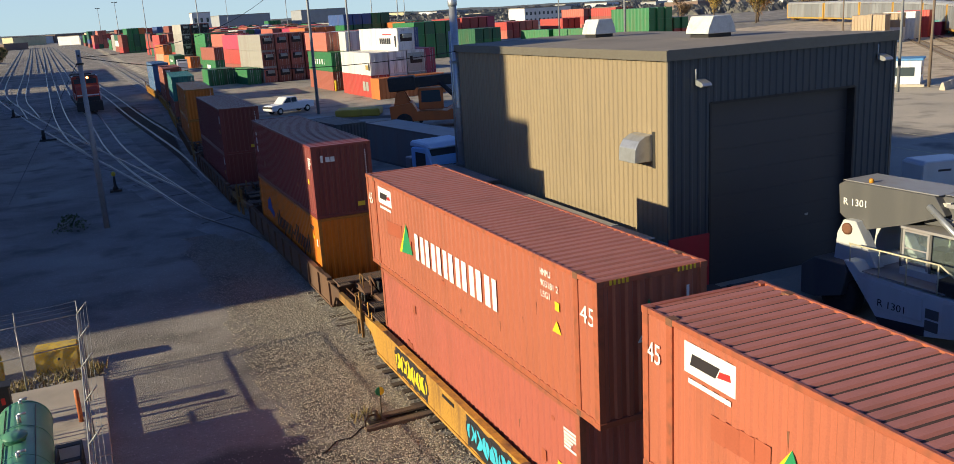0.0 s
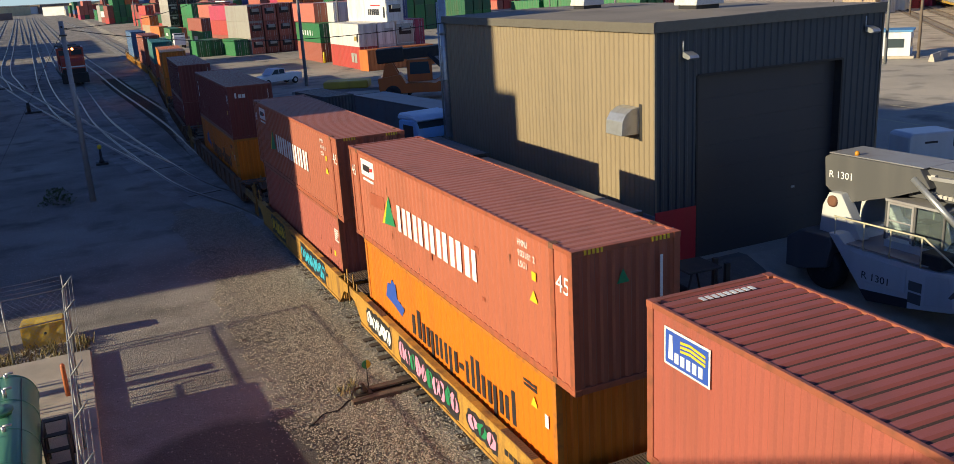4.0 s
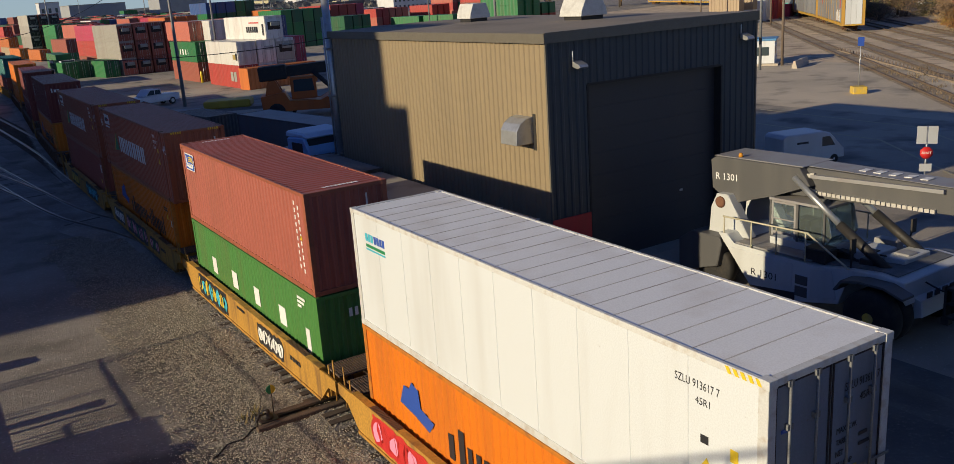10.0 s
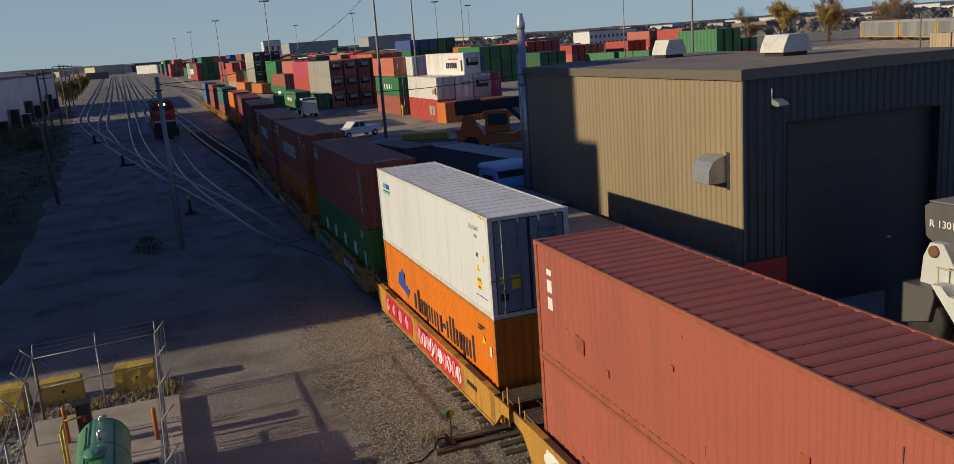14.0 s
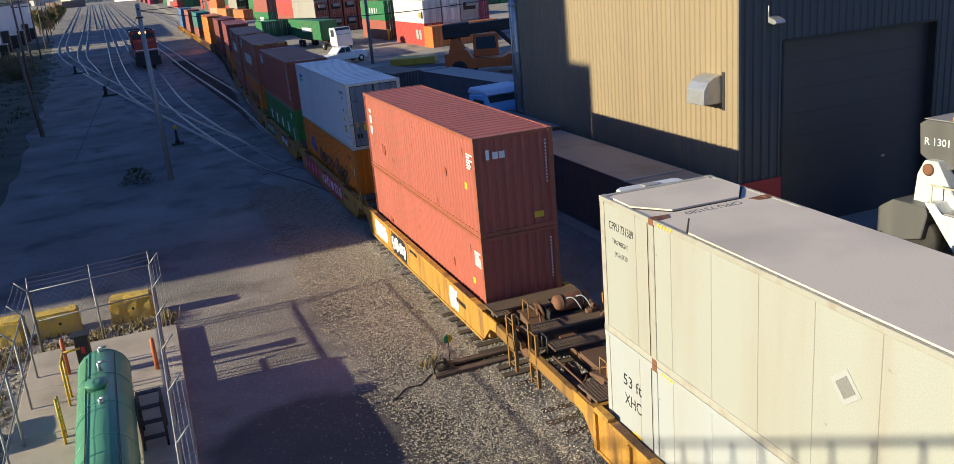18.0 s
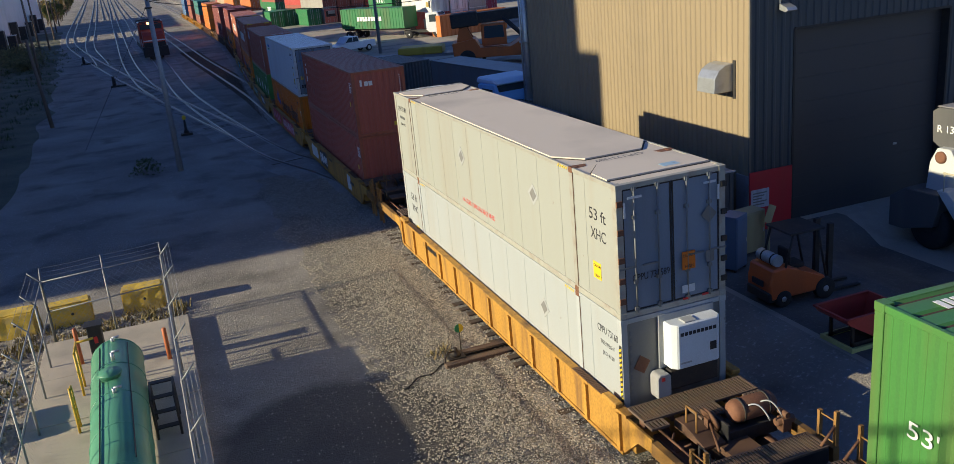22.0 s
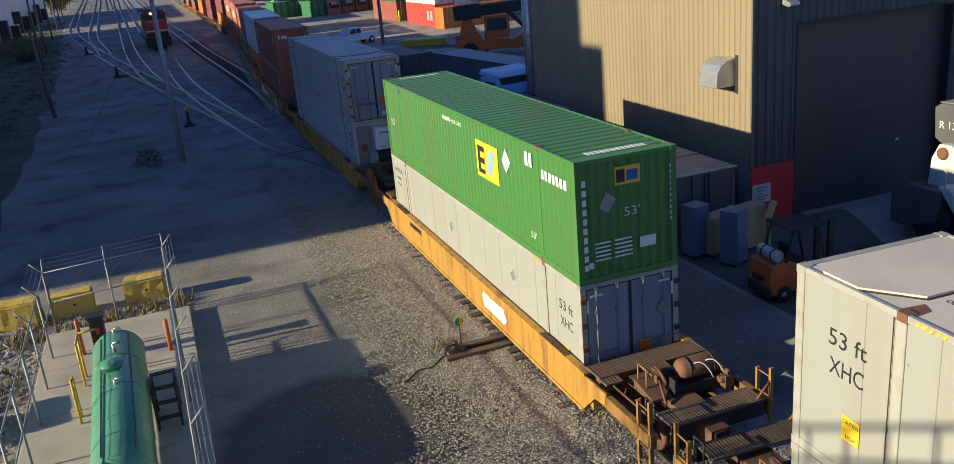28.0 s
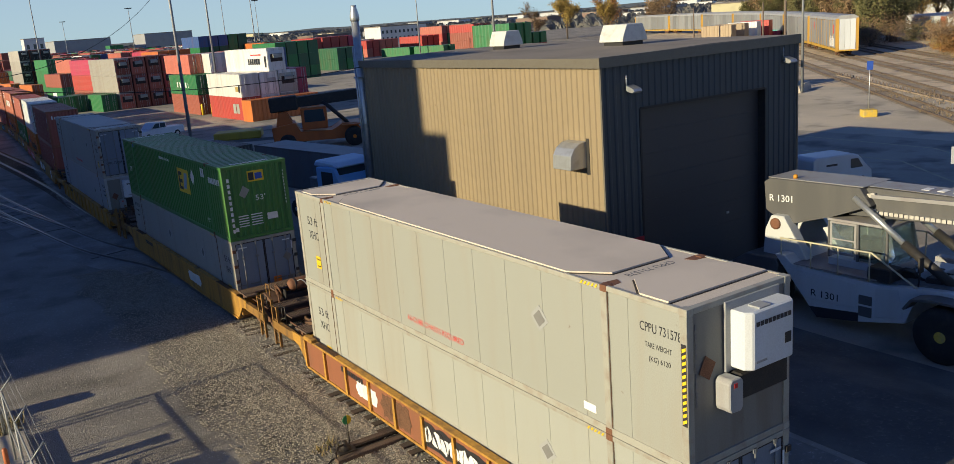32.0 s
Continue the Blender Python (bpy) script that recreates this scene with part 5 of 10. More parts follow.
    part("air_pipe", bm, RUST, c)
    # side sills, ladders and corner posts
    for sx in (-1, 1):
        bm = B()
        xa, xb = sorted((sx * 1.5, sx * 1.36))
        y0, y1 = sorted((Y(1.2), ye))
        box(bm, xa, xb, y0, y1, 0.9, 1.2)
        part("end_sill", bm, SOOTY, c)
        bm = B()
        for k, z in ((0.06, 1.95), (0.5, 1.78)):
            y = ye - e * k
            a, b = sorted((sx * 1.42, sx * 1.5))
            box(bm, a, b, y - 0.035, y + 0.035, 0.3 if sx < 0 else 0.7, z)
        for z in (0.42, 0.8, 1.25, 1.72):
            if sx < 0 or z > 0.75:
                tube(bm, (sx * 1.46, ye - e * 0.06, z), (sx * 1.46, ye - e * 0.5, z), 0.018, 6)
        lad = part("ladder", bm, LADDER, c)
        bm = B()
        tube(bm, (sx * 1.44, ye - e * 0.06, 1.65), (sx * 1.1, ye - e * 0.06, top - 0.02), 0.03, 6)
        part("brace", bm, RUST, lad)
    bm = B()
    tube(bm, (-1.22, ye - e * 0.3, top - 0.02), (-1.22, ye - e * 0.3, 1.72), 0.024, 6)
    tube(bm, (-1.22, ye - e * 0.62, top - 0.02), (-1.22, ye - e * 0.62, 1.72), 0.024, 6)
    tube(bm, (-1.22, ye - e * 0.3, 1.71), (-1.22, ye - e * 0.62, 1.71), 0.024, 6)
    part("grab_iron", bm, DARK, c)


def well_car(u, well, pitch_n, pitch_f, label, m, ribbed, near_bogie=True, far_bogie=True, graffiti=(), coupler=True, top=1.32, panel_m=None):
    """A well car: deep side sills, end decks with walkways, bogies; pitch_n and pitch_f: its length each way from the middle."""
    c = thing("well_car", label, "rail car", "cars of the train")
    hw = well / 2
    for sx in (-1, 1):
        xo = sx * 1.5
        bm = B()
        a, b = sorted((xo, xo - sx * 0.05))
        box(bm, a, b, -hw - 0.1, hw + 0.1, 0.32, top)
        sill = part("side_sill", bm, panel_m or m, c)
        bm = B()
        a, b = sorted((xo + sx * 0.03, xo - sx * 0.17))
        box(bm, a, b, -hw - 0.3, hw + 0.3, top - 0.06, top + 0.004)
        part("top_flange", bm, m, sill)
        for e in (-1, 1):
            bm = B()
            a, b = sorted((xo + sx * 0.02, xo - sx * 0.16))
            y0, y1 = sorted((e * (hw - 0.75), e * (hw - 2.2)))
            box(bm, a, b, y0, y1, top + 0.005, top + 0.018)
            k = y0 + 0.05
            while k < y1 - 0.05:
                box(bm, a, b, k, k + 0.02, top + 0.018, top + 0.028)
                k += 0.08
            part("tread_plate", bm, CAR_BROWN, sill, "worn ribbed tread plate")
        bm = B()
        a, b = sorted((xo + sx * 0.03, xo - sx * 0.14))
        box(bm, a, b, -hw - 0.1, hw + 0.1, 0.28, 0.36)
        part("bottom_flange", bm, m, sill)
        for e in (-1, 1):
            bm = B()
            pts = [(e * (hw + 0.104), 0.32), (e * (hw + 0.104), top - 0.062), (e * (hw + 1.25), top - 0.062), (e * (hw + 1.25), 0.95), (e * (hw + 0.7), 0.88)]
            a, b = sorted((xo, xo - sx * 0.05))
            prism(bm, pts, a, b, "x")
            part("end_gusset", bm, m, sill)
        if ribbed:
            n = int(well / 1.5)
            rb = B()
            a, b = sorted((xo + sx * 0.075, xo + sx * 0.001))
            prism(rb, [(-0.07, 0.37), (0.07, 0.37), (0.05, top - 0.06), (-0.05, top - 0.06)], a, b, "x")
            rib = mesh_of("rib", rb, m)
            for i in range(n + 1):
                share("rib", rib, sill, pose(0, -hw + well * i / n, 0))
            for y in (-hw + 0.35, hw - 0.35):
                rb = B()
                a, b = sorted((xo + sx * 0.1, xo - sx * 0.12))
                box(rb, a, b, y - 0.3, y + 0.3, top + 0.001, top + 0.13)
                part("container_guide", rb, m, c, "", 0.03)
    bm = B()
    box(bm, -1.3, 1.3, -hw, hw, 0.24, 0.34)
    part("well_floor", bm, CAR_BROWN, c)
    for e, L, bg in ((-1, pitch_n, near_bogie), (1, pitch_f, far_bogie)):
        end = L - 0.25
        y0, y1 = sorted((e * (hw + 0.12), e * (hw + 0.5)))
        bm = B()
        box(bm, -1.43, 1.43, y0, y1, 0.5, 1.2)
        part("end_bulkhead", bm, m, c)
        y0, y1 = sorted((e * (hw + 0.3), e * end))
        bm = B()
        box(bm, -0.35, 0.35, y0, y1, 0.75, 1.12)
        part("draft_sill", bm, CAR_BROWN, c)
        if end - hw > 2.0:
            end_deck(c, e, hw, end, top, m)
        else:
            grate(c, -1.3, 1.3, *sorted((e * (hw + 0.15), e * end)), top - 0.02)
            for sx in (-1, 1):
                for d_, z_ in ((0.1, 1.75), (0.45, 1.5)):
                    bm = B()
                    tube(bm, (sx * 1.4, e * (end - d_), 0.6), (sx * 1.4, e * (end - d_), z_), 0.025, 6)
                    part("grab_iron", bm, m, c)
        if bg:
            bogie(c, e * (end - (1.9 if end - hw > 2.0 else 0.0)))
        if coupler:
            bm = B()
            y0, y1 = sorted((e * end, e * L))
            box(bm, -0.14, 0.14, y0, y1, 0.78, 1.02)
            box(bm, -0.22, 0.22, *sorted((e * (L - 0.28), e * (L - 0.02))), 0.74, 1.06)
            part("coupler", bm, RUST, c)
    x = -1.505
    rnd = random.Random(int(u * 10) + 7)
    for y, z, w, h, cols in graffiti:
        mm = [cols[i % len(cols)] for i in range(6)]
        n = max(3, int(w / 0.42))
        h = min(h * 1.15, 0.86)
        z = 0.8
        edge = [(y - w * k / 14, z + h * rnd.uniform(0.42, 0.58)) for k in range(15)] + [(y - w * k / 14, z - h * rnd.uniform(0.42, 0.56)) for k in range(14, -1, -1)]
        poly_left(c, x + 0.001, edge, mm[0], "graffiti_ground", t=0.004)
        for i in range(n):
            cy, r = y - w * (i + 0.5) / n, w / n * 0.8
            pts = []
            for k in range(11):
                a = 2 * math.pi * k / 11
                q = rnd.uniform(0.7, 1.1)
                pts.append((cy + r * q * math.cos(a), z + h * 0.5 * q * math.sin(a)))
            poly_left(c, x, pts, mm[0], "graffiti_shape", t=0.006)
            pts = [(cy + (p - cy) * 0.72 + rnd.uniform(-.03, .03), z + (q - z) * 0.72 + rnd.uniform(-.03, .03)) for p, q in pts]
            poly_left(c, x - 0.003, pts, mm[1 + i % (len(cols) - 1)] if len(cols) > 1 else mm[0], "graffiti_shape", t=0.006)
            pts = [(cy + r * rnd.uniform(-.5, .5), z - h * 0.4), (cy + r * rnd.uniform(-.2, .4), z + h * 0.1), (cy + r * rnd.uniform(-.4, .5), z + h * 0.4),
                   (cy + r * rnd.uniform(-.5, .1), z + h * .05)]
            poly_left(c, x - 0.007, pts, mm[0], "graffiti_stroke", t=0.005)
    TRAIN.append((c, u, 2 * hw, 0.0))
    return c


def bars_on_sill(c, y, z, n, h, m, w=0.16):
    for i in range(n):
        plate(c, -1.51, y - i * w * 1.35, y - i * w * 1.35 - w, z, z + h, m, "writing_bar")


# from the leading end to the rear
w53 = "brown ribbed well car with end walkways"
lead = [(156.6, NAVY, None, "blue"), (133.2, RUSTY, RUSTY, "rust-brown"), (109.8, TEAL, RUSTY, "teal green"), (86.4, ORANGE, ORANGE, "orange"), (63.0, MAROON, MAROON, "maroon")]
for u, mt, mb, nm in lead:
    well_car(u, 16.4, 11.7, 11.7, w53, CAR_BROWN if u < 100 else CAR_YELLOW, True)
    if mb is None:
        plain40(u, Z1_, mt, word=False, label=nm + " 40-foot container riding low in its car")
        plain40(u, Z2_ - 0.3, mt, word=False, h=2.59, label=nm + " 40-foot container on the leading car")
    else:
        plain40(u, Z1_, mb, word=False, h=2.59, label=nm + " lower 40-foot container on the train")
        plain40(u, Z1_ + 2.6, mt, word=nm == "rust-brown", h=2.7 if u > 70 else H_, label=nm + " upper 40-foot container on the train")
well_car(39.7, 16.4, 12.4, 11.6, w53, CAR_BROWN, True)
crest40(39.7, HS)
plain40(39.7, Z2_, MAROON, label="dark maroon 40-foot container with a small white word block")
a40 = "yellow articulated well car with graffiti on its sill"
for i, (u, gr) in enumerate(((19.6, [(4.4, 0.78, 2.6, 0.75, (INK, YELLOW)), (-1.0, 0.8, 3.6, 0.72, (INK, SKYBLUE, SKYBLUE))]),
                            (4.44, [(5.6, 0.85, 2.2, 0.6, (INK, WHITE)), (2.6, 0.8, 4.2, 0.8, (INK, PINK, PINK, GREEN)), (-2.2, 0.7, 1.6, 0.5, (INK, PINK, GREEN))]),
                            (-10.9, [(5.2, 0.82, 3.4, 0.75, (INK, YELLOW, SKYBLUE)), (-1.4, 0.75, 2.2, 0.6, (INK, WHITE))]),
                            (-26.0, [(5.4, 0.82, 3.6, 0.7, (RED, PINK, RED)), (1.0, 0.8, 4.6, 0.8, (RED, PINK, WHITE))]),
                            (-41.25, [(5.4, 0.85, 1.6, 0.55, (WHITE, WHITE)), (3.0, 0.85, 1.8, 0.7, (INK, WHITE)), (-3.6, 0.8, 0.7, 0.6, (WHITE, WHITE))]))):
    pn, pf = (7.6, 7.6) if i < 4 else (9.0, 7.6)
    if i == 0:
        pf = 7.7
    c = well_car(u, 12.5, pn, pf, a40, CAR_YELLOW, False, True, i == 0, gr)
    bars_on_sill(c, -4.2, 0.8, 4, 0.14, INK)
    bars_on_sill(c, 0.6, 1.05, 6, 0.1, INK, 0.1)
word45(19.6)
plain40(19.6, Z1_, SALMON, word=False, h=HS, label="plain faded red 40-foot container low in its car")
word45(4.44)
crest40(4.44)
badge40(-10.9)
green40(-10.9)
reefer(-26.0)
crest40(-26.0)
plain40(-41.25, Z2_, SALMON)
plain40(-41.25, Z1_, SALMON, word=False, h=HS, label="plain faded red 40-foot container low in its car")
y53 = "yellow ribbed 53-foot well car with end walkways"
SILL_RUST = paint("faded_sill_rust", (0.27, 0.1, 0.05), rough=0.7, var=0.15, dirty=0.6, dirt=(0.16, 0.08, 0.05))
for i, u in enumerate((-62.7, -85.7, -109.1)):
    c = well_car(u, 16.5, 11.6, 11.5 if i else 12.3, y53, CAR_YELLOW, i != 1, panel_m=SILL_RUST if i == 2 else None,
                 graffiti=([], [(-2.0, 0.8, 1.6, 0.4, (WHITE, WHITE))], [(4.6, 0.8, 1.2, 0.4, (WHITE, WHITE)), (3.0, 0.75, 1.5, 0.6, (RUST, RUST)), (0.8, 0.7, 3.0, 0.6, (INK, WHITE))])[i])
    bars_on_sill(c, 5.6, 1.0, 9, 0.16, INK, 0.12)
white53(-62.7, Z2_, "cream 53-foot smooth container with end doors coloured as in shade", near="door", turned=True, number="731589")
white53(-62.7, Z1_, "pale grey-white 53-foot container with a white end unit", unit=True, m=PALE, number="731601")
green53(-85.7)
white53(-85.7, Z1_, "cream 53-foot smooth container under a green one", near="door", turned=True)
white53(-109.1, Z2_, "cream 53-foot container with a white end unit", unit=True)
white53(-109.1, Z1_, "cream 53-foot smooth container low in its car", near="door")

RUN = [(0, 0), (1, 3.78), (2, 7.65), (3, 11.6), (4, 15.45), (4.5, 17.4), (6.5, 25.3), (7, 27.25), (8, 31.2), (9, 35.0), (10, 38.7), (11, 42.6), (12, 46.45),
       (13, 50.2), (14, 54.05), (14.5, 56.0), (16.5, 64.0), (17, 66.0), (18, 70.0), (19, 74.0), (20, 78.03), (21, 81.95), (22, 86.0), (23, 90.0), (24, 94.15), (25, 98.25),
       (25.5, 100.3), (27.5, 108.7), (28, 110.85), (29, 115.1), (30, 119.4), (31, 123.95), (32, 128.25)]


def on_line(y, L, z):
    xa, xb = line_x(y - 0.35 * L), line_x(y + 0.35 * L)
    return pose((xa + xb) / 2, y, z, 0, 0, -math.degrees(math.atan2(xb - xa, 0.7 * L)))


# ---- fenced fuel tank ----
PAD_Z = 0.25


def build_pad():
    s = thing("concrete_pad", "cast concrete pad with joints under the tank", "pad", kind="structure")
    ys = [8.0, 12.2, 16.4, 20.2, 23.2, 26.2, 29.2]
    for y0, y1 in zip(ys, ys[1:]):
        bm = B()
        box(bm, -14.1, -9.75, y0 + 0.012, y1 - 0.012, -0.1, PAD_Z + random.uniform(-0.004, 0.004))
        part("slab", bm, CONCRETE, s, "", 0.012)


build_pad()
CHAIN = mat("fence_wire", (0.42, 0.43, 0.42), 0.5, 0.6)
POST = mat("fence_post", (0.3, 0.31, 0.31), 0.6, 0.4, var=0.15)


def fence_run(a, b, n, arms, top=2.25):
    f = thing("chain_link_fence", "galvanised chain-link fence with outward barbed-wire arms", "fence", "fence round the tank")
    a, b = Vector((*a, PAD_Z)), Vector((*b, PAD_Z))
    out = Vector((*arms, 0))
    for i in range(n + 1):
        p = a.lerp(b, i / n)
        bm = B()
        tube(bm, p - Vector((0, 0, 0.3)), p + Vector((0, 0, top - PAD_Z)), 0.032 if 0 < i < n else 0.045, 10)
        q = p + Vector((0, 0, top - PAD_Z))
        tube(bm, q, q + out * 0.32 + Vector((0, 0, 0.36)), 0.022, 8)
        part("post", bm, POST, f)
    for z, nm in ((top, "top_rail"), (PAD_Z + 1.0, "mid_rail")):
        bm = B()
        tube(bm, Vector((a.x, a.y, z)), Vector((b.x, b.y, z)), 0.022, 8)
        part(nm, bm, POST, f)
    for k in (0.35, 0.65, 0.97):
        bm = B()
        o = out * 0.32 * k + Vector((0, 0, top + 0.36 * k))
        d = (b - a)
        m_ = max(6, int(d.length / 0.5))
        last = None
        for i in range(m_ + 1):
            p = Vector((a.x, a.y, 0)) + Vector((d.x, d.y, 0)) * i / m_ + o + Vector((0, 0, -0.02 * math.sin(math.pi * ((i * n / m_) % 1))))
            if last is not None:
                tube(bm, last, p, 0.005, 4, caps=False)
            last = p
        tagged(part("barbed_wire", bm, POST, f), kind="stuff")
    # woven mesh of diagonal wires
    bm = B()
    d = Vector((b.x - a.x, b.y - a.y, 0))
    H = top - PAD_Z - 0.1
    L, step = d.length, 0.2
    d.normalize()
    side = Vector((-d.y, d.x, 0)) * 0.003
    for sg in (1, -1):
        s0 = -H if sg > 0 else 0.0
        while s0 < (L if sg > 0 else L + H):
            lo, hi = s0, s0 + sg * H
            u0, u1 = max(0.0, min(lo, hi)), min(L, max(lo, hi))
            if u1 - u0 > 0.02:
                z = lambda u: PAD_Z + 0.05 + (u - lo) * sg
                p, q = Vector((a.x, a.y, 0)) + d * u0 + Vector((0, 0, z(u0))), Vector((a.x, a.y, 0)) + d * u1 + Vector((0, 0, z(u1)))
                w = Vector((0, 0, 0.004))
                v = [bm.verts.new(c) for c in (p - w + side, q - w + side, q + w + side, p + w + side)]
                bm.faces.new(v)
            s0 += step
    tagged(part("wire_mesh", bm, CHAIN, f, "fine woven steel mesh"), kind="stuff")


fence_run((-13.8, 29.3), (-10.2, 29.8), 2, (0, 1))
fence_run((-10.22, 29.8), (-9.95, 12.0), 7, (1, 0))
fence_run((-13.6, 12.0), (-13.8, 29.3), 8, (-1, 0))
TANK = paint("tank_green", (0.10, 0.30, 0.19), rough=0.38, dirty=0.3, dirt=(0.06, 0.1, 0.07), scale=0.8, rnd=0)


def build_tank():
    t = thing("fuel_tank", "sea-green horizontal cylindrical fuel tank on saddles", "tank", m=pose(-11.5, 17.4, 0, 0, 0, 1.7) @ pose(11.55, -17.4, 0))
    y0, y1, r, zc, xc = 17.4, 24.4, 0.66, 1.12, -11.55
    turn = Matrix.Translation((xc, y0, zc)) @ Matrix.Rotation(radians(-90), 4, "X")
    L = y1 - y0
    bm = B()
    lathe(bm, [(0.05, -0.2), (0.36, -0.16), (0.57, -0.07), (r, 0.03), (r, L - 0.03), (0.57, L + 0.07), (0.36, L + 0.16), (0.05, L + 0.2)], 40, turn)
    part("shell", bm, TANK, t)
    for y in (y0 + 0.1, y0 + 1.9, y0 + 3.6, y0 + 5.3, y1 - 0.1):
        bm = B()
        lathe(bm, [(r + 0.004, -0.02), (r + 0.012, -0.01), (r + 0.012, 0.01), (r + 0.004, 0.02)], 40, Matrix.Translation((xc, y, zc)) @ Matrix.Rotation(radians(-90), 4, "X"))
        part("weld_seam", bm, TANK, t)
    for y in (y0 + 1.2, y1 - 1.2):
        bm = B()
        prism(bm, [(xc - 0.7, PAD_Z), (xc + 0.7, PAD_Z), (xc + 0.62, zc - 0.35), (xc + 0.3, zc - 0.66), (xc - 0.3, zc - 0.66), (xc - 0.62, zc - 0.35)], y - 0.1, y + 0.1, "y")
        part("saddle", bm, TANK, t)
    bm = B()
    lathe(bm, [(0.24, zc + r - 0.06), (0.24, zc + r + 0.07), (0.29, zc + r + 0.075), (0.29, zc + r + 0.13), (0.05, zc + r + 0.15)], 20, pose(xc - 0.08, 21.9, 0))
    part("manhole", bm, TANK, t)
    for y, h in ((20.9, 0.12), (22.9, 0.22), (24.2, 0.1)):
        bm = B()
        tube(bm, (xc, y, zc + r - 0.05), (xc, y, zc + r + h), 0.05, 10)
        tube(bm, (xc, y, zc + r + h), (xc + 0.18, y, zc + r + h), 0.035, 8)
        part("fitting", bm, STEEL, t)
    for x in (xc - 0.35, xc + 0.35):
        bm = B()
        tube(bm, (x, y0 + 0.3, zc + math.sqrt(r * r - 0.35 ** 2) + 0.02), (x, y1 - 0.3, zc + math.sqrt(r * r - 0.35 ** 2) + 0.02), 0.012, 6)
        part("cable", bm, DARK, t)


build_tank()


def small_pad_things():
    c = thing("control_cabinet", "black metal control cabinet behind the tank", "cabinet")
    bm = B()
    box(bm, -12.5, -12.12, 26.1, 26.5, PAD_Z + 0.15, 1.6)
    part("body", bm, DARK, c, "", 0.02)
    bm = B()
    box(bm, -12.55, -12.07, 26.05, 26.55, 1.6, 1.65)
    part("lid", bm, DARK, c)
    bm = B()
    box(bm, -12.35, -12.25, 26.088, 26.1, 1.1, 1.3)
    part("warning_label", bm, RED, c)
    for x, y, h, r in ((-12.9, 26.9, 1.1, 0.06), (-10.45, 25.8, 0.95, 0.065)):
        b = thing("bollard", "faded orange steel bollard on the pad", "bollard", "bollards")
        bm = B()
        lathe(bm, [(r, PAD_Z), (r, PAD_Z + h), (r * 0.5, PAD_Z + h + 0.05)], 12, pose(x, y, 0))
        part("post", bm, paint("faded_orange", (0.55, 0.16, 0.06)), b)
    p = thing("yellow_pipework", "yellow bent pipes and ladder beside the tank", "pipework")
    yp = paint("pipe_yellow", (0.62, 0.4, 0.04))
    bm = B()
    for y in (24.6, 25.2):
        tube(bm, (-12.75, y, PAD_Z), (-12.75, y, 1.5), 0.035, 8)
    tube(bm, (-12.75, 24.6, 1.5), (-12.75, 25.4, 1.5), 0.035, 8)
    tube(bm, (-12.75, 25.4, 1.5), (-12.3, 25.5, 1.5), 0.035, 8)
    part("pipe", bm, yp, p)
    bm = B()
    tube(bm, (-12.75, 22.4, PAD_Z), (-12.75, 22.4, 1.5), 0.035, 8)
    for z in (0.5, 0.8, 1.1):
        tube(bm, (-12.75, 22.4, z), (-12.75, 22.75, z), 0.02, 6)
    tube(bm, (-12.75, 22.75, PAD_Z), (-12.75, 22.75, 1.4), 0.03, 8)
    tube(bm, (-12.75, 22.4, 1.4), (-12.75, 22.75, 1.4), 0.03, 8)
    part("ladder", bm, yp, p)
    # folded steel stair beside the tank
    s = thing("steel_step_frame", "rusty steel step frame standing beside the tank", "steps")
    bm = B()
    for x in (-10.9, -10.35):
        tube(bm, (x, 21.0, PAD_Z), (x, 21.0, 1.3), 0.03, 6)
        tube(bm, (x, 22.1, PAD_Z), (x, 22.1, 1.3), 0.03, 6)
        tube(bm, (x, 21.0, 1.3), (x, 22.1, 1.3), 0.03, 6)
        tube(bm, (x, 21.0, PAD_Z), (x, 22.1, 1.3), 0.03, 6)
    for k in range(4):
        box(bm, -10.9, -10.35, 21.1 + 0.27 * k, 21.28 + 0.27 * k, PAD_Z + 0.2 + 0.28 * k, PAD_Z + 0.23 + 0.28 * k)
    part("step_frame", bm, DARK, s)


small_pad_things()
YBLOCK = mat("yellow_concrete", (0.62, 0.42, 0.06), 0.85, var=0.12, scale=3.0, dirty=0.6, dirt=(0.32, 0.28, 0.2), bump=0.5, fine=18)


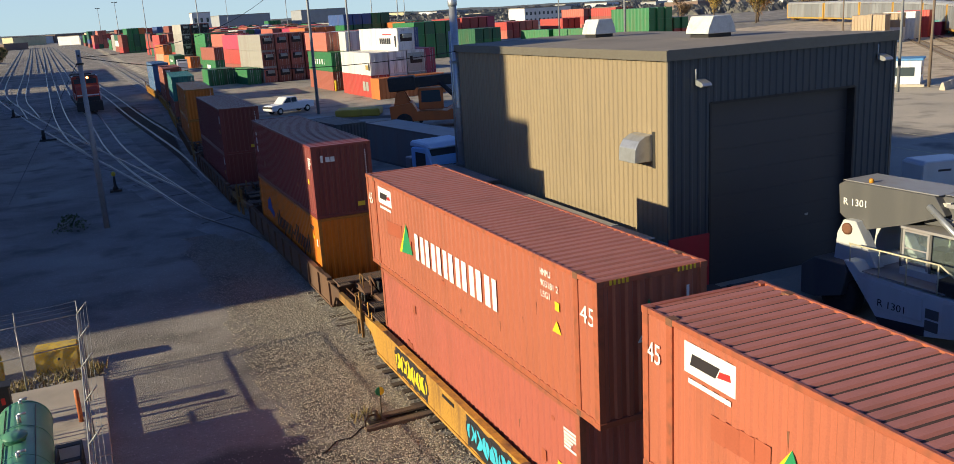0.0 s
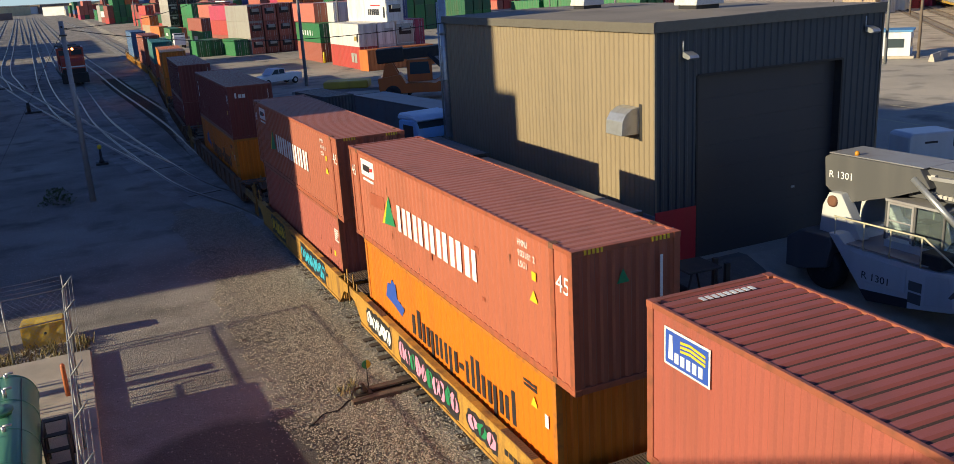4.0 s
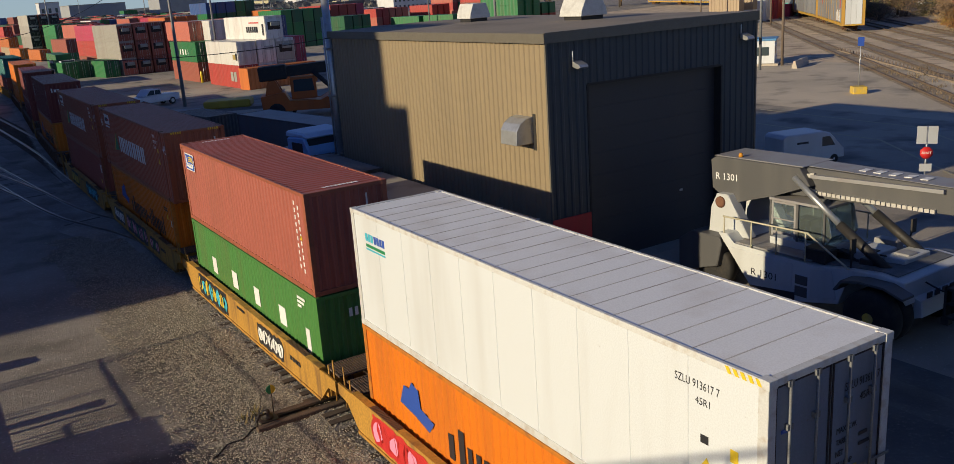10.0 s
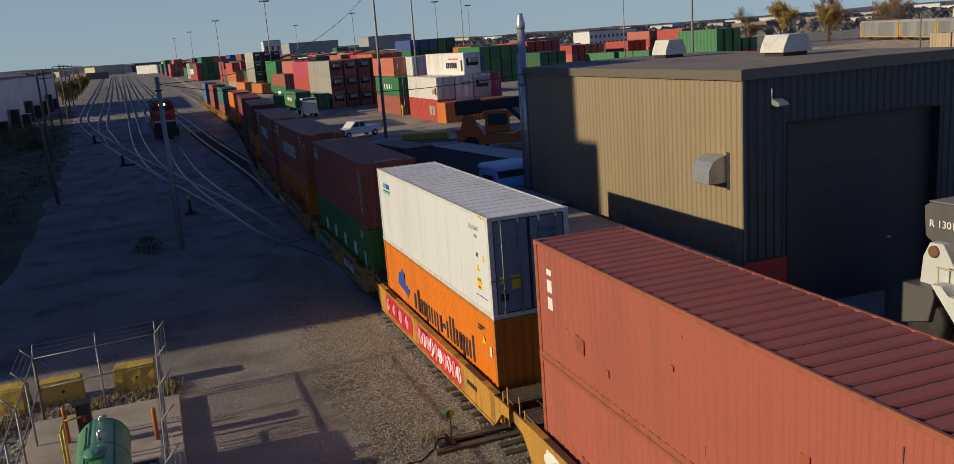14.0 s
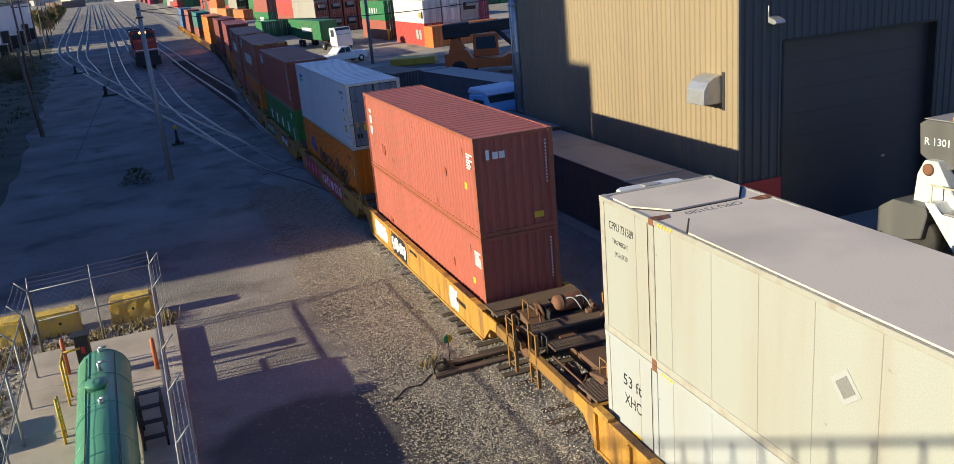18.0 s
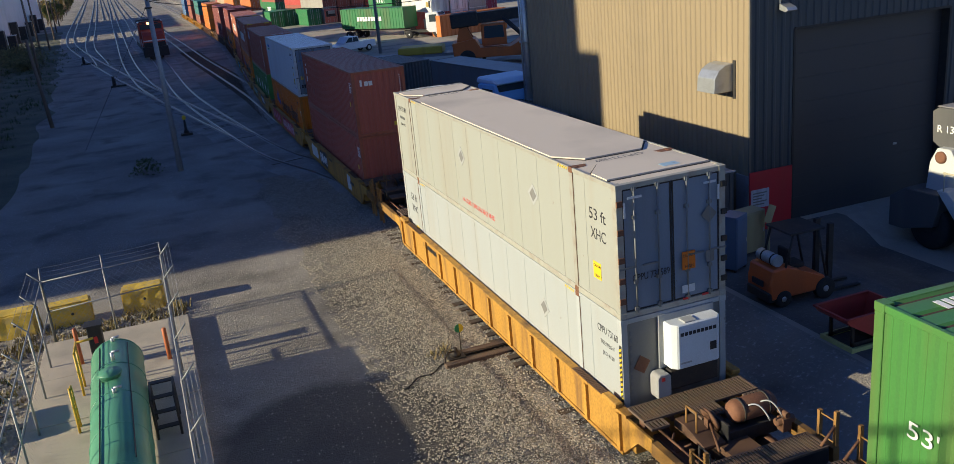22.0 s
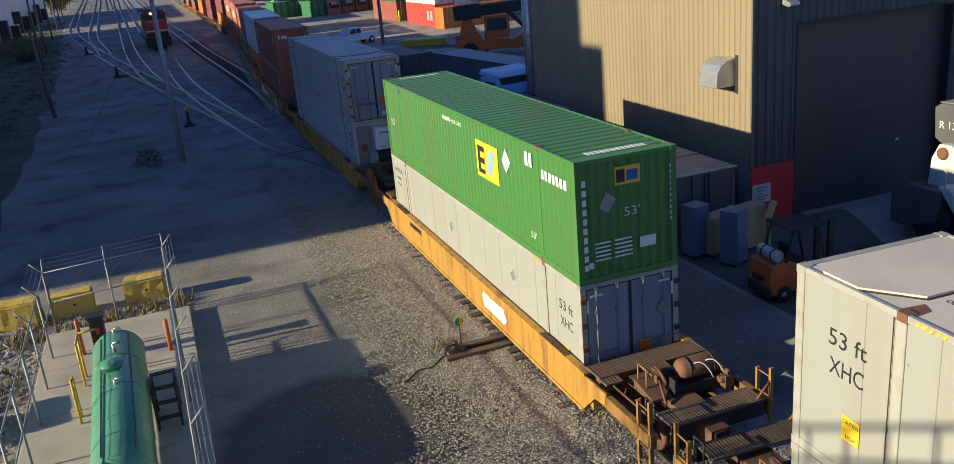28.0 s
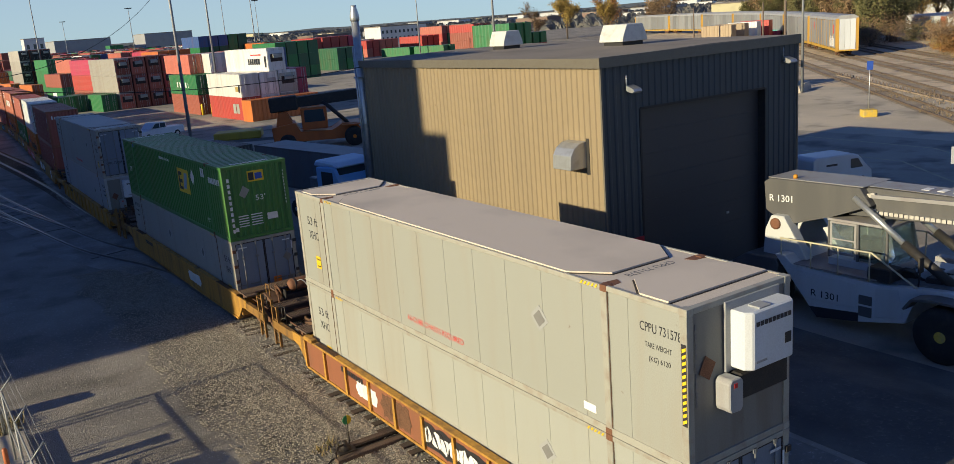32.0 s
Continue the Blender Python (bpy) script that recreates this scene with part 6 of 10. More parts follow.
def concrete_block(x0, x1, y0, y1, h, turn=0, lab="yellow-painted concrete barrier block with chipped edges"):
    c = thing("concrete_block", lab, "barrier", "yellow blocks", m=pose((x0 + x1) / 2, (y0 + y1) / 2, 0, 0, 0, turn))
    w, d = (x1 - x0) / 2, (y1 - y0) / 2
    bm = B()
    box(bm, -w, w, -d, d, -0.05, h)
    bmesh.ops.bevel(bm, geom=bm.edges[:], offset=0.06, segments=2, affect="EDGES")
    bmesh.ops.subdivide_edges(bm, edges=[e for e in bm.edges if e.calc_length() > 0.3], cuts=5, use_grid_fill=True)
    for v in bm.verts:
        v.co += Vector((noise.noise(v.co * 3 + Vector((x0, 0, 0))), noise.noise(v.co * 3 + Vector((9, x0, 0))), noise.noise(v.co * 3 + Vector((0, 4, x0))))) * 0.03
    part("block", bm, YBLOCK, c)
    bm = B()
    lathe(bm, [(0.05, 0), (0.05, 0.01), (0.02, 0.012)], 10, Matrix.Translation((0.05, -d - 0.01, h * 0.55)) @ Matrix.Rotation(radians(90), 4, "X"))
    part("lifting_hole", bm, DARK, c)


concrete_block(-11.75, -10.4, 31.0, 31.75, 0.85, -3)
concrete_block(-14.1, -12.75, 31.0, 31.7, 0.8, 4)
concrete_block(-15.8, -14.45, 30.9, 31.7, 0.85, -6)
concrete_block(-16.2, -15.1, 22.6, 24.3, 0.85, 5)
concrete_block(-16.1, -15.0, 18.4, 20.4, 0.85, -4)


def rubble(name, label, n, area, size, m, seed, z=0.0, cat="rubble", height=None):
    """Loose stones as one joined mesh; area: a function of two random numbers."""
    r = random.Random(seed)
    vs, fs = [], []
    base = [(-1, 0, -.6), (0, -1, -.6), (1, 0, -.6), (0, 1, -.6), (-.6, -.6, .5), (.6, -.6, .5), (.6, .6, .5), (-.6, .6, .5)]
    faces = [(4, 5, 6, 7), (0, 1, 4), (1, 5, 4), (1, 2, 5), (2, 6, 5), (2, 3, 6), (3, 7, 6), (3, 0, 7), (0, 4, 7)]
    for i in range(n):
        x, y = area(r.random(), r.random())
        s = size * r.uniform(0.5, 1.5)
        a = r.uniform(0, 6.28)
        ca, sa = math.cos(a), math.sin(a)
        zz = (height(x, y) if height else z) + s * 0.15
        k = len(vs)
        sx, sy, sz = s * r.uniform(.7, 1.2), s * r.uniform(.6, 1.0), s * r.uniform(.5, .9)
        for p in base:
            px, py = p[0] * sx * r.uniform(.8, 1.15), p[1] * sy * r.uniform(.8, 1.15)
            vs.append((x + px * ca - py * sa, y + px * sa + py * ca, zz + p[2] * sz * r.uniform(.8, 1.1)))
        fs.extend(tuple(q + k for q in f) for f in faces)
    me = bpy.data.meshes.new(name)
    me.from_pydata(vs, [], fs)
    me.materials.append(m)
    return tagged(new(name, me), label, cat, kind="stuff")


def island_mat(name, lo, hi, rough=0.9):
    m = bpy.data.materials.new(name)
    m.use_nodes = True
    N, L = m.node_tree.nodes, m.node_tree.links
    g = N.new("ShaderNodeNewGeometry")
    ra = N.new("ShaderNodeValToRGB")
    ra.color_ramp.elements[0].color, ra.color_ramp.elements[1].color = (*lo, 1), (*hi, 1)
    L.new(g.outputs["Random Per Island"], ra.inputs[0])
    L.new(ra.outputs[0], N["Principled BSDF"].inputs["Base Color"])
    N["Principled BSDF"].inputs["Roughness"].default_value = rough
    return m


STONE = island_mat("loose_stone", (0.16, 0.14, 0.112), (0.53, 0.475, 0.385))
LEAVES_DRY = island_mat("dry_weeds", (0.1, 0.09, 0.03), (0.3, 0.22, 0.1))
rubble("loose_ballast", "loose grey ballast stones beside the rails", 104000, lambda a, b: (-1.25 - (3.15 + 0.8 * noise.noise(Vector((b * 16, 0, 0)))) * a ** 1.1 * (1 + 0.3 * a ** 10) + 0.25 * noise.noise(Vector((a * 9, b * 90, 2))) + line_x(8 + 40 * b), 8 + 40 * b), 0.0208, STONE, 3, 0.03)
rubble("ballast_shoulder", "grey ballast stones in the track bed", 24000, lambda a, b: (-1.95 + 3.5 * a + line_x(6 + 36 * b), 6 + 36 * b), 0.025, STONE, 5, 0.06)
rubble("pale_pebbles", "pale pebbles strewn over the dirt by the rails", 3200, lambda a, b: (-3.2 - 5.0 * a ** 2.2, 12 + 26 * b), 0.021, STONE, 17, 0.0, height=ground_z)
rubble("scattered_gravel", "scattered gravel on the dirt", 3000, lambda a, b: (-9.2 + 7 * a, 12 + 24 * b), 0.016, STONE, 7, 0.0)
rubble("broken_rock", "broken rock and rubble beside the fence", 1600, lambda a, b: (-14.3 - 4.5 * a, 15 + 16.5 * b), 0.09, STONE, 9, 0.0)
rubble("edge_rock", "rubble at the pad's edge", 500, lambda a, b: (-9.7 - 4.2 * a, 29.3 + 1.7 * b), 0.07, STONE, 11, 0.0)


def tuft_field(name, label, spots, m, seed, blades=26, h=0.35, spread=0.35):
    r = random.Random(seed)
    vs, fs = [], []
    for x, y, k in spots:
        for i in range(int(blades * k)):
            a, d = r.uniform(0, 6.28), r.uniform(0, spread * k)
            px, py = x + d * math.cos(a), y + d * math.sin(a)
            hh, w = h * k * r.uniform(.5, 1.2), 0.012 + 0.02 * r.random()
            lx, ly = r.uniform(-.5, .5) * hh, r.uniform(-.5, .5) * hh
            b = r.uniform(0, 3.14)
            n = len(vs)
            z = ground_z(px, py)
            vs.extend([(px - w * math.cos(b), py - w * math.sin(b), z), (px + w * math.cos(b), py + w * math.sin(b), z), (px + lx, py + ly, z + hh)])
            fs.append((n, n + 1, n + 2))
    me = bpy.data.meshes.new(name)
    me.from_pydata(vs, [], fs)
    me.materials.append(m)
    return tagged(new(name, me), label, "weeds", kind="stuff")


_r = random.Random(21)
tuft_field("dry_weeds", "dry straw-coloured weeds by the fence and blocks", [(_r.uniform(-15.5, -9.9), _r.uniform(29.3, 31.0), _r.uniform(.4, 1.1)) for i in range(60)]
           + [(_r.uniform(-18, -14.4), _r.uniform(15, 30), _r.uniform(.4, 1)) for i in range(50)]
           + [(_r.gauss(-3.1, .25), _r.gauss(22.3, .5), _r.uniform(.4, .8)) for i in range(7)], LEAVES_DRY, 4)
MOSS = island_mat("green_weeds", (0.025, 0.05, 0.012), (0.09, 0.12, 0.03))
tuft_field("green_weeds", "low green weeds on the rough verge", [(_r.uniform(-30, -19.5), _r.uniform(50, 180), _r.uniform(.4, 1.0)) for i in range(300)]
           + [(_r.uniform(-17.5, -15.2), _r.uniform(24.5, 27), _r.uniform(.5, 1)) for i in range(26)], MOSS, 6, 22, 0.5, 0.7)


# ---- switch machine and wayside things ----
def build_switch():
    s = thing("switch_stand", "rusty low switch stand on long ties beside the track", "switch stand")
    old = mat("old_tie", (0.13, 0.09, 0.065), 0.9, var=0.3, scale=5)
    iron = mat("greasy_iron", (0.045, 0.036, 0.03), 0.55, 0.4, var=0.3)
    bm = B()
    box(bm, -3.4, -0.9, 21.24, 21.46, -0.03, 0.15)
    part("long_tie", bm, old, s, "", 0.02)
    bm = B()
    box(bm, -3.1, -0.9, 21.8, 22.02, -0.03, 0.13)
    part("long_tie", bm, old, s, "", 0.02)
    bm = B()
    box(bm, -2.95, -0.95, 21.52, 21.6, 0.02, 0.1)
    box(bm, -2.95, -0.95, 21.7, 21.74, 0.04, 0.12)
    part("throw_rod", bm, iron, s)
    bm = B()
    box(bm, -3.25, -2.75, 21.42, 21.84, 0.13, 0.19)
    lathe(bm, [(0.17, 0.19), (0.15, 0.27), (0.09, 0.32), (0.07, 0.42), (0.0, 0.43)], 12, pose(-3.0, 21.63, 0))
    part("stand_body", bm, iron, s, "", 0.008)
    bm = B()
    wire(bm, [Vector((-3.0, 21.6, 0.34)), Vector((-3.25, 21.5, 0.38)), Vector((-3.38, 21.36, 0.3)), Vector((-3.42, 21.28, 0.2))], 0.028, 8)
    part("throw_lever", bm, iron, s)
    bm = B()
    tube(bm, (-2.72, 21.95, 0.1), (-2.72, 21.95, 0.72), 0.018, 6)
    part("target_post", bm, iron, s)
    for sgn, mm in ((-1, GREEN), (1, YELLOW)):
        bm = B()
        prism(bm, [(-2.72 + sgn * 0.13 * math.sin(math.pi * k / 8), 0.82 + 0.13 * math.cos(math.pi * k / 8)) for k in range(9)], 21.94, 21.96, "y")
        part("target", bm, mm, s, "green and yellow round target plate")
    # black hose
    bm = B()
    wire(bm, [Vector((-3.2 - 0.12 * i, 21.6 - 0.06 * i + 0.1 * math.sin(i * .9), 0.04)) for i in range(14)], 0.025, 6)
    part("cable", bm, DARK, s)
    d = thing("dwarf_signal", "black dwarf switch stand with a yellow target", "signal")
    bm = B()
    box(bm, -8.1, -7.3, 65.8, 66.5, 0, 0.15)
    lathe(bm, [(0.2, 0.15), (0.17, 0.3), (0.1, 0.4), (0.08, 0.9), (0.05, 1.1)], 10, pose(-7.7, 66.1, 0))
    part("stand", bm, DARK, d)
    bm = B()
    lathe(bm, [(0.06, 1.1), (0.14, 1.16), (0.14, 1.34), (0.06, 1.42), (0.0, 1.43)], 12, pose(-7.7, 66.1, 0))
    part("target", bm, YELLOW, d)
    for x, y in ((-17.2, 138.7), (-12.6, 104.0)):
        q = thing("switch_stand", "dark switch stand beside the ladder track", "switch stand", "far switch stands")
        bm = B()
        box(bm, x - 0.9, x + 0.7, y - 0.2, y + 0.2, 0, 0.2)
        lathe(bm, [(0.2, 0.2), (0.15, 1.2)], 8, pose(x - 0.5, y, 0))
        part("stand_body", bm, DARK, q)


build_switch()
GREYPOLE = mat("grey_pole", (0.3, 0.31, 0.32), 0.6, 0.3)


def build_pole():
    p = thing("utility_pole", "weathered grey utility pole with a guy wire", "pole")
    bm = B()
    tube(bm, (-8.75, 53.9, -0.2), (-8.75, 53.9, 10.1), 0.17, 14, 0.12)
    part("shaft", bm, GREYPOLE, p)
    bm = B()
    box(bm, -8.95, -8.55, 53.7, 54.1, 9.3, 9.38)
    box(bm, -8.8, -8.7, 53.5, 54.3, 9.75, 9.85)
    part("bracket", bm, DARK, p)
    bm = B()
    tube(bm, (-8.75, 53.9, 9.6), (-14.5, 66.0, 0.0), 0.012, 5)
    part("guy_wire", bm, DARK, p)
    for k, (e, sag) in enumerate((((15.0, 98.0, 17.0), 2.2), ((9.0, 42.0, 9.0), 0.8))):
        w = thing("overhead_cable", "thin black sagging overhead cable", "cable", "overhead cables")
        bm = B()
        a, b_ = Vector((-8.75, 53.9, 9.7)), Vector(e)
        wire(bm, [a.lerp(b_, i / 24) - Vector((0, 0, sag * 4 * i / 24 * (1 - i / 24))) for i in range(25)], 0.02)
        part("cable", bm, DARK, w)
    b2 = thing("dry_bush", "small dark scrubby bush at the pole's foot", "bush")
    bush_mesh(b2, -10.6, 54.6, 1.1, 0.9, 3)


def bush_mesh(parent, x, y, rad, h, seed, m=None, name="foliage"):
    r = random.Random(seed)
    vs, fs = [], []
    for i in range(420):
        a, d, z = r.uniform(0, 6.28), rad * math.sqrt(r.random()), r.random()
        d *= 1 - 0.6 * z
        p = Vector((x + d * math.cos(a), y + d * math.sin(a), ground_z(x, y) + z * h))
        s = r.uniform(.05, .12)
        q = [p + Vector((r.uniform(-s, s), r.uniform(-s, s), r.uniform(-s, s))) for k in range(3)]
        n = len(vs)
        vs.extend(q)
        fs.append((n, n + 1, n + 2))
    me = bpy.data.meshes.new(name)
    me.from_pydata([tuple(v) for v in vs], [], fs)
    me.materials.append(m or MOSS)
    ob = new(name, me)
    ob.parent = parent
    return ob


build_pole()


# ---- locomotive ----
LOCO_RED = paint("loco_red", (0.42, 0.05, 0.025), rough=0.45)


def build_loco():
    t = thing("locomotive", "red and black diesel locomotive with its headlight on", "locomotive", m=pose(side_a(141.5), 141.5, 0.17, 0, 0, -math.degrees(math.atan2(side_a(152) - side_a(133), 19))) @ Matrix.Diagonal((1.12, 1.0, 1.1, 1)))
    def p(name, m, *b, bevel=0.03):
        bm = B()
        for q in b:
            box(bm, *q)
        return part(name, bm, m, t, "", bevel)
    p("underframe", DARK, (-1.5, 1.5, -9, 9, 1.0, 1.5))
    p("long_hood", LOCO_RED, (-0.95, 0.95, -3.5, 8.6, 1.5, 4.2))
    p("cab", LOCO_RED, (-1.5, 1.5, -6.4, -3.6, 1.5, 4.5), bevel=0.1)
    bm = B()
    prism(bm, [(-8.8, 1.5), (-8.8, 2.9), (-8.3, 3.3), (-6.42, 3.5), (-6.42, 1.5)], -1.25, 1.25, "x")
    part("short_hood", bm, LOCO_RED, t, "", 0.06)
    p("roof", DARK, (-1.3, 1.3, -6.3, -3.7, 4.5, 4.62))
    p("windscreen", GLASS, (-1.3, -0.1, -6.43, -6.4, 3.6, 4.2), (0.1, 1.3, -6.43, -6.4, 3.6, 4.2), bevel=0)
    p("white_stripe", WHITE, (-1.26, 1.26, -8.83, -8.805, 2.2, 2.35), bevel=0)
    p("nose_band", DARK, (-1.27, 1.27, -8.84, -8.806, 1.5, 2.05), bevel=0)
    p("roof_edge", WHITE, (-1.5, -1.3, -6.3, -3.7, 4.47, 4.56), (1.3, 1.5, -6.3, -3.7, 4.47, 4.56), bevel=0)
    p("hood_stripe", INK, (-0.97, -0.951, -3.5, 8.6, 1.6, 2.6), (0.951, 0.97, -3.5, 8.6, 1.6, 2.6), bevel=0)
    p("number_board", INK, (-0.95, -0.5, -6.45, -6.41, 4.24, 4.42), (0.5, 0.95, -6.45, -6.41, 4.24, 4.42), bevel=0)
    p("dynamic_brake", DARK, (-1.3, 1.3, 3.0, 6.0, 4.0, 4.5))
    p("pilot", DARK, (-1.5, 1.5, -9.3, -9.0, 0.3, 1.5))
    bm = B()
    for sx in (-1.45, 1.45):
        for y in range(-9, 10, 2):
            tube(bm, (sx, y, 1.5), (sx, y, 2.5), 0.02, 5)
        tube(bm, (sx, -9, 2.5), (sx, 9, 2.5), 0.02, 5)
    part("handrail", bm, WHITE, t)
    for yb in (-6, 6):
        bm = B()
        for d in (-1.9, 0, 1.9):
            for sx in (-0.75, 0.75):
                tube(bm, (sx - 0.07, yb + d, 0.5), (sx + 0.07, yb + d, 0.5), 0.5, 16)
        box(bm, -1.1, 1.1, yb - 2.6, yb + 2.6, 0.45, 0.95)
        part("bogie", bm, DARK, t)
    lm = bpy.data.materials.new("headlight_glow")
    lm.use_nodes = True
    bs = lm.node_tree.nodes["Principled BSDF"]
    bs.inputs["Emission Color"].default_value = (1, 0.42, 0.12, 1)
    bs.inputs["Emission Strength"].default_value = 5
    for sx in (-0.28, 0.28):
        bm = B()
        lathe(bm, [(0.16, 0), (0.16, 0.03), (0.1, 0.05)], 12, Matrix.Translation((sx, -6.42, 4.32)) @ Matrix.Rotation(radians(90), 4, "X"))
        part("headlight", bm, lm, t, "glowing amber headlight")


build_loco()


# ---- reach stacker ----
ST_WHITE = paint("stacker_white", (0.56, 0.58, 0.57), rough=0.4, dirty=0.3, dirt=(0.3, 0.27, 0.22))
ST_GREY = paint("stacker_grey", (0.1, 0.1, 0.1), rough=0.45, dirty=0.3, dirt=(0.2, 0.19, 0.17))
ST_LIGHT = paint("stacker_light_grey", (0.3, 0.3, 0.3), rough=0.5)


def wheel_on(t, x, y, r, w, hub=YELLOW, name="wheel"):
    bm = B()
    m = Matrix.Translation((x - w / 2, y, r)) @ Matrix.Rotation(radians(90), 4, "Y")
    lathe(bm, [(r * 0.5, 0.0), (r * 0.92, 0.0), (r, w * 0.18), (r, w * 0.82), (r * 0.92, w), (r * 0.5, w)], 28, m)
    wh = part(name, bm, BLACK, t, "large black rubber tyre")
    bm = B()
    for s in (0.04 * w, 0.96 * w):
        m = Matrix.Translation((x - w / 2 + s, y, r)) @ Matrix.Rotation(radians(90), 4, "Y")
        lathe(bm, [(r * 0.52, -0.02), (r * 0.46, 0.0), (r * 0.2, 0.012), (r * 0.2, 0.03)], 24, m)
    part("rim", bm, hub, wh)
    return wh


def build_stacker():
    t = thing("reach_stacker", "white and dark grey container reach stacker with raised boom", "reach stacker", m=pose(15.0, 17.7, 0.0, 0, 0, 181))
    def p(name, m, pts, a, b, label="", bevel=0.03):
        bm = B()
        prism(bm, pts, a, b, "x")
        return part(name, bm, m, t, label, bevel)
    # chassis and side panels
    p("chassis", ST_WHITE, [(-1.35, 0.3), (-3.0, 2.2), (-2.6, 2.22), (-2.3, 1.92), (0.9, 1.85), (1.9, 1.98), (3.0, 2.08), (3.85, 2.0), (3.9, 1.3), (3.5, 1.9), (2.7, 1.95), (2.0, 1.6), (1.75, 0.8), (0.2, 0.5)], -1.7, 1.7, "white side panels")
    p("lower_skirt", INK, [(-1.3, 0.29), (-1.62, 0.62), (0.2, 0.8), (0.2, 0.5)], 1.701, 1.715, "dark blue band low on the side")
    p("lower_skirt", INK, [(-1.3, 0.29), (-1.62, 0.62), (0.2, 0.8), (0.2, 0.5)], -1.715, -1.701, "dark blue band low on the side")
    p("counterweight", ST_GREY, [(-4.9, 0.55), (-4.9, 1.6), (-4.3, 2.0), (-3.0, 2.0), (-2.9, 1.75), (-3.1, 0.9), (-4.3, 0.55)], -1.62, 1.62, "dark counterweight with white stripes")
    for k in range(5):
        bm = B()
        prism(bm, [(0.95 + 0.12 * k, 1.15), (1.02 + 0.12 * k, 1.15), (0.97 + 0.12 * k, 1.5), (0.9 + 0.12 * k, 1.5)], -4.91, -4.9, "y")
        part("hazard_stripe", bm, WHITE, t)
    bm = B()
    prism(bm, [(-1.75, 0.9), (-2.45, 1.8), (0.1, 1.75), (0.1, 0.95)], 1.702, 1.73, "x")
    part("engine_cover", bm, ST_WHITE, t, "", 0.02)
    bm = B()
    prism(bm, [(0.75, 0.78), (0.75, 1.7), (1.5, 1.85), (1.7, 0.95)], 1.702, 1.725, "x")
    part("side_door", bm, ST_WHITE, t, "", 0.02)
    for q in ((0.2, 0.65, 0.72, 1.05), (0.2, 0.65, 1.12, 1.42)):
        bm = B()
        box(bm, 1.702, 1.72, q[0], q[1], q[2], q[3])
        part("louvre", bm, ST_GREY, t)
    letters("R 1301", 0.34, INK, t, Matrix(((0, 0, 1, 1.733), (1, 0, 0, -1.55), (0, 1, 0, 1.02), (0, 0, 0, 1))), "number", width=1.0)
    # rear tower
    for sx in (-1, 1):
        a, b = sorted((sx * 0.75, sx * 1.15))
        p("tower_plate", ST_WHITE, [(-3.9, 1.9), (-3.8, 2.9), (-3.55, 3.4), (-3.05, 3.42), (-2.75, 3.0), (-2.1, 2.0)], a, b, "white pivot tower plate")
    bm = B()
    lathe(bm, [(0.2, 0), (0.2, 0.06), (0.12, 0.08)], 16, Matrix.Translation((1.15, -3.35, 3.12)) @ Matrix.Rotation(radians(90), 4, "Y"))
    part("pivot_pin", bm, CAST_RUST, t)
    boom_m = pose(0, -3.5, 3.42, 2.0) @ Matrix.Diagonal((1, 0.98, 0.95, 1))
    # boom: deep rear head, long box, inner stage
    boom = thing("boom", "", "")
    boom.parent = t
    boom.matrix_basis = boom_m
    def bp(name, m, pts, a, b, label="", bevel=0.02):
        bm = B()
        prism(bm, pts, a, b, "x")
        return part(name, bm, m, boom, label, bevel)
    bp("boom_head", ST_GREY, [(-0.5, 0.1), (-0.55, 1.15), (-0.3, 1.3), (3.2, 1.2), (3.6, 0.6), (2.2, 0.1), (0.6, -0.35), (0.1, -0.3)], -0.85, 0.85, "dark boom root housing")
    bp("boom_top", ST_LIGHT, [(-0.45, 1.305), (-0.4, 1.34), (3.3, 1.24), (3.3, 1.2)], -0.8, 0.8)
    bp("outer_boom", ST_GREY, [(2.6, 0.15), (2.6, 1.2), (8.3, 1.0), (8.4, 0.2)], -0.55, 0.55)
    bp("boom_deck", ST_LIGHT, [(3.3, 1.205), (3.3, 1.225), (8.3, 1.025), (8.3, 1.005)], -0.52, 0.52, "pale dusty boom top with faded word blocks")
    bp("inner_boom", ST_GREY, [(8.3, 0.25), (8.3, 0.9), (9.7, 0.85), (9.9, 0.4), (9.6, 0.0)], -0.42, 0.42)
    bp("boom_nose", BLACK, [(8.9, 0.95), (9.5, 1.08), (9.95, 0.85), (10.15, 0.35), (9.95, 0.2), (9.75, 0.55), (9.3, 0.6), (9.1, 0.1)], -0.5, 0.5, "black curved boom nose")
    letters("R 1301", 0.36, WHITE, boom, Matrix(((0, 0, 1, 0.856), (1, 0, 0, -0.35), (0, 1, 0, 0.45), (0, 0, 0, 1))), "number", width=0.95)
    for k in range(5):
        bm = B()
        box(bm, -0.18, 0.2, 4.9 + 0.5 * k, 5.15 + 0.5 * k, 1.155 - 0.0175 * k, 1.175 - 0.0175 * k)
        part("word_block", bm, WHITE, boom)
    # cable chain on the side
    bm = B()
    for k in range(24):
        a = 3.6 + k * 0.17
        box(bm, 0.58, 0.68, a, a + 0.14, 0.3 - 0.004 * k, 0.42 - 0.004 * k)
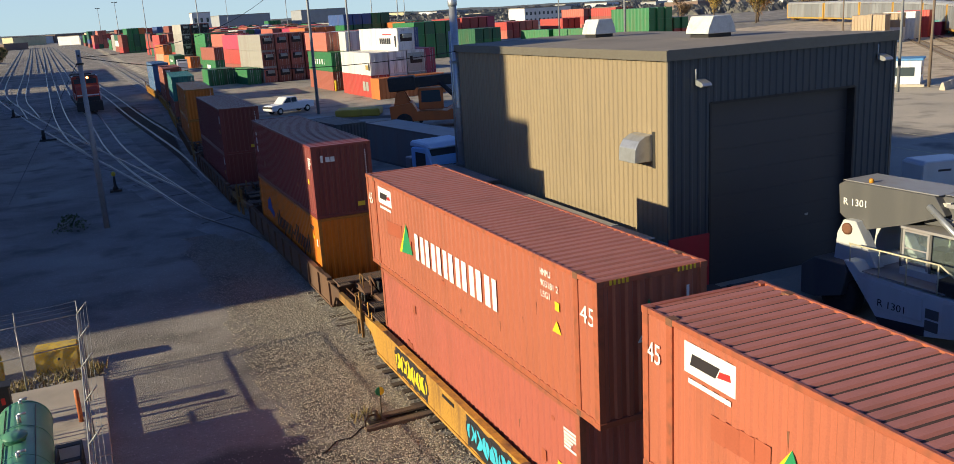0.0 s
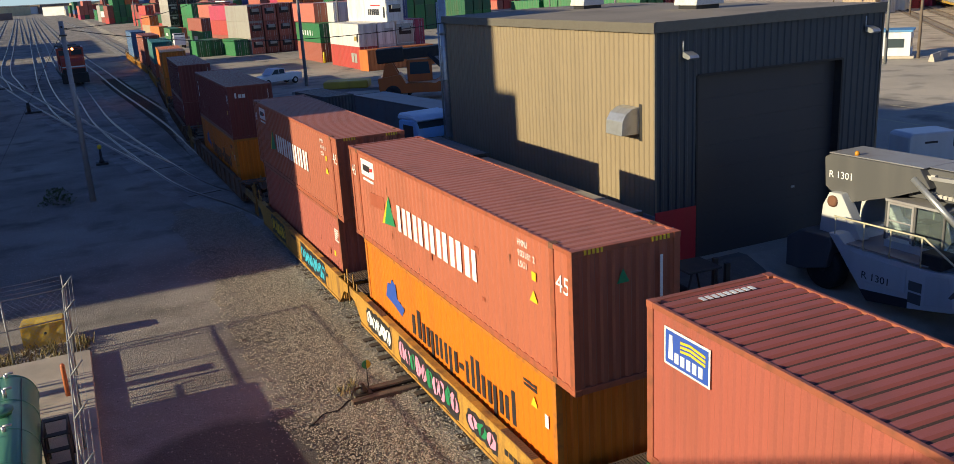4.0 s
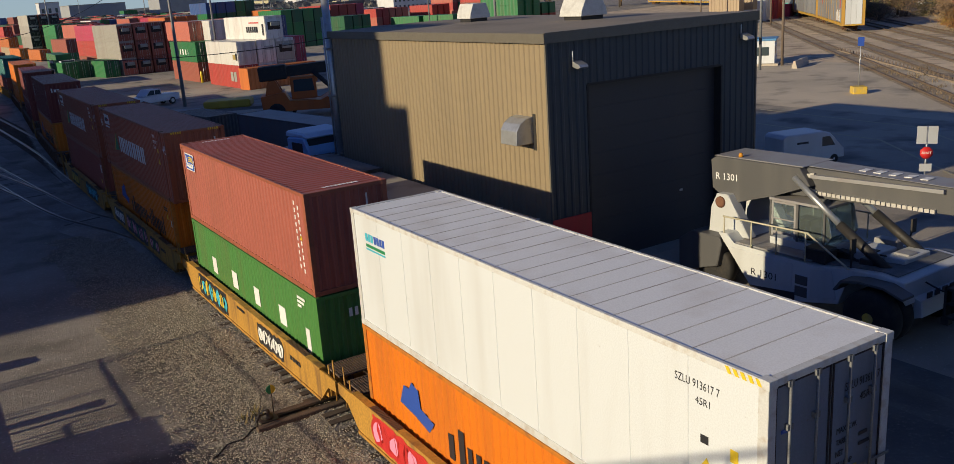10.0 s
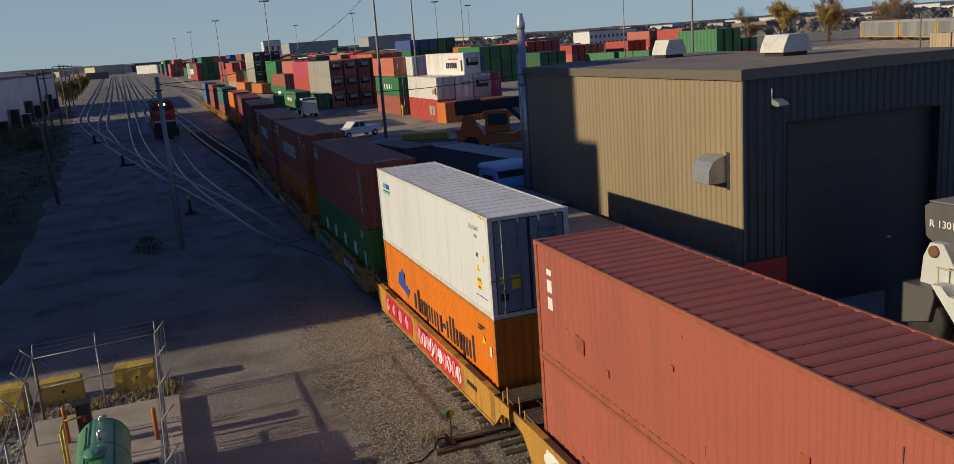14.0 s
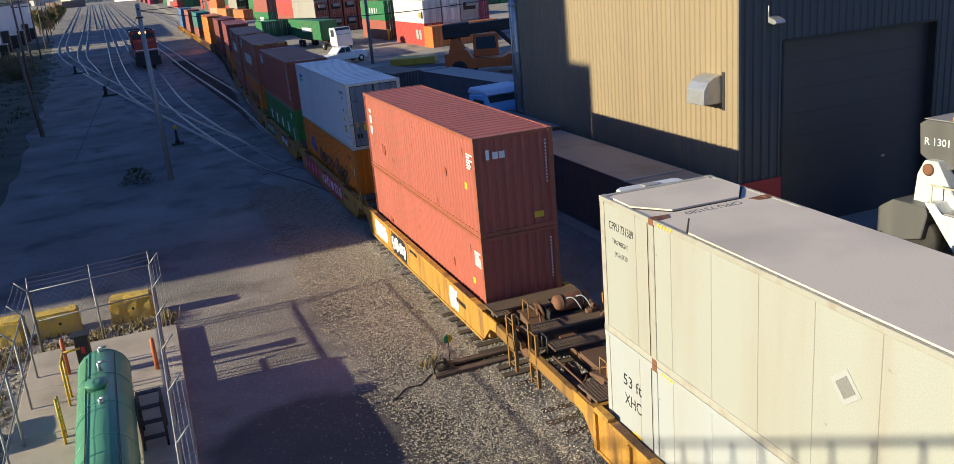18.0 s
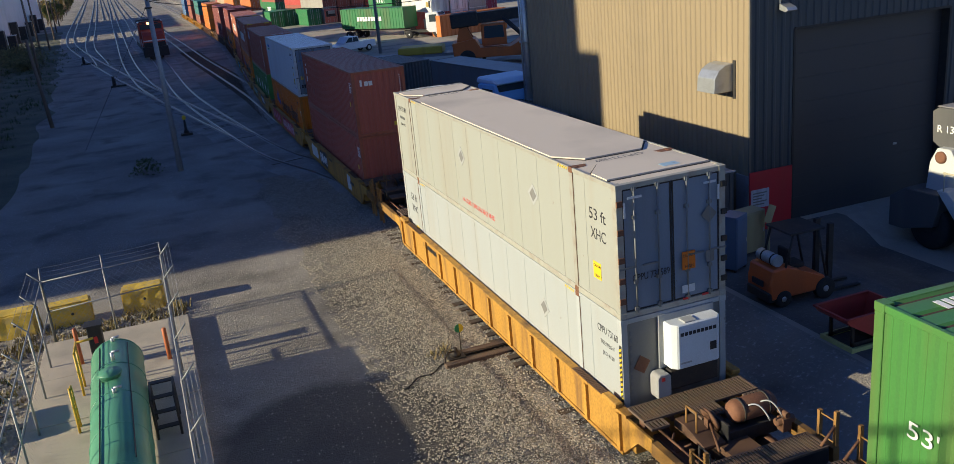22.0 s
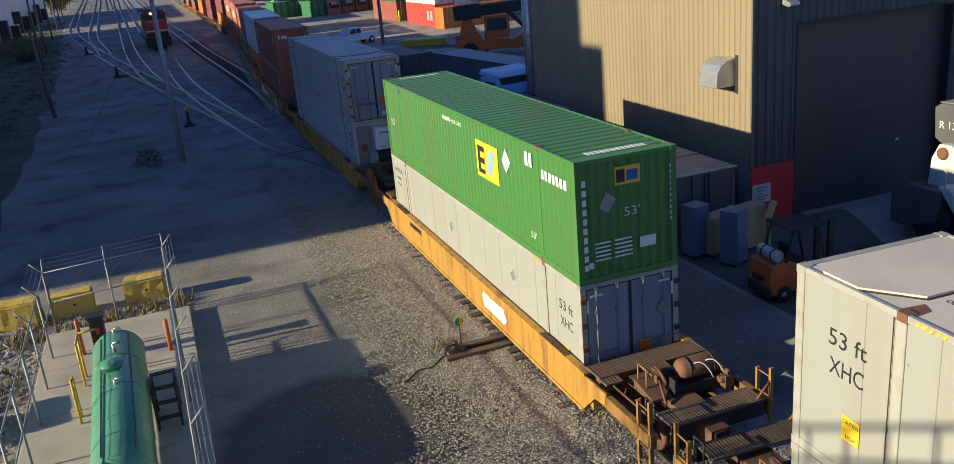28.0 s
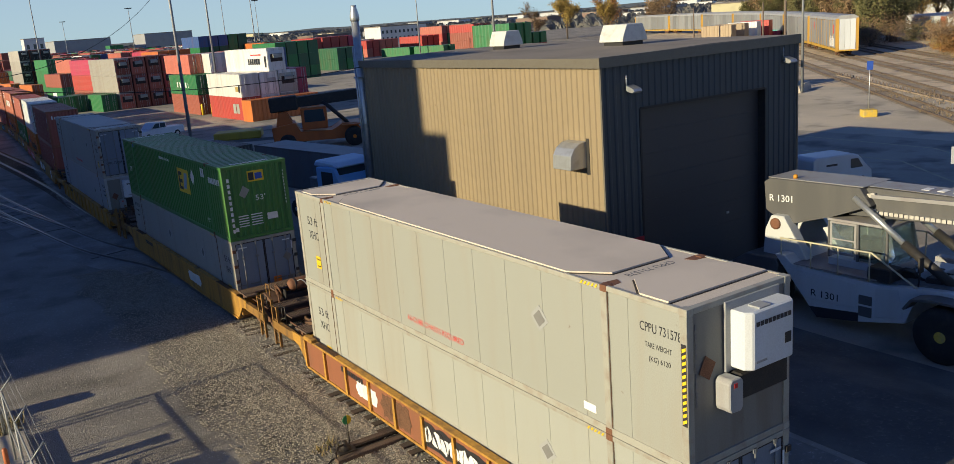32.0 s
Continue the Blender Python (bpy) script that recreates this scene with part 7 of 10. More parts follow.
    for k in range(7):
        a = math.pi * k / 6
        box(bm, 0.58, 0.68, 3.55 - 0.28 * math.sin(a) - 0.07, 3.55 - 0.28 * math.sin(a) + 0.07, 0.68 - 0.28 * math.cos(a) - 0.06, 0.68 - 0.28 * math.cos(a) + 0.06)
    part("cable_chain", bm, mat("chain_grey", (0.5, 0.48, 0.43), 0.6), boom, "pale grey cable carrier chain")
    bm = B()
    box(bm, 0.57, 0.7, 3.5, 7.9, 0.85, 0.97)
    part("chain_tray", bm, ST_LIGHT, boom)
    bm = B()
    lathe(bm, [(0.08, 1.3), (0.08, 1.42), (0.03, 1.46)], 10, pose(0.6, 0.6, 0))
    part("beacon_lamp", bm, paint("amber", (0.7, 0.3, 0.02)), boom)
    # lift cylinders
    for sx in (-1, 1):
        bm = B()
        tube(bm, (sx * 1.0, 3.0, 1.95), (sx * 0.95, 1.2, 3.1), 0.15, 14)
        part("cylinder", bm, DARK, t)
        bm = B()
        tube(bm, (sx * 0.95, 1.2, 3.1), (sx * 0.9, -0.55, 4.35), 0.1, 12)
        part("piston_rod", bm, STEEL, t)
    # cab
    cab = thing("cab", "", "")
    cab.parent = t
    def cp_(name, m, *b):
        bm = B()
        for q in b:
            box(bm, *q)
        part(name, bm, m, cab, "", 0.015)
    cp_("cab_floor", ST_WHITE, (-0.6, 0.9, -1.9, 0.3, 2.0, 2.35))
    cp_("cab_roof", ST_LIGHT, (-0.62, 0.92, -1.95, 0.25, 3.75, 3.85))
    for x in (-0.56, 0.86):
        for y in (-1.9, -0.85, 0.15):
            cp_("cab_pillar", ST_GREY, (x - 0.04, x + 0.04, y - 0.04, y + 0.04, 2.35, 3.75))
    cp_("window", CAB_GLASS, (0.86, 0.872, -1.84, -0.92, 2.6, 3.7))
    cp_("window", CAB_GLASS, (-0.572, -0.56, -1.84, 0.1, 2.5, 3.7))
    cp_("door_frame", ST_LIGHT, (0.874, 0.89, -1.86, -1.78, 2.4, 3.74), (0.874, 0.89, -0.98, -0.9, 2.4, 3.74), (0.873, 0.889, -1.79, -0.97, 2.5, 2.6), (0.873, 0.889, -1.79, -0.97, 3.66, 3.74), (0.873, 0.888, -1.79, -0.97, 3.05, 3.1))
    cp_("window", CAB_GLASS, (0.86, 0.872, -0.78, 0.1, 2.4, 3.7))
    bm = B()
    prism(bm, [(0.2, 2.35), (0.42, 2.8), (0.22, 3.72), (0.2, 3.72)], -0.55, 0.85, "x")
    part("windscreen", bm, CAB_GLASS, cab)
    cp_("seat", DARK, (-0.1, 0.5, -1.2, -0.6, 2.35, 3.1))
    # clutter on the front deck
    bm = B()
    prism(bm, [(0.75, 1.87), (0.75, 1.9), (1.9, 2.02), (3.0, 2.115), (3.5, 2.07), (3.5, 2.045), (3.0, 2.085), (1.9, 1.985)], -1.45, 1.45, "x")
    part("deck_plate", bm, mat("worn_deck", (0.15, 0.155, 0.155), 0.7, 0.2, var=0.3, scale=3.0, dirty=0.6, dirt=(0.3, 0.3, 0.29)), t, "dark scuffed tread plate")
    for k, q in enumerate(((0.3, 0.75, 0.9, 1.5, 1.95, 2.15), (-0.4, 0.1, 2.5, 3.0, 2.05, 2.3), (0.75, 1.1, 2.0, 2.5, 2.0, 2.22), (-1.3, -0.9, 1.2, 2.0, 1.95, 2.3), (0.1, 0.5, 1.7, 2.1, 2.0, 2.28))):
        bm = B()
        box(bm, *q)
        part("valve_cover", bm, DARK if k % 2 == 0 else ST_LIGHT, t, "", 0.03)
    for k in range(4):
        bm = B()
        wire(bm, [Vector((1.0 - 0.18 * k + 0.05 * math.sin(i * 1.3 + k), 0.6 + 0.24 * i, 2.12 + 0.14 * math.sin(i * 0.6 + k))) for i in range(9)], 0.025, 6)
        part("hose", bm, BLACK, t)
    # deck and rails
    bm = B()
    box(bm, -1.6, 1.6, -2.3, 0.7, 1.93, 1.97)
    part("deck", bm, ST_LIGHT, t)
    cream = paint("rail_cream", (0.6, 0.56, 0.4))
    for sx in (-1.66, 1.66):
        bm = B()
        tube(bm, (sx, -2.8, 2.8), (sx, 0.55, 2.85), 0.03, 8)
        tube(bm, (sx, 0.55, 2.85), (sx, 2.3, 1.85), 0.03, 8)
        for y in (-2.75, -1.6, -0.6, 0.5):
            tube(bm, (sx, y, 1.9), (sx, y, 2.83), 0.025, 8)
        part("guard_rail", bm, cream, t)
    bm = B()
    for q in ((-0.6, 0.6, 1.4, 2.2), (-0.9, 0.5, 2.4, 3.1)):
        box(bm, *q, 1.95, 2.25)
    part("hydraulic_box", bm, ST_WHITE, t, "", 0.03)
    bm = B()
    box(bm, 0.9, 1.55, 0.35, 1.15, 1.9, 2.35)
    part("battery_box", bm, DARK, t, "", 0.04)
    bm = B()
    prism(bm, [(3.86, 0.8), (3.86, 1.5), (4.1, 1.4), (4.15, 0.9)], -1.2, 1.2, "x")
    part("front_frame", bm, ST_WHITE, t, "", 0.03)
    for sx in (-1, 1):
        bm = B()
        prism(bm, [(1.95, 1.5), (2.2, 1.85), (2.75, 1.95), (3.55, 1.95), (4.15, 1.75), (4.15, 1.68), (3.55, 1.88), (2.75, 1.88), (2.25, 1.78), (2.03, 1.48)], *sorted((sx * 1.72, sx * 2.3)), "x")
        part("fender", bm, ST_GREY, t)
        for xw in (1.45, 2.0):
            wheel_on(t, sx * xw, 3.1, 0.86, 0.5, YBLOCK)
        wheel_on(t, sx * 1.15, -3.45, 0.78, 0.5, DARK)
        bm = B()
        tube(bm, (sx * 1.5, 2.0, 2.0), (sx * 1.6, 2.1, 2.7), 0.03, 6)
        box(bm, sx * 1.6 - 0.12, sx * 1.6 + 0.12, 2.08, 2.14, 2.5, 2.95)
        part("mirror", bm, DARK, t)
    # rotator and spreader
    hx, hy = 0.0, 5.9
    bm = B()
    box(bm, -0.42, 0.42, 5.6, 6.2, 2.4, 3.95)
    lathe(bm, [(0.85, 2.05), (0.85, 2.22), (0.78, 2.24), (0.78, 2.32), (0.55, 2.35)], 28, pose(hx, hy, 0))
    part("rotator", bm, BLACK, t, "", 0.03)
    for sx in (-1, 1):
        bm = B()
        prism(bm, [(5.15, 2.33), (6.65, 2.33), (6.6, 2.5), (6.3, 2.75), (6.12, 3.75), (6.0, 4.0), (5.8, 4.0), (5.68, 3.75), (5.5, 2.75), (5.2, 2.5)], *sorted((sx * 0.45, sx * 0.56)), "x")
        pl = part("hanger_plate", bm, BLACK, t, "", 0.02)
        bm = B()
        lathe(bm, [(0.3, 0), (0.3, 0.1), (0.24, 0.14), (0.1, 0.14)], 20, Matrix.Translation((sx * 0.56, 5.9, 3.35)) @ Matrix.Rotation(radians(90 * sx), 4, "Y"))
        part("pivot_cap", bm, DARK, pl)
        bm = B()
        lathe(bm, [(0.12, 0), (0.12, 0.06), (0.05, 0.08)], 12, Matrix.Translation((sx * 0.56, 5.9, 2.75)) @ Matrix.Rotation(radians(90 * sx), 4, "Y"))
        part("pivot_pin", bm, RUST, pl)
        for k in range(4):
            bm = B()
            wire(bm, [Vector((sx * (0.6 + (0.1 + 0.05 * k) * math.sin(math.pi * i / 10)), 5.35 + 0.05 * k + 0.2 * i / 10 - (0.1 + 0.09 * k) * math.sin(math.pi * i / 10 * (1 + 0.2 * (k % 2))), 4.2 - (1.3 + 0.2 * k) * i / 10)) for i in range(11)], 0.016)
            part("hose", bm, BLACK, t)
    for k in range(5):
        bm = B()
        box(bm, -0.7 + 0.3 * k, -0.5 + 0.3 * k, 6.62, 6.9, 2.06, 2.25 + 0.1 * (k % 3))
        part("valve_block", bm, BLACK, t, "", 0.02)
    for sx in (-1, 1):
        bm = B()
        tube(bm, (sx * 0.66, 6.5, 2.3), (sx * 0.66, 6.4, 3.5), 0.1, 10)
        tube(bm, (sx * 0.66, 6.4, 3.5), (sx * 0.66, 6.3, 4.2), 0.055, 8)
        part("tilt_cylinder", bm, DARK, t)
    sp = thing("spreader", "", "", m=pose(-0.25, -0.25, 0.62))
    sp.parent = t
    for nm, q in (("main_beam", (-1.6, 1.6, 5.35, 6.45, 1.5, 1.75)), ("side_shift_frame", (-2.0, 2.0, 5.45, 6.35, 1.2, 1.5)), ("telescopic_beam", (-3.0, 1.7, 5.4, 5.75, 0.85, 1.22)),
                  ("telescopic_beam", (-3.0, 1.7, 6.0, 6.35, 0.85, 1.22))):
        bm = B()
        box(bm, *q)
        part(nm, bm, BLACK, sp, "", 0.03)
    for sx in (-1, 1):
        bm = B()
        xe = 1.65 if sx > 0 else -3.0
        for q in ((5.15, 5.23, 0.6, 1.5), (6.52, 6.6, 0.6, 1.5), (5.15, 6.6, 0.6, 0.68), (5.15, 6.6, 1.42, 1.5), (5.15, 6.6, 1.0, 1.06)):
            box(bm, xe - 0.15, xe + 0.15, *q)
        eb = part("end_beam", bm, BLACK, sp, "open box-shaped end frame", 0.01)
        for y in (5.2, 6.55):
            bm = B()
            box(bm, xe - 0.13, xe + 0.13, y - 0.1, y + 0.1, 0.4, 0.61)
            part("twistlock", bm, BLACK, eb)
    bm = B()
    wire(bm, [Vector((0.9 - 0.05 * k, 4.0 + 0.2 * k, 1.9 - 0.25 * math.sin(k / 8 * 3.1))) for k in range(9)], 0.025, 6)
    part("hose", bm, DARK, t)
    for k in range(5):
        bm = B()
        prism(bm, [(-0.85 + 0.4 * k, 1.45), (-0.6 + 0.4 * k, 1.45), (-0.6 + 0.4 * k, 1.62), (-0.85 + 0.4 * k, 1.62)], 4.12, 4.155, "y")
        part("word_block", bm, INK, t)

    for o in cab.children:
        for v in o.data.vertices:
            v.co.z = 1.8 + (v.co.z - 1.9) * 0.9
            v.co.y += 0.45


build_stacker()


# ---- yard beside the workshop ----
def build_side_boxes():
    g = paint("box_dark_grey", (0.075, 0.085, 0.09), rough=0.5)
    roofm = mat("box_roof", (0.3, 0.28, 0.26), 0.8, var=0.1, scale=0.6, dirty=0.5)
    c = thing("storage_container", "dark grey storage container with a pale dusty roof beside the workshop", "container", "storage containers", m=pose(7.0, 30.4, 0.6))
    shell(c, 12.2, 2.44, 2.36, g, g, smooth_side=True, near="flat", far="flat", roof_m=roofm)
    trim = paint("roof_edge_grey", (0.42, 0.43, 0.44), dirty=0.3)
    for ya, yb in ((-6.13, -4.0), (-3.85, 6.1)):
        bm = B()
        box(bm, -1.24, 1.24, ya, yb, 2.362, 2.4)
        sheet = part("roof_sheet", bm, roofm, c, "pale dusty roof sheet", 0.006)
        bm = B()
        box(bm, -1.26, 1.26, ya - 0.02, ya + 0.05, 2.364, 2.418)
        part("roof_edge", bm, trim, sheet, "bright folded sheet edge")
    for xa in (-0.5, 0.0, 0.16):
        bm = B()
        box(bm, xa, xa + 0.025, -6.14, -6.1, 0.1, 2.3)
        part("door_seam", bm, GASKET, c)
    c = thing("storage_container", "dark grey storage container standing behind another", "container", "storage containers", m=pose(7.3, 39.83, 0.6))
    shell(c, 6.06, 2.44, 2.5, g, g, roof_m=roofm)
    c = thing("storage_container", "low grey-roofed storage container in the shade", "container", "storage containers", m=pose(12.4, 55.0, 0.6, 0, 0, 8))
    shell(c, 16.15, 2.6, 2.7, paint("box_grey", (0.12, 0.13, 0.14)), g, roof_m=paint("box_roof_blue", (0.24, 0.27, 0.29), dirty=0.3), smooth_side=True)
    c = thing("storage_container", "short dark storage box in the shade", "container", "storage containers", m=pose(9.4, 69.0, 0.6, 0, 0, 8))
    shell(c, 6.06, 2.44, 2.4, g, g)
    b = thing("red_panel", "red painted sheet panel with a pale notice at the workshop corner", "panel")
    bm = B()
    box(bm, 8.93, 10.7, 24.37, 24.41, 0.62, 2.76)
    part("panel", bm, paint("panel_red", (0.52, 0.022, 0.035), dirty=0.2), b, "", 0.008)
    bm = B()
    box(bm, 8.98, 9.72, 24.35, 24.369, 1.47, 2.13)
    nt = part("notice", bm, paint("notice_grey", (0.55, 0.56, 0.6), dirty=0.4, scale=6.0), b, "weathered pale notice board")
    for k in range(5):
        bm = B()
        box(bm, 9.06, 9.62 - 0.1 * (k % 3), 24.345, 24.349, 1.98 - k * 0.1, 2.02 - k * 0.1)
        part("writing_bar", bm, CARGREY, nt)
    bm = B()
    box(bm, 8.92, 8.965, 24.43, 25.1, 0.6, 2.62)
    solid("corner_sheet", bm, mat("pale_steel_sheet", (0.24, 0.25, 0.28), 0.7, dirty=0.4), "grey steel sheet on the workshop's corner", "panel", bevel=0.006)


build_side_boxes()


def cabinet(x, y, w, d, h, m, turn, label):
    c = thing("metal_locker", label, "cabinet", "lockers by the workshop", m=pose(x, y, 0.6, 0, 0, turn))
    bm = B()
    box(bm, -w / 2, w / 2, -d / 2, d / 2, 0.1, h)
    part("body", bm, m, c, "", 0.01)
    bm = B()
    box(bm, -w / 2 + 0.03, w / 2 - 0.03, -d / 2 - 0.02, -d / 2 - 0.001, 0.15, h - 0.05)
    dr = part("door", bm, m, c, "", 0.006)
    bm = B()
    box(bm, w / 2 - 0.12, w / 2 - 0.08, -d / 2 - 0.04, -d / 2 - 0.021, h * 0.5, h * 0.5 + 0.12)
    part("handle", bm, STEEL, dr)
    for sx in (-1, 1):
        for sy in (-1, 1):
            bm = B()
            box(bm, sx * (w / 2 - 0.05) - 0.03, sx * (w / 2 - 0.05) + 0.03, sy * (d / 2 - 0.05) - 0.03, sy * (d / 2 - 0.05) + 0.03, 0, 0.1)
            part("leg", bm, DARK, c)


LOCK_BLUE = paint("locker_blue", (0.13, 0.2, 0.3), dirty=0.3)
LOCK_YEL = paint("locker_yellow", (0.42, 0.37, 0.2), dirty=0.4)
cabinet(5.9, 23.2, 0.65, 0.6, 1.75, LOCK_BLUE, 12, "tall blue-grey metal locker")
cabinet(6.45, 21.95, 0.68, 0.6, 1.8, LOCK_BLUE, 25, "tall blue-grey metal locker standing in front")
cabinet(6.7, 23.1, 1.2, 0.6, 1.3, LOCK_YEL, 14, "pale yellow flammables locker")
cabinet(7.7, 22.9, 1.0, 0.6, 1.45, LOCK_YEL, 8, "pale yellow flammables locker beside a red panel")
bm = B()
box(bm, -0.17, 0.17, -0.01, 0.01, -0.3, 0.3, pose(8.2, 22.4, 1.95, 0, 25, 10))
box(bm, 8.17, 8.23, 22.415, 22.47, 0.6, 1.9)
solid("yellow_sign", bm, LOCK_YEL, "tilted pale yellow notice board on a short post", "sign")


def build_forklift():
    t = thing("forklift", "orange gas forklift with a dark overhead guard", "forklift", m=pose(6.55, 19.25, 0.6, 0, 0, -93))
    o = paint("forklift_orange", (0.55, 0.12, 0.03), rough=0.4)
    bm = B()
    prism(bm, [(-1.15, 0.25), (-1.2, 0.7), (-1.1, 1.15), (-0.6, 1.2), (-0.2, 1.0), (0.6, 0.7), (0.7, 0.3)], -0.55, 0.55, "x")
    part("body", bm, o, t, "", 0.05)
    bm = B()
    box(bm, -0.53, 0.53, -1.22, -0.7, 0.2, 0.5)
    part("counterweight", bm, DARK, t, "", 0.04)
    bm = B()
    box(bm, -0.25, 0.25, -1.24, -1.2, 0.62, 0.78)
    part("word_block", bm, INK, t)
    bm = B()
    tube(bm, (-0.4, -0.85, 1.35), (0.4, -0.85, 1.35), 0.17, 16)
    g = part("gas_bottle", bm, mat("bottle_steel", (0.45, 0.5, 0.55), 0.35, 0.4), t, "steel gas bottle strapped on the back")
    bm = B()
    for x in (-0.2, 0.22):
        tube(bm, (x, -0.85, 1.35), (x + 0.05, -0.85, 1.35), 0.178, 16)
    part("strap", bm, DARK, g)
    for sx in (-0.5, 0.5):
        bm = B()
        tube(bm, (sx, -0.7, 1.1), (sx, -0.45, 2.08), 0.035, 8)
        part("guard_post", bm, DARK, t)
        bm = B()
        tube(bm, (sx, 0.65, 0.7), (sx, 0.35, 2.08), 0.035, 8)
        part("guard_post", bm, DARK, t)
    bm = B()
    box(bm, -0.56, 0.56, -0.6, 0.55, 2.08, 2.14)
    part("overhead_guard", bm, DARK, t, "", 0.02)
    bm = B()
    box(bm, -0.25, 0.25, -0.35, 0.15, 0.95, 1.1)
    box(bm, -0.25, 0.25, -0.42, -0.32, 1.1, 1.55)
    part("seat", bm, BLACK, t, "", 0.03)
    for sx in (-0.28, 0.28):
        bm = B()
        box(bm, sx - 0.06, sx + 0.06, 0.85, 1.0, 0.1, 2.1)
        part("mast", bm, DARK, t)
        bm = B()
        box(bm, sx - 0.06, sx + 0.06, 1.0, 2.0, 0.05, 0.1)
        part("fork", bm, DARK, t)
    for sx in (-0.5, 0.5):
        wheel_on(t, sx, 0.6, 0.32, 0.2, STEEL)
        wheel_on(t, sx * 0.95, -0.75, 0.26, 0.18, STEEL)


build_forklift()


def build_hopper():
    t = thing("dump_hopper", "red self-dumping hopper on a pale green base tray", "hopper", m=pose(5.9, 16.2, 0.6))
    red, pale = paint("hopper_red", (0.42, 0.05, 0.04), dirty=0.5), paint("tray_green", (0.5, 0.52, 0.2), dirty=0.5)
    side = [(-0.82, 0.92), (-0.72, 0.78), (0.25, 0.2), (0.7, 0.25), (0.9, 0.95)]
    for y in (-0.56, 0.52):
        bm = B()
        prism(bm, side, y, y + 0.04, "y")
        part("side_panel", bm, red, t)
    for name, a, b in (("front_plate", 0, 1), ("chute_plate", 1, 2), ("bottom_plate", 2, 3), ("back_plate", 3, 4)):
        (x0, z0), (x1, z1) = side[a], side[b]
        n = Vector((z1 - z0, 0, x0 - x1)).normalized() * -0.03
        bm = B()
        prism(bm, [(x0, z0), (x1, z1), (x1 + n.x, z1 + n.z), (x0 + n.x, z0 + n.z)], -0.52, 0.52, "y")
        part(name, bm, red, t)
    bm = B()
    for y in (-0.58, 0.54):
        box(bm, -0.82, 0.9, y - 0.02, y + 0.06, 0.92, 0.97)
    for x in (-0.85, 0.86):
        box(bm, x, x + 0.06, -0.6, 0.6, 0.92, 0.97)
    part("rim", bm, red, t)
    bm = B()
    for y in (-0.4, 0.34):
        box(bm, -0.5, -0.42, y, y + 0.06, 0.1, 0.62)
        box(bm, -0.5, 0.6, y, y + 0.06, 0.12, 0.2)
    part("cradle", bm, DARK, t)
    bm = B()
    for y in (-0.55, 0.47):
        box(bm, -0.58, 0.55, y, y + 0.08, 0.0, 0.12)
    for x in (-0.62, 0.5):
        box(bm, x, x + 0.07, -0.55, 0.55, 0.0, 0.13)
    part("base_tray", bm, pale, t)


build_hopper()


# ---- container yard ----
YARD = {"red": (0.42, 0.05, 0.04), "rust": (0.27, 0.075, 0.05), "green": (0.02, 0.17, 0.055), "deep": (0.018, 0.11, 0.055), "grey": (0.36, 0.34, 0.3), "white": (0.72, 0.71, 0.68),
        "orange": (0.52, 0.15, 0.035), "blue": (0.04, 0.09, 0.25), "teal": (0.06, 0.4, 0.34), "crimson": (0.42, 0.04, 0.09), "salmon": (0.45, 0.13, 0.09), "tan": (0.36, 0.27, 0.17)}
NAMES = {"red": "red", "rust": "rust-red", "green": "bright green", "deep": "dark green", "grey": "pale grey", "white": "white", "orange": "orange", "blue": "navy blue",
         "teal": "turquoise", "crimson": "crimson", "salmon": "faded salmon red", "tan": "tan"}
_cache = {}
TH = 6.0


def yard_meshes(col, L, h):
    key = (col, L, h)
    if key in _cache:
        return _cache[key]
    m = paint("yard_" + col, YARD[col], rnd=0.16)
    w = 2.44
    out = []
    n = max(4, round(L / 0.56))
    side = []
    for i in range(n):
        for f, d in ((0.1, 0.0), (0.4, 0.0), (0.5, 0.045), (0.9, 0.045)):
            side.append((-L / 2 + L * (i + f) / n, d))
    out = [(-w / 2 + d, y) for y, d in side] + [(-w / 2, L / 2), (w / 2, L / 2)] + [(w / 2 - d, y) for y, d in reversed(side)] + [(w / 2, -L / 2), (-w / 2, -L / 2)]
    bm = B()
    rings = [[bm.verts.new((x, y, z)) for x, y in q] for z, q in ((0.0, out), (h, out))]
    k = len(out)
    for i in range(k):
        bm.faces.new((rings[0][i], rings[0][(i + 1) % k], rings[1][(i + 1) % k], rings[1][i]))
    bm.faces.new(rings[0][::-1])
    bm.faces.new(rings[1])
    body = mesh_of("body", bm, m)
    bm = B()
    box(bm, 0.012, 1.08, -L / 2 - 0.03, -L / 2 - 0.004, 0.12, h - 0.1)
    door = mesh_of("door", bm, m)
    bm = B()
    tube(bm, (0.5, -L / 2 - 0.055, 0.08), (0.5, -L / 2 - 0.055, h - 0.06), 0.025, 6)
    rods = mesh_of("lock_rod", bm, STEEL)
    _cache[key] = (body, door, rods)
    return _cache[key]


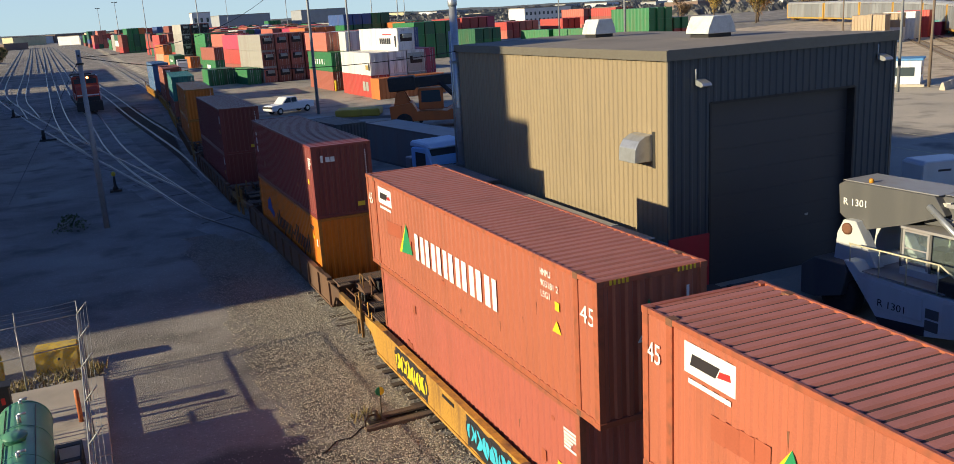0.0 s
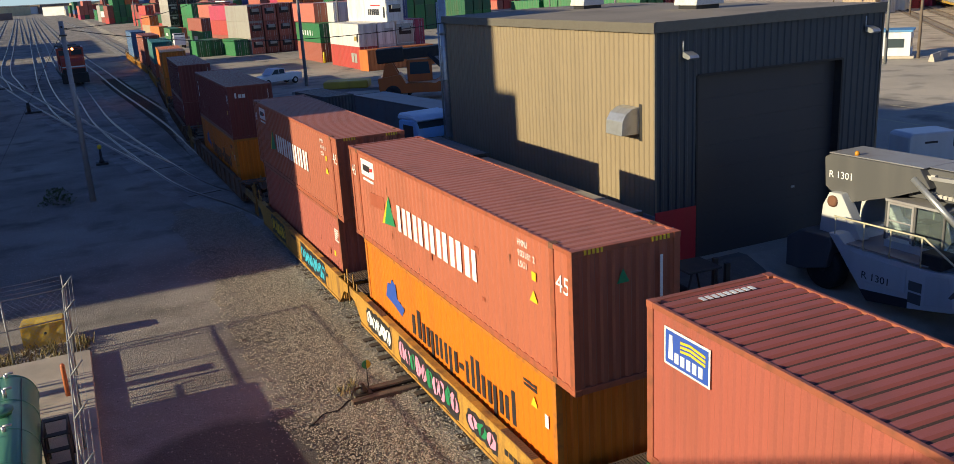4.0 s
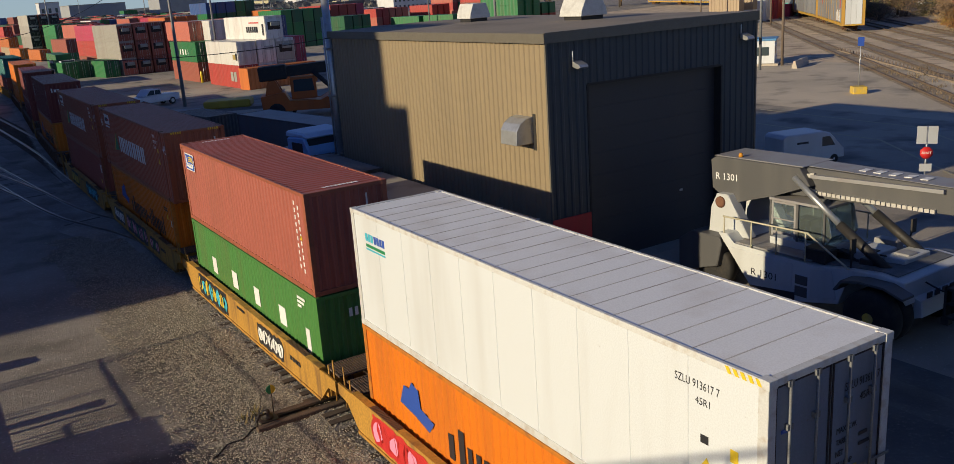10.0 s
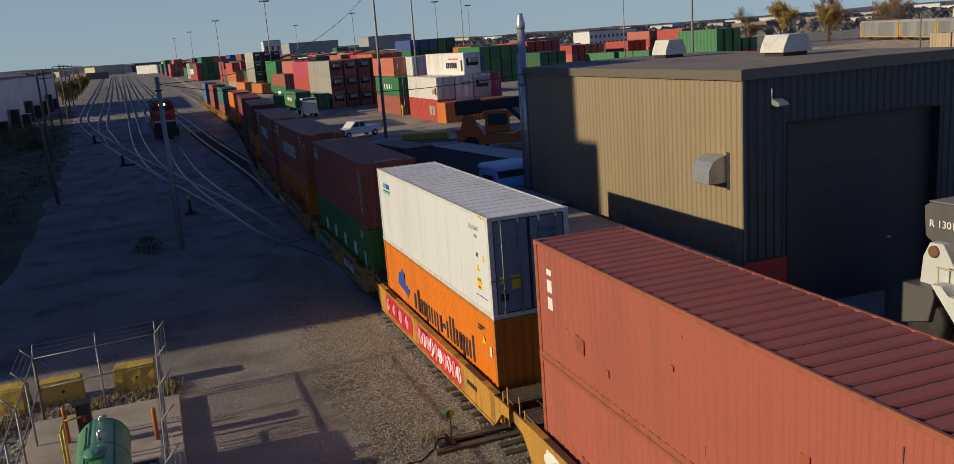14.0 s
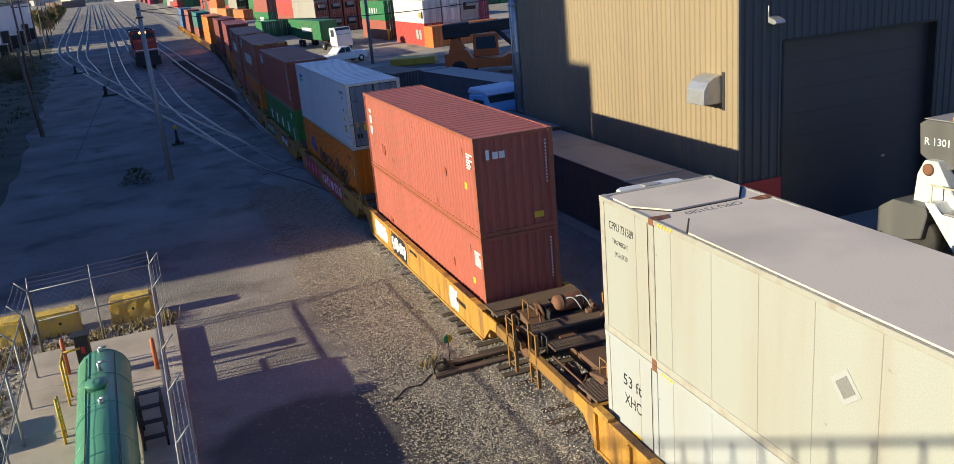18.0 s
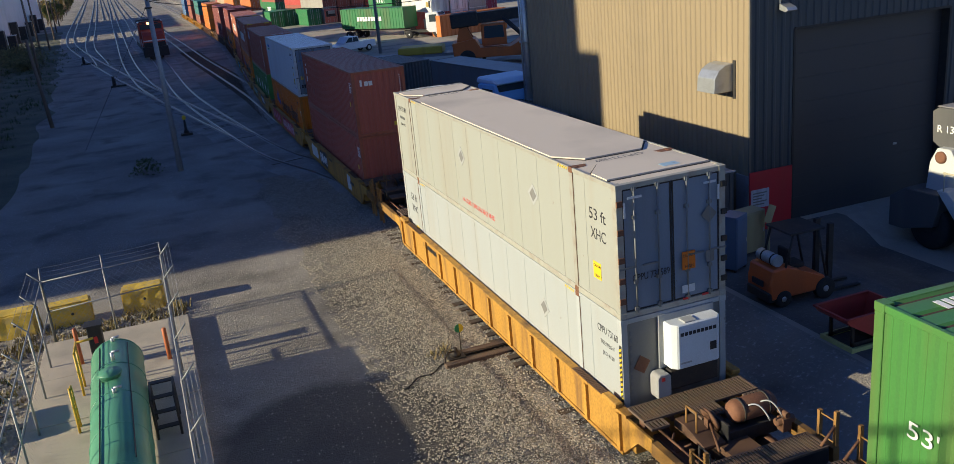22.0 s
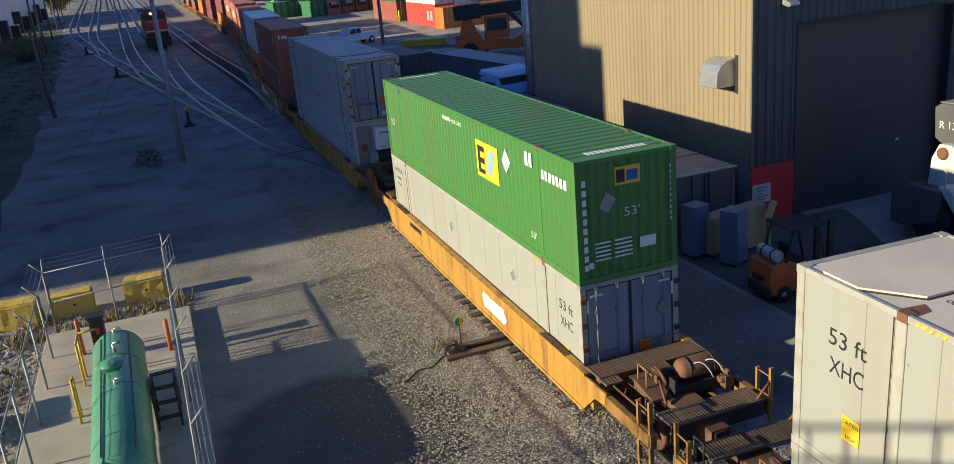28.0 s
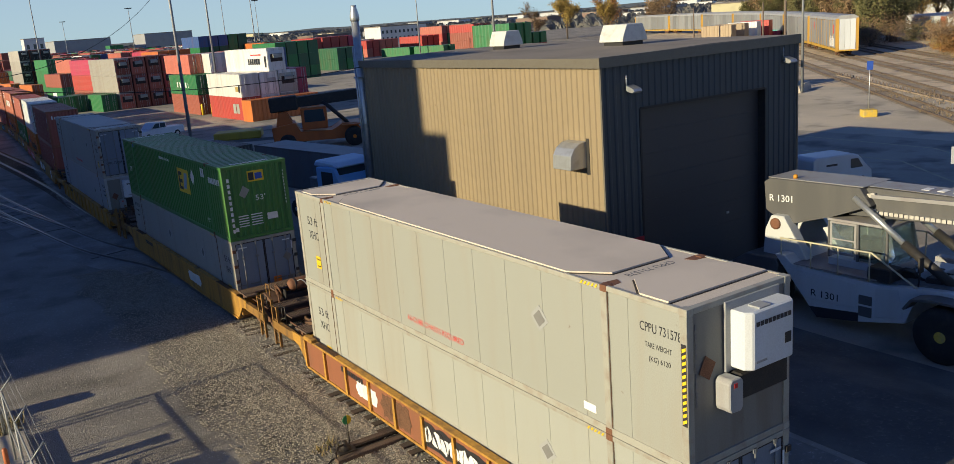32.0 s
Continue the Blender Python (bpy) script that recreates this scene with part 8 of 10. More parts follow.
def yard_box_at(x, y, z, col, L=12.19, turn=TH, h=2.59, label="", rods=True):
    body, door, rod = yard_meshes(col, L, h)
    o = thing("shipping_container", label or NAMES[col] + " ribbed steel container stacked in the yard", "container", "yard containers", m=pose(x, y, z, 0, 0, turn))
    share("body", body, o)
    if rods:
        for dx in (0.0, -1.092):
            d = share("door", door, o, pose(dx, 0, 0))
            share("lock_rod", rod, d)
            share("lock_rod", rod, d, pose(0.35, 0, 0))
    return o


FAR = []


def far_boxes():
    """The deep rows of the yard, as one mesh: ribbed boxes in their colours."""
    names = list(YARD)
    vs, fs, mi = [], [], []
    for x, y, z, col, L, turn, h in FAR:
        m = pose(x, y, z, 0, 0, turn)
        w = 1.22
        out = []
        n = 11
        side = [(-L / 2 + L * (i + f) / n, d) for i in range(n) for f, d in ((0.15, 0.0), (0.5, 0.0), (0.6, 0.05), (0.95, 0.05))]
        out = [(-w + d, q) for q, d in side] + [(-w, L / 2), (w, L / 2)] + [(w - d, q) for q, d in reversed(side)] + [(w, -L / 2), (-w, -L / 2)]
        k, s0 = len(out), len(vs)
        vs.extend(tuple(m @ Vector((*q, 0))) for q in out)
        vs.extend(tuple(m @ Vector((*q, h))) for q in out)
        f = [(s0 + i, s0 + (i + 1) % k, s0 + k + (i + 1) % k, s0 + k + i) for i in range(k)] + [tuple(range(s0 + 2 * k - 1, s0 + k - 1, -1))]
        fs.extend(f)
        mi.extend([names.index(col)] * len(f))
    me = bpy.data.meshes.new("far_containers")
    me.from_pydata(vs, [], fs)
    for c in names:
        me.materials.append(paint("yard_" + c, YARD[c], rnd=0.16))
    me.polygons.foreach_set("material_index", mi)
    me.update()
    bm = B()
    bm.from_mesh(me)
    bmesh.ops.recalc_face_normals(bm, faces=bm.faces[:])
    bm.to_mesh(me)
    bm.free()
    tagged(new("far_containers", me), "deep rows of stacked coloured containers in the yard", "containers", kind="stuff")


def side_word(o, blocks, z, h, m, y, gap=0.3):
    for w in blocks:
        plate(o, -1.232, y, y - w, z, z + h, m, "logo_block")
        y -= w + gap


def end_units(o, m, L=12.19):
    """Cooling machinery on the near end of a refrigerated box."""
    y = -L / 2
    bm = B()
    box(bm, -1.14, 1.14, y - 0.07, y - 0.035, 0.1, 2.5)
    part("end_panel", bm, m, o)
    bm = B()
    box(bm, -0.85, 0.85, y - 0.11, y - 0.071, 1.15, 2.1)
    u = part("cooling_unit", bm, GASKET, o)
    bm = B()
    prism(bm, [(y - 0.12, 1.6), (y - 0.12, 2.15), (y - 0.3, 2.0), (y - 0.3, 1.6)], -0.5, 0.72, "x")
    part("vent_hatch", bm, CREAM, u, "pale hinged hatch")


def stack(x, y, cols, L=12.19, turn=TH, h=2.75, far=False, base=0):
    """Boxes one on another; x, y: the near corner that the sun reaches."""
    m = pose(x, y, 0, 0, 0, turn)
    out = []
    for i, c in enumerate(cols):
        if not c:
            continue
        p = m @ Vector((1.22, L / 2, 0.61 + (i + base) * (h + 0.02)))
        if far:
            FAR.append((p.x, p.y, p.z, c, L, turn, h))
        else:
            out.append(yard_box_at(p.x, p.y, p.z, c, L, turn, h))
    return out


def named_stacks():
    # red and white pair with the orange box across its front
    o = stack(25.6, 109.8, ("red", "white"), turn=1.5, h=2.85)
    side_word(o[0], (0.95, 0.95), 0.8, 1.2, CREAM, -2.6, 0.25)
    plate(o[1], -1.232, -4.2, -5.2, 0.7, 1.3, paint("ochre_logo", (0.4, 0.3, 0.1)), "logo_block")
    plate(o[1], -1.232, -5.3, -5.8, 0.6, 1.5, INK, "logo_block")
    o = stack(28.25, 110.0, ("white", "white"), turn=1.5, h=2.85)
    plate_near(o[1], -6.2, -0.3, 0.9, 1.6, 2.1, GREYDOOR, "logo_block")
    for o in stack(30.9, 110.3, ("grey", "white"), turn=1.5, h=2.85):
        end_units(o, CREAM)
    stack(33.7, 113.5, ("crimson", "crimson"), turn=1.5, h=2.85)
    stack(36.6, 127.0, ("rust", "blue", "blue"), turn=3), stack(34.0, 129.0, ("rust", "rust", "rust"), turn=3)
    o = stack(29.7, 110.2, ("white",), turn=6.5, h=2.85, base=2)[0]
    tagged(o, "white yard container with a dark word and a red arc")
    side_word(o, (0.45,) * 6, 0.85, 0.75, INK, -0.6, 0.12)
    plate(o, -1.232, -1.5, -4.4, 2.0, 2.15, RED, "logo_arc")
    plate(o, -1.232, -5.2, -5.6, 0.5, 1.9, INK, "marking")
    end_units(o, OFFWHITE)
    yard_box_at(30.2, 108.7, 0.61, "orange", 9.6, 98, 2.6)
    # rust and green stack with a white box on top
    o = stack(25.1, 126.4, ("rust", "green"), turn=2)
    side_word(o[1], (0.4, 0.5, 0.5, 0.5, 0.12), 0.95, 0.75, WHITE, 2.6, 0.75)
    stack(25.9, 131.4, ("salmon",), turn=1, base=2)
    o = stack(27.9, 128.0, ("rust", "deep", "white"), turn=0.5)
    side_word(o[2], (0.45,) * 6, 0.9, 0.8, INK, 0.6, 0.1)
    plate(o[2], -1.232, 2.7, 1.3, 0.5, 2.2, paint("pale_sky_logo", (0.25, 0.5, 0.62)), "logo_block")
    stack(30.6, 128.5, ("rust", "deep", "rust"), turn=0.5)
    for x in (26.6, 27.8):
        bm = B()
        lathe(bm, [(0.13, 0.6), (0.13, 1.75), (0.06, 1.85)], 12, pose(x, 125.2, 0))
        solid("bollard", bm, YELLOW, "yellow-painted steel guard post before the stacks", "bollard", "yard bollards")
    # refrigerated block
    ends = [paint("yard_salmon", YARD["salmon"]), paint("yard_red", YARD["red"]), paint("yard_rust", YARD["rust"])]
    for k in range(4):
        for lv, o in enumerate(stack(20.9 + 2.6 * k, 156.2 + 0.36 * k, ("grey" if k == 0 else "rust",) * 3, turn=8)):
            end_units(o, ends[1] if k == 3 else ends[2 if (k + lv) % 3 else 0])
    stack(18.0, 156.0, ("green",), 8.5, 8)
    stack(20.6, 173, ("rust", "red", "crimson"), turn=8), stack(22.3, 203, ("rust", "deep", "salmon"), turn=6), stack(25.2, 203, ("rust", "rust", "red"), turn=6)
    o = stack(19.6, 203, ("green", "rust"), turn=6)
    plate(o[0], -1.232, 1.5, -1.5, 0.8, 1.7, WHITE, "logo_block")
    stack(18.4, 238, ("orange",), turn=6), stack(12.4, 161.5, ("green", ""), 6.06, 4), stack(15.0, 162.5, ("deep",), 6.06, 4)
    for k, c in enumerate(("green", "deep", "deep", "rust")):
        stack(24.3 + 2.65 * k, 250, (c, c, c), turn=6)
    for k in range(3):
        for o in stack(20.0 + 2.65 * k, 264, ("grey" if k == 0 else "rust",) * 4, turn=5):
            end_units(o, DARK)
    stack(16.5, 262, ("orange",), turn=6), stack(16.0, 280, ("tan", "orange"), turn=6), stack(17, 300, ("red", "crimson", "red"), turn=5)


named_stacks()


def fill_yard():
    """Deep rows: the edge of the yard road on one side, open paving on the other."""
    r = random.Random(12)
    cols = ["red"] * 8 + ["rust"] * 8 + ["green"] * 7 + ["deep"] * 7 + ["salmon"] * 4 + ["grey"] * 5 + ["white"] * 3 + ["orange"] * 3 + ["blue"] * 3 + ["crimson"] * 2 + ["tan"]
    for jb, y in enumerate((222, 240, 270, 288, 304, 322, 340, 362, 384, 410, 440, 474, 512, 556, 610, 680, 760, 860, 980, 1130)):
        x = 42 if y < 230 else 36 if y < 275 else 21 if y < 400 else 13 if y < 600 else 4 - (y - 680) * 0.02
        while x < min(60 + y * 0.12, 150):
            if r.random() < 0.14:
                x += r.choice((2.7, 5.4, 10))
                continue
            base = r.choice(cols)
            tall = min(4, 1 + int(3.4 * (0.55 + 0.5 * noise.noise(Vector((x * 0.09, jb * 0.7, 3.3)))) + r.random() * 0.8))
            for k in range(r.randint(2, 5)):
                hh = max(1, tall - (r.random() < 0.25))
                stack(x, y - x * 0.02, [base if r.random() < 0.6 else r.choice(cols) for _ in range(hh)], turn=5, far=True)
                x += 2.64
    # scattered rows to the right, seen over the workshop roof
    for x, y, n, rows_, cs, t in ((58, 232, 4, 5, ("green", "deep", "blue"), 4), (62, 190, 3, 4, ("green", "deep", "deep"), 4), (84, 226, 2, 2, ("green", "red"), 8), (86, 210, 2, 3, ("green", "deep"), 8),
                                  (90, 227, 3, 4, ("red", "crimson"), 8), (140, 312, 2, 4, ("white", "tan"), 10), (128, 276, 2, 5, ("red", "salmon"), 10), (137, 241, 1, 2, ("green",), 20),
                                  (131.5, 253, 1, 2, ("green",), 20), (150, 276, 2, 3, ("red",), 12), (166, 288, 3, 3, ("red", "salmon", "green"), 12), (163, 262, 3, 3, ("rust", "red"), 12),
                                  (120, 182, 3, 3, ("green",), 15), (128, 186, 2, 3, ("green", "red"), 15), (46, 205, 2, 4, ("rust", "crimson"), 4), (104, 262, 2, 5, ("salmon", "red", "white"), 8),
                                  (74, 252, 3, 5, ("deep", "green", "rust"), 4), (112, 300, 2, 6, ("red", "orange", "white"), 8)):
        for k in range(rows_):
            stack(x + 2.7 * k, y + 0.3 * k, [r.choice(cs) for _ in range(n)], turn=t, far=True)
    for k, c in enumerate(("tan", "white", "white", "red", "crimson", "teal")):
        yard_box_at(126 + k * 6.0, 121 + k * 1.8, 0.61, c, 6.06, 20, rods=False)
        if k < 4:
            yard_box_at(126 + k * 6.0, 121 + k * 1.8, 3.21, ("tan", "tan", "white", "red")[k], 6.06, 20, rods=False)


fill_yard()
far_boxes()


# ---- masts and poles ----
def mast(x, y, h, heads=True, r=0.22, base=0.6):
    t = thing("light_mast", "tall grey floodlight mast in the yard", "light mast", "light masts", m=pose(x, y, base))
    bm = B()
    tube(bm, (0, 0, 0), (0, 0, h), r, 10, r * 0.45)
    part("shaft", bm, GREYPOLE, t)
    if heads:
        bm = B()
        tube(bm, (-1.3, 0, h - 0.1), (1.3, 0, h - 0.1), 0.06, 6)
        part("crossarm", bm, GREYPOLE, t)
        for dx in (-1.2, -0.6, 0.0, 0.6, 1.2):
            bm = B()
            box(bm, dx - 0.22, dx + 0.22, -0.25, 0.25, h - 0.05, h + 0.28)
            part("lamp_head", bm, DARK, t)
    return t


for x, y in ((25, 264), (79, 392), (98, 331), (85, 265), (131, 385), (20, 384), (16, 518), (11, 635), (75, 525), (132, 247)):
    mast(x, y, 25)
mast(15.2, 97.5, 24, False, 0.2)
mast(28.5, 128.0, 27, False, 0.18)
mast(62, 106, 28, False, 0.2)
t = mast(19.45, 24.15, 8.5, False, 0.06, 7.0)
tagged(t, "slender galvanised conduit mast at the workshop's corner", "mast")


def wood_pole(x, y, h, arms=1, lean=0.0, z=0.0, label="brown wooden utility pole"):
    p = thing("utility_pole", label, "pole", "wooden poles", m=pose(x, y, z, 0, lean, 0))
    bm = B()
    tube(bm, (0, 0, -0.3), (0, 0, h), 0.17, 10, 0.11)
    part("shaft", bm, POLE_WOOD, p)
    for k in range(arms):
        bm = B()
        box(bm, -1.2, 1.2, -0.06, 0.06, h - 0.5 - k * 0.8, h - 0.38 - k * 0.8)
        a = part("crossarm", bm, POLE_WOOD, p)
        bm = B()
        for dx in (-1.1, -0.4, 0.4, 1.1):
            tube(bm, (dx, 0, h - 0.38 - k * 0.8), (dx, 0, h - 0.22 - k * 0.8), 0.04, 6)
        part("insulators", bm, DARK, a)


wood_pole(-17.6, 79.5, 7.2, 0, -3, label="dark leaning stub of a wooden pole")
for i, (x, y, h) in enumerate(((-22, 122, 11), (-24, 150, 11), (-25.5, 182, 11.5), (-27, 215, 12), (-29, 250, 12), (-31, 290, 12), (-33, 335, 12), (-35, 390, 12), (-38, 460, 12))):
    wood_pole(x, y, h, 2 if i % 2 else 1)
wood_pole(70.4, 63.5, 13.5, 1, z=0.6)
wood_pole(84.6, 31.8, 11, 0, z=0.6)
wood_pole(124, 71.3, 11, 0, z=0.6)
wood_pole(128, 112, 9, 0, z=0.6)
wood_pole(118, 120, 9, 0, z=0.6)


# ---- trees and scrub ----
def leaf_mat(name, lo, hi):
    return island_mat(name, lo, hi, 0.8)


LEAF = {"orange": leaf_mat("leaf_orange", (0.18, 0.085, 0.03), (0.42, 0.21, 0.07)), "yellow": leaf_mat("leaf_yellow", (0.18, 0.13, 0.03), (0.42, 0.28, 0.07)),
        "olive": leaf_mat("leaf_olive", (0.07, 0.075, 0.03), (0.2, 0.18, 0.07)), "brown": leaf_mat("leaf_brown", (0.12, 0.08, 0.045), (0.36, 0.23, 0.12)), "green": leaf_mat("leaf_green", (0.02, 0.04, 0.012), (0.07, 0.09, 0.02))}
BARK = mat("bark", (0.11, 0.085, 0.065), 0.95, var=0.3)


def tree(h, col, seed, leaves=1100, spread=0.36, leaf=0.24):
    r = random.Random(seed)
    t = thing("tree", "", "tree", "trees along the yard")
    bm = B()
    tips = []
    tube(bm, (0, 0, -0.2), (0.1, 0, h * 0.45), h * 0.022, 8, h * 0.014)
    def limb(p, d, L, rad, depth):
        q = p + d * L
        tube(bm, p, q, rad, 5, rad * 0.6, caps=False)
        if depth == 0:
            tips.append((p, q))
            return
        for k in range(3):
            nd = (d + Vector((r.uniform(-.8, .8), r.uniform(-.8, .8), r.uniform(-.1, .55)))).normalized()
            limb(p + d * L * r.uniform(.55, 1.0), nd, L * r.uniform(.55, .8), rad * 0.55, depth - 1)
        tips.append((p, q))
    for k in range(6):
        a = 6.28 * k / 6 + r.uniform(-.4, .4)
        limb(Vector((0.1, 0, h * r.uniform(.08, .42))), Vector((math.cos(a) * spread * 1.6, math.sin(a) * spread * 1.6, 1)).normalized(), h * 0.28, h * 0.011, 2)
    part("trunk", bm, BARK, t)
    vs, fs = [], []
    for i in range(leaves):
        p, q = r.choice(tips)
        c = p.lerp(q, r.random()) + Vector((r.gauss(0, 1), r.gauss(0, 1), r.gauss(0, 1))) * h * 0.035
        s = leaf * r.uniform(.5, 1.3)
        u = Vector((r.uniform(-1, 1), r.uniform(-1, 1), r.uniform(-1, 1))).normalized()
        w = u.orthogonal().normalized()
        n = len(vs)
        vs.extend([tuple(c - u * s), tuple(c + w * s * .6), tuple(c + u * s), tuple(c - w * s * .6)])
        fs.append((n, n + 1, n + 2, n + 3))
    me = bpy.data.meshes.new("crown")
    me.from_pydata(vs, [], fs)
    me.materials.append(LEAF[col])
    ob = new("crown", me)
    ob.parent = t
    return t


WORDS = {"orange": "tree with thinning orange autumn leaves", "yellow": "tree with yellowing autumn leaves", "olive": "tree with dull olive leaves", "brown": "half-bare tree with brown leaves", "green": "dark green dense young tree"}
kinds = {}
for col, seeds in (("orange", (1,)), ("yellow", (2, 3)), ("olive", (4,)), ("brown", (5, 6)), ("green", (7,))):
    for s in seeds:
        t = tree(10, col, s, 3200 if col == "brown" else 5200, leaf=0.15)
        tagged(t, WORDS[col])
        t.location = (-400, -300, 0)
        kinds.setdefault(col, []).append(t)
used = set()


def plant(col, x, y, k=1.0, z=0.6):
    r = random.Random(int(x * 7 + y * 3))
    src = r.choice(kinds[col])
    m = pose(x, y, z, 0, 0, r.uniform(0, 360))
    if src.name not in used:
        used.add(src.name)
        src.matrix_basis = m @ Matrix.Scale(k, 4)
        return
    t = copy_thing(src, m)
    t.scale = (k, k, k)
    tagged(t, WORDS[col])


_r = random.Random(31)
for col, x, y, k in (("yellow", 205, 262, 1.7), ("orange", 222, 258, 1.8), ("yellow", 214, 250, 1.4), ("brown", 196, 270, 1.5), ("brown", 240, 250, 1.7), ("brown", 232, 238, 1.5), ("green", 250, 215, .9), ("green", 262, 190, .8)):
    plant(col, x, y, k)
for i in range(14):
    s = i / 13
    plant(_r.choice(["brown", "brown", "yellow", "brown"]), 138 - 40 * s + _r.uniform(-2, 12), 88 - 55 * s + _r.uniform(-8, 2), _r.uniform(.4, .7))
for i in range(34):
    plant(_r.choice(["brown", "brown", "olive", "brown"]), 142 + i * 2.6 + _r.uniform(-4, 6), 98 + i * 3 + _r.uniform(-4, 3), _r.uniform(1.0, 1.55))
for i in range(60):
    s = i / 59
    plant(_r.choice(["brown", "brown", "brown", "olive", "yellow"]), 215 + 85 * s + _r.uniform(-10, 12), 150 - 62 * s + _r.uniform(-8, 8), _r.uniform(1.1, 1.75))
for i in range(30):
    plant(_r.choice(["yellow", "olive", "brown", "green", "yellow"]), -33.5 - i * 0.3 + _r.uniform(-2.5, 2), 296 + i * 8 + _r.uniform(-3, 3), _r.uniform(.45, .85), 0)


def scrub(x, y, rad, h, col, seed, z=0.6, leaves=2200):
    """A tangle of vines and shrubs: arching stems under a ragged coat of leaves."""
    r = random.Random(seed)
    t = thing("shrub", "tangled " + {"orange": "rust-orange", "brown": "brown", "yellow": "yellowed", "olive": "olive", "green": "dark green"}[col] + (" shrub on the bank" if z else " shrub on the grass verge"), "shrub", "shrubs on the bank", m=pose(x, y, z))
    bm = B()
    tips = []
    for k in range(9):
        a = r.uniform(0, 6.28)
        p = Vector((0, 0, 0))
        d = Vector((math.cos(a) * .5, math.sin(a) * .5, 1)).normalized()
        for j in range(4):
            q = p + d * h * 0.33
            tube(bm, p, q, 0.05 * (1 - j * .2), 4, caps=False)
            tips.append((p.copy(), q.copy()))
            p = q
            d = (d + Vector((math.cos(a) * .35, math.sin(a) * .35, -.35)) + Vector((r.uniform(-.3, .3), r.uniform(-.3, .3), 0))).normalized()
    part("branch", bm, BARK, t)
    vs, fs = [], []
    for i in range(leaves):
        p, q = r.choice(tips)
        c = p.lerp(q, r.random()) + Vector((r.gauss(0, rad * .28), r.gauss(0, rad * .28), r.gauss(0, h * .12)))
        if c.z < 0.02:
            c.z = r.uniform(.02, .5)
        s = r.uniform(.09, .22)
        u = Vector((r.uniform(-1, 1), r.uniform(-1, 1), r.uniform(-1, 1))).normalized()
        w = u.orthogonal().normalized()
        n = len(vs)
        vs.extend([tuple(c - u * s), tuple(c + w * s * .7), tuple(c + u * s)])
        fs.append((n, n + 1, n + 2))
    me = bpy.data.meshes.new("foliage")
    me.from_pydata(vs, [], fs)
    me.materials.append(LEAF[col])
    ob = new("foliage", me)
    ob.parent = t


for i in range(46):
    s = i / 45
    x, y = 126 - 55 * s + _r.uniform(-1, 3.5), 77 - 56 * s + _r.uniform(-4, 2)
    scrub(x, y, _r.uniform(2.2, 3.4), _r.choice((0.8, 1.0, 1.2, 1.4, 1.7)), _r.choice(["brown", "brown", "orange", "yellow", "olive", "brown", "orange"]), i)
for i in range(44):
    s = i / 43
    scrub(205 + 90 * s + _r.uniform(-8, 6), 150 - 64 * s + _r.uniform(-6, 6), _r.uniform(4, 6), _r.uniform(5, 9), _r.choice(["brown", "brown", "olive", "yellow", "brown", "green"]), 200 + i)
for i in range(26):
    s = i / 25
    scrub(138 + 70 * s + _r.uniform(-4, 8), 94 + 66 * s + _r.uniform(-6, 3), _r.uniform(3.5, 5), _r.uniform(4, 7.5), _r.choice(["brown", "brown", "yellow", "olive", "brown"]), 300 + i)
for x, y, h in ((-26.5, 147, 4.2), (-25.2, 141, 2.8), (-28.6, 152, 3.4), (-30.2, 133, 4.0)):
    scrub(x, y, 2.8, h, "green" if h > 4.3 else "olive", int(y), 0.0)
# vine-grown mounds that stand over the rest
for k, (x, y, rad, h, col) in enumerate(((117.3, 66.3, 2.1, 6.4, "brown"), (119.8, 68.4, 2.1, 4.7, "orange"), (122.5, 72.0, 2.6, 3.4, "yellow"), (102.6, 50.6, 2.6, 5.6, "brown"), (105.0, 53.4, 2.5, 4.6, "orange"),
                                         (99.4, 47.2, 2.5, 4.2, "orange"), (96.0, 42.6, 2.5, 3.5, "orange"), (90.5, 37.6, 2.3, 1.9, "brown"), (110.8, 59.5, 2.5, 3.0, "brown"), (81.5, 30.8, 2.4, 1.6, "orange"))):
    scrub(x, y, rad, h, col, 400 + k, 0.6, 9000)
tuft_field("bank_grass", "dry brown grass along the railway bank", [(124 - 62 * s + _r.uniform(-3, 9), 75 - 57 * s + _r.uniform(-5, 3), _r.uniform(.6, 1.6)) for s in [i / 700 for i in range(700)]]
           + [(72 - 20 * s + _r.uniform(-2, 2), 52 - 22 * s + _r.uniform(-2, 2), _r.uniform(.6, 1.4)) for s in [i / 45 for i in range(45)]], island_mat("bank_weeds", (0.1, 0.075, 0.04), (0.29, 0.21, 0.12)), 14, 22, 0.42, 0.9)


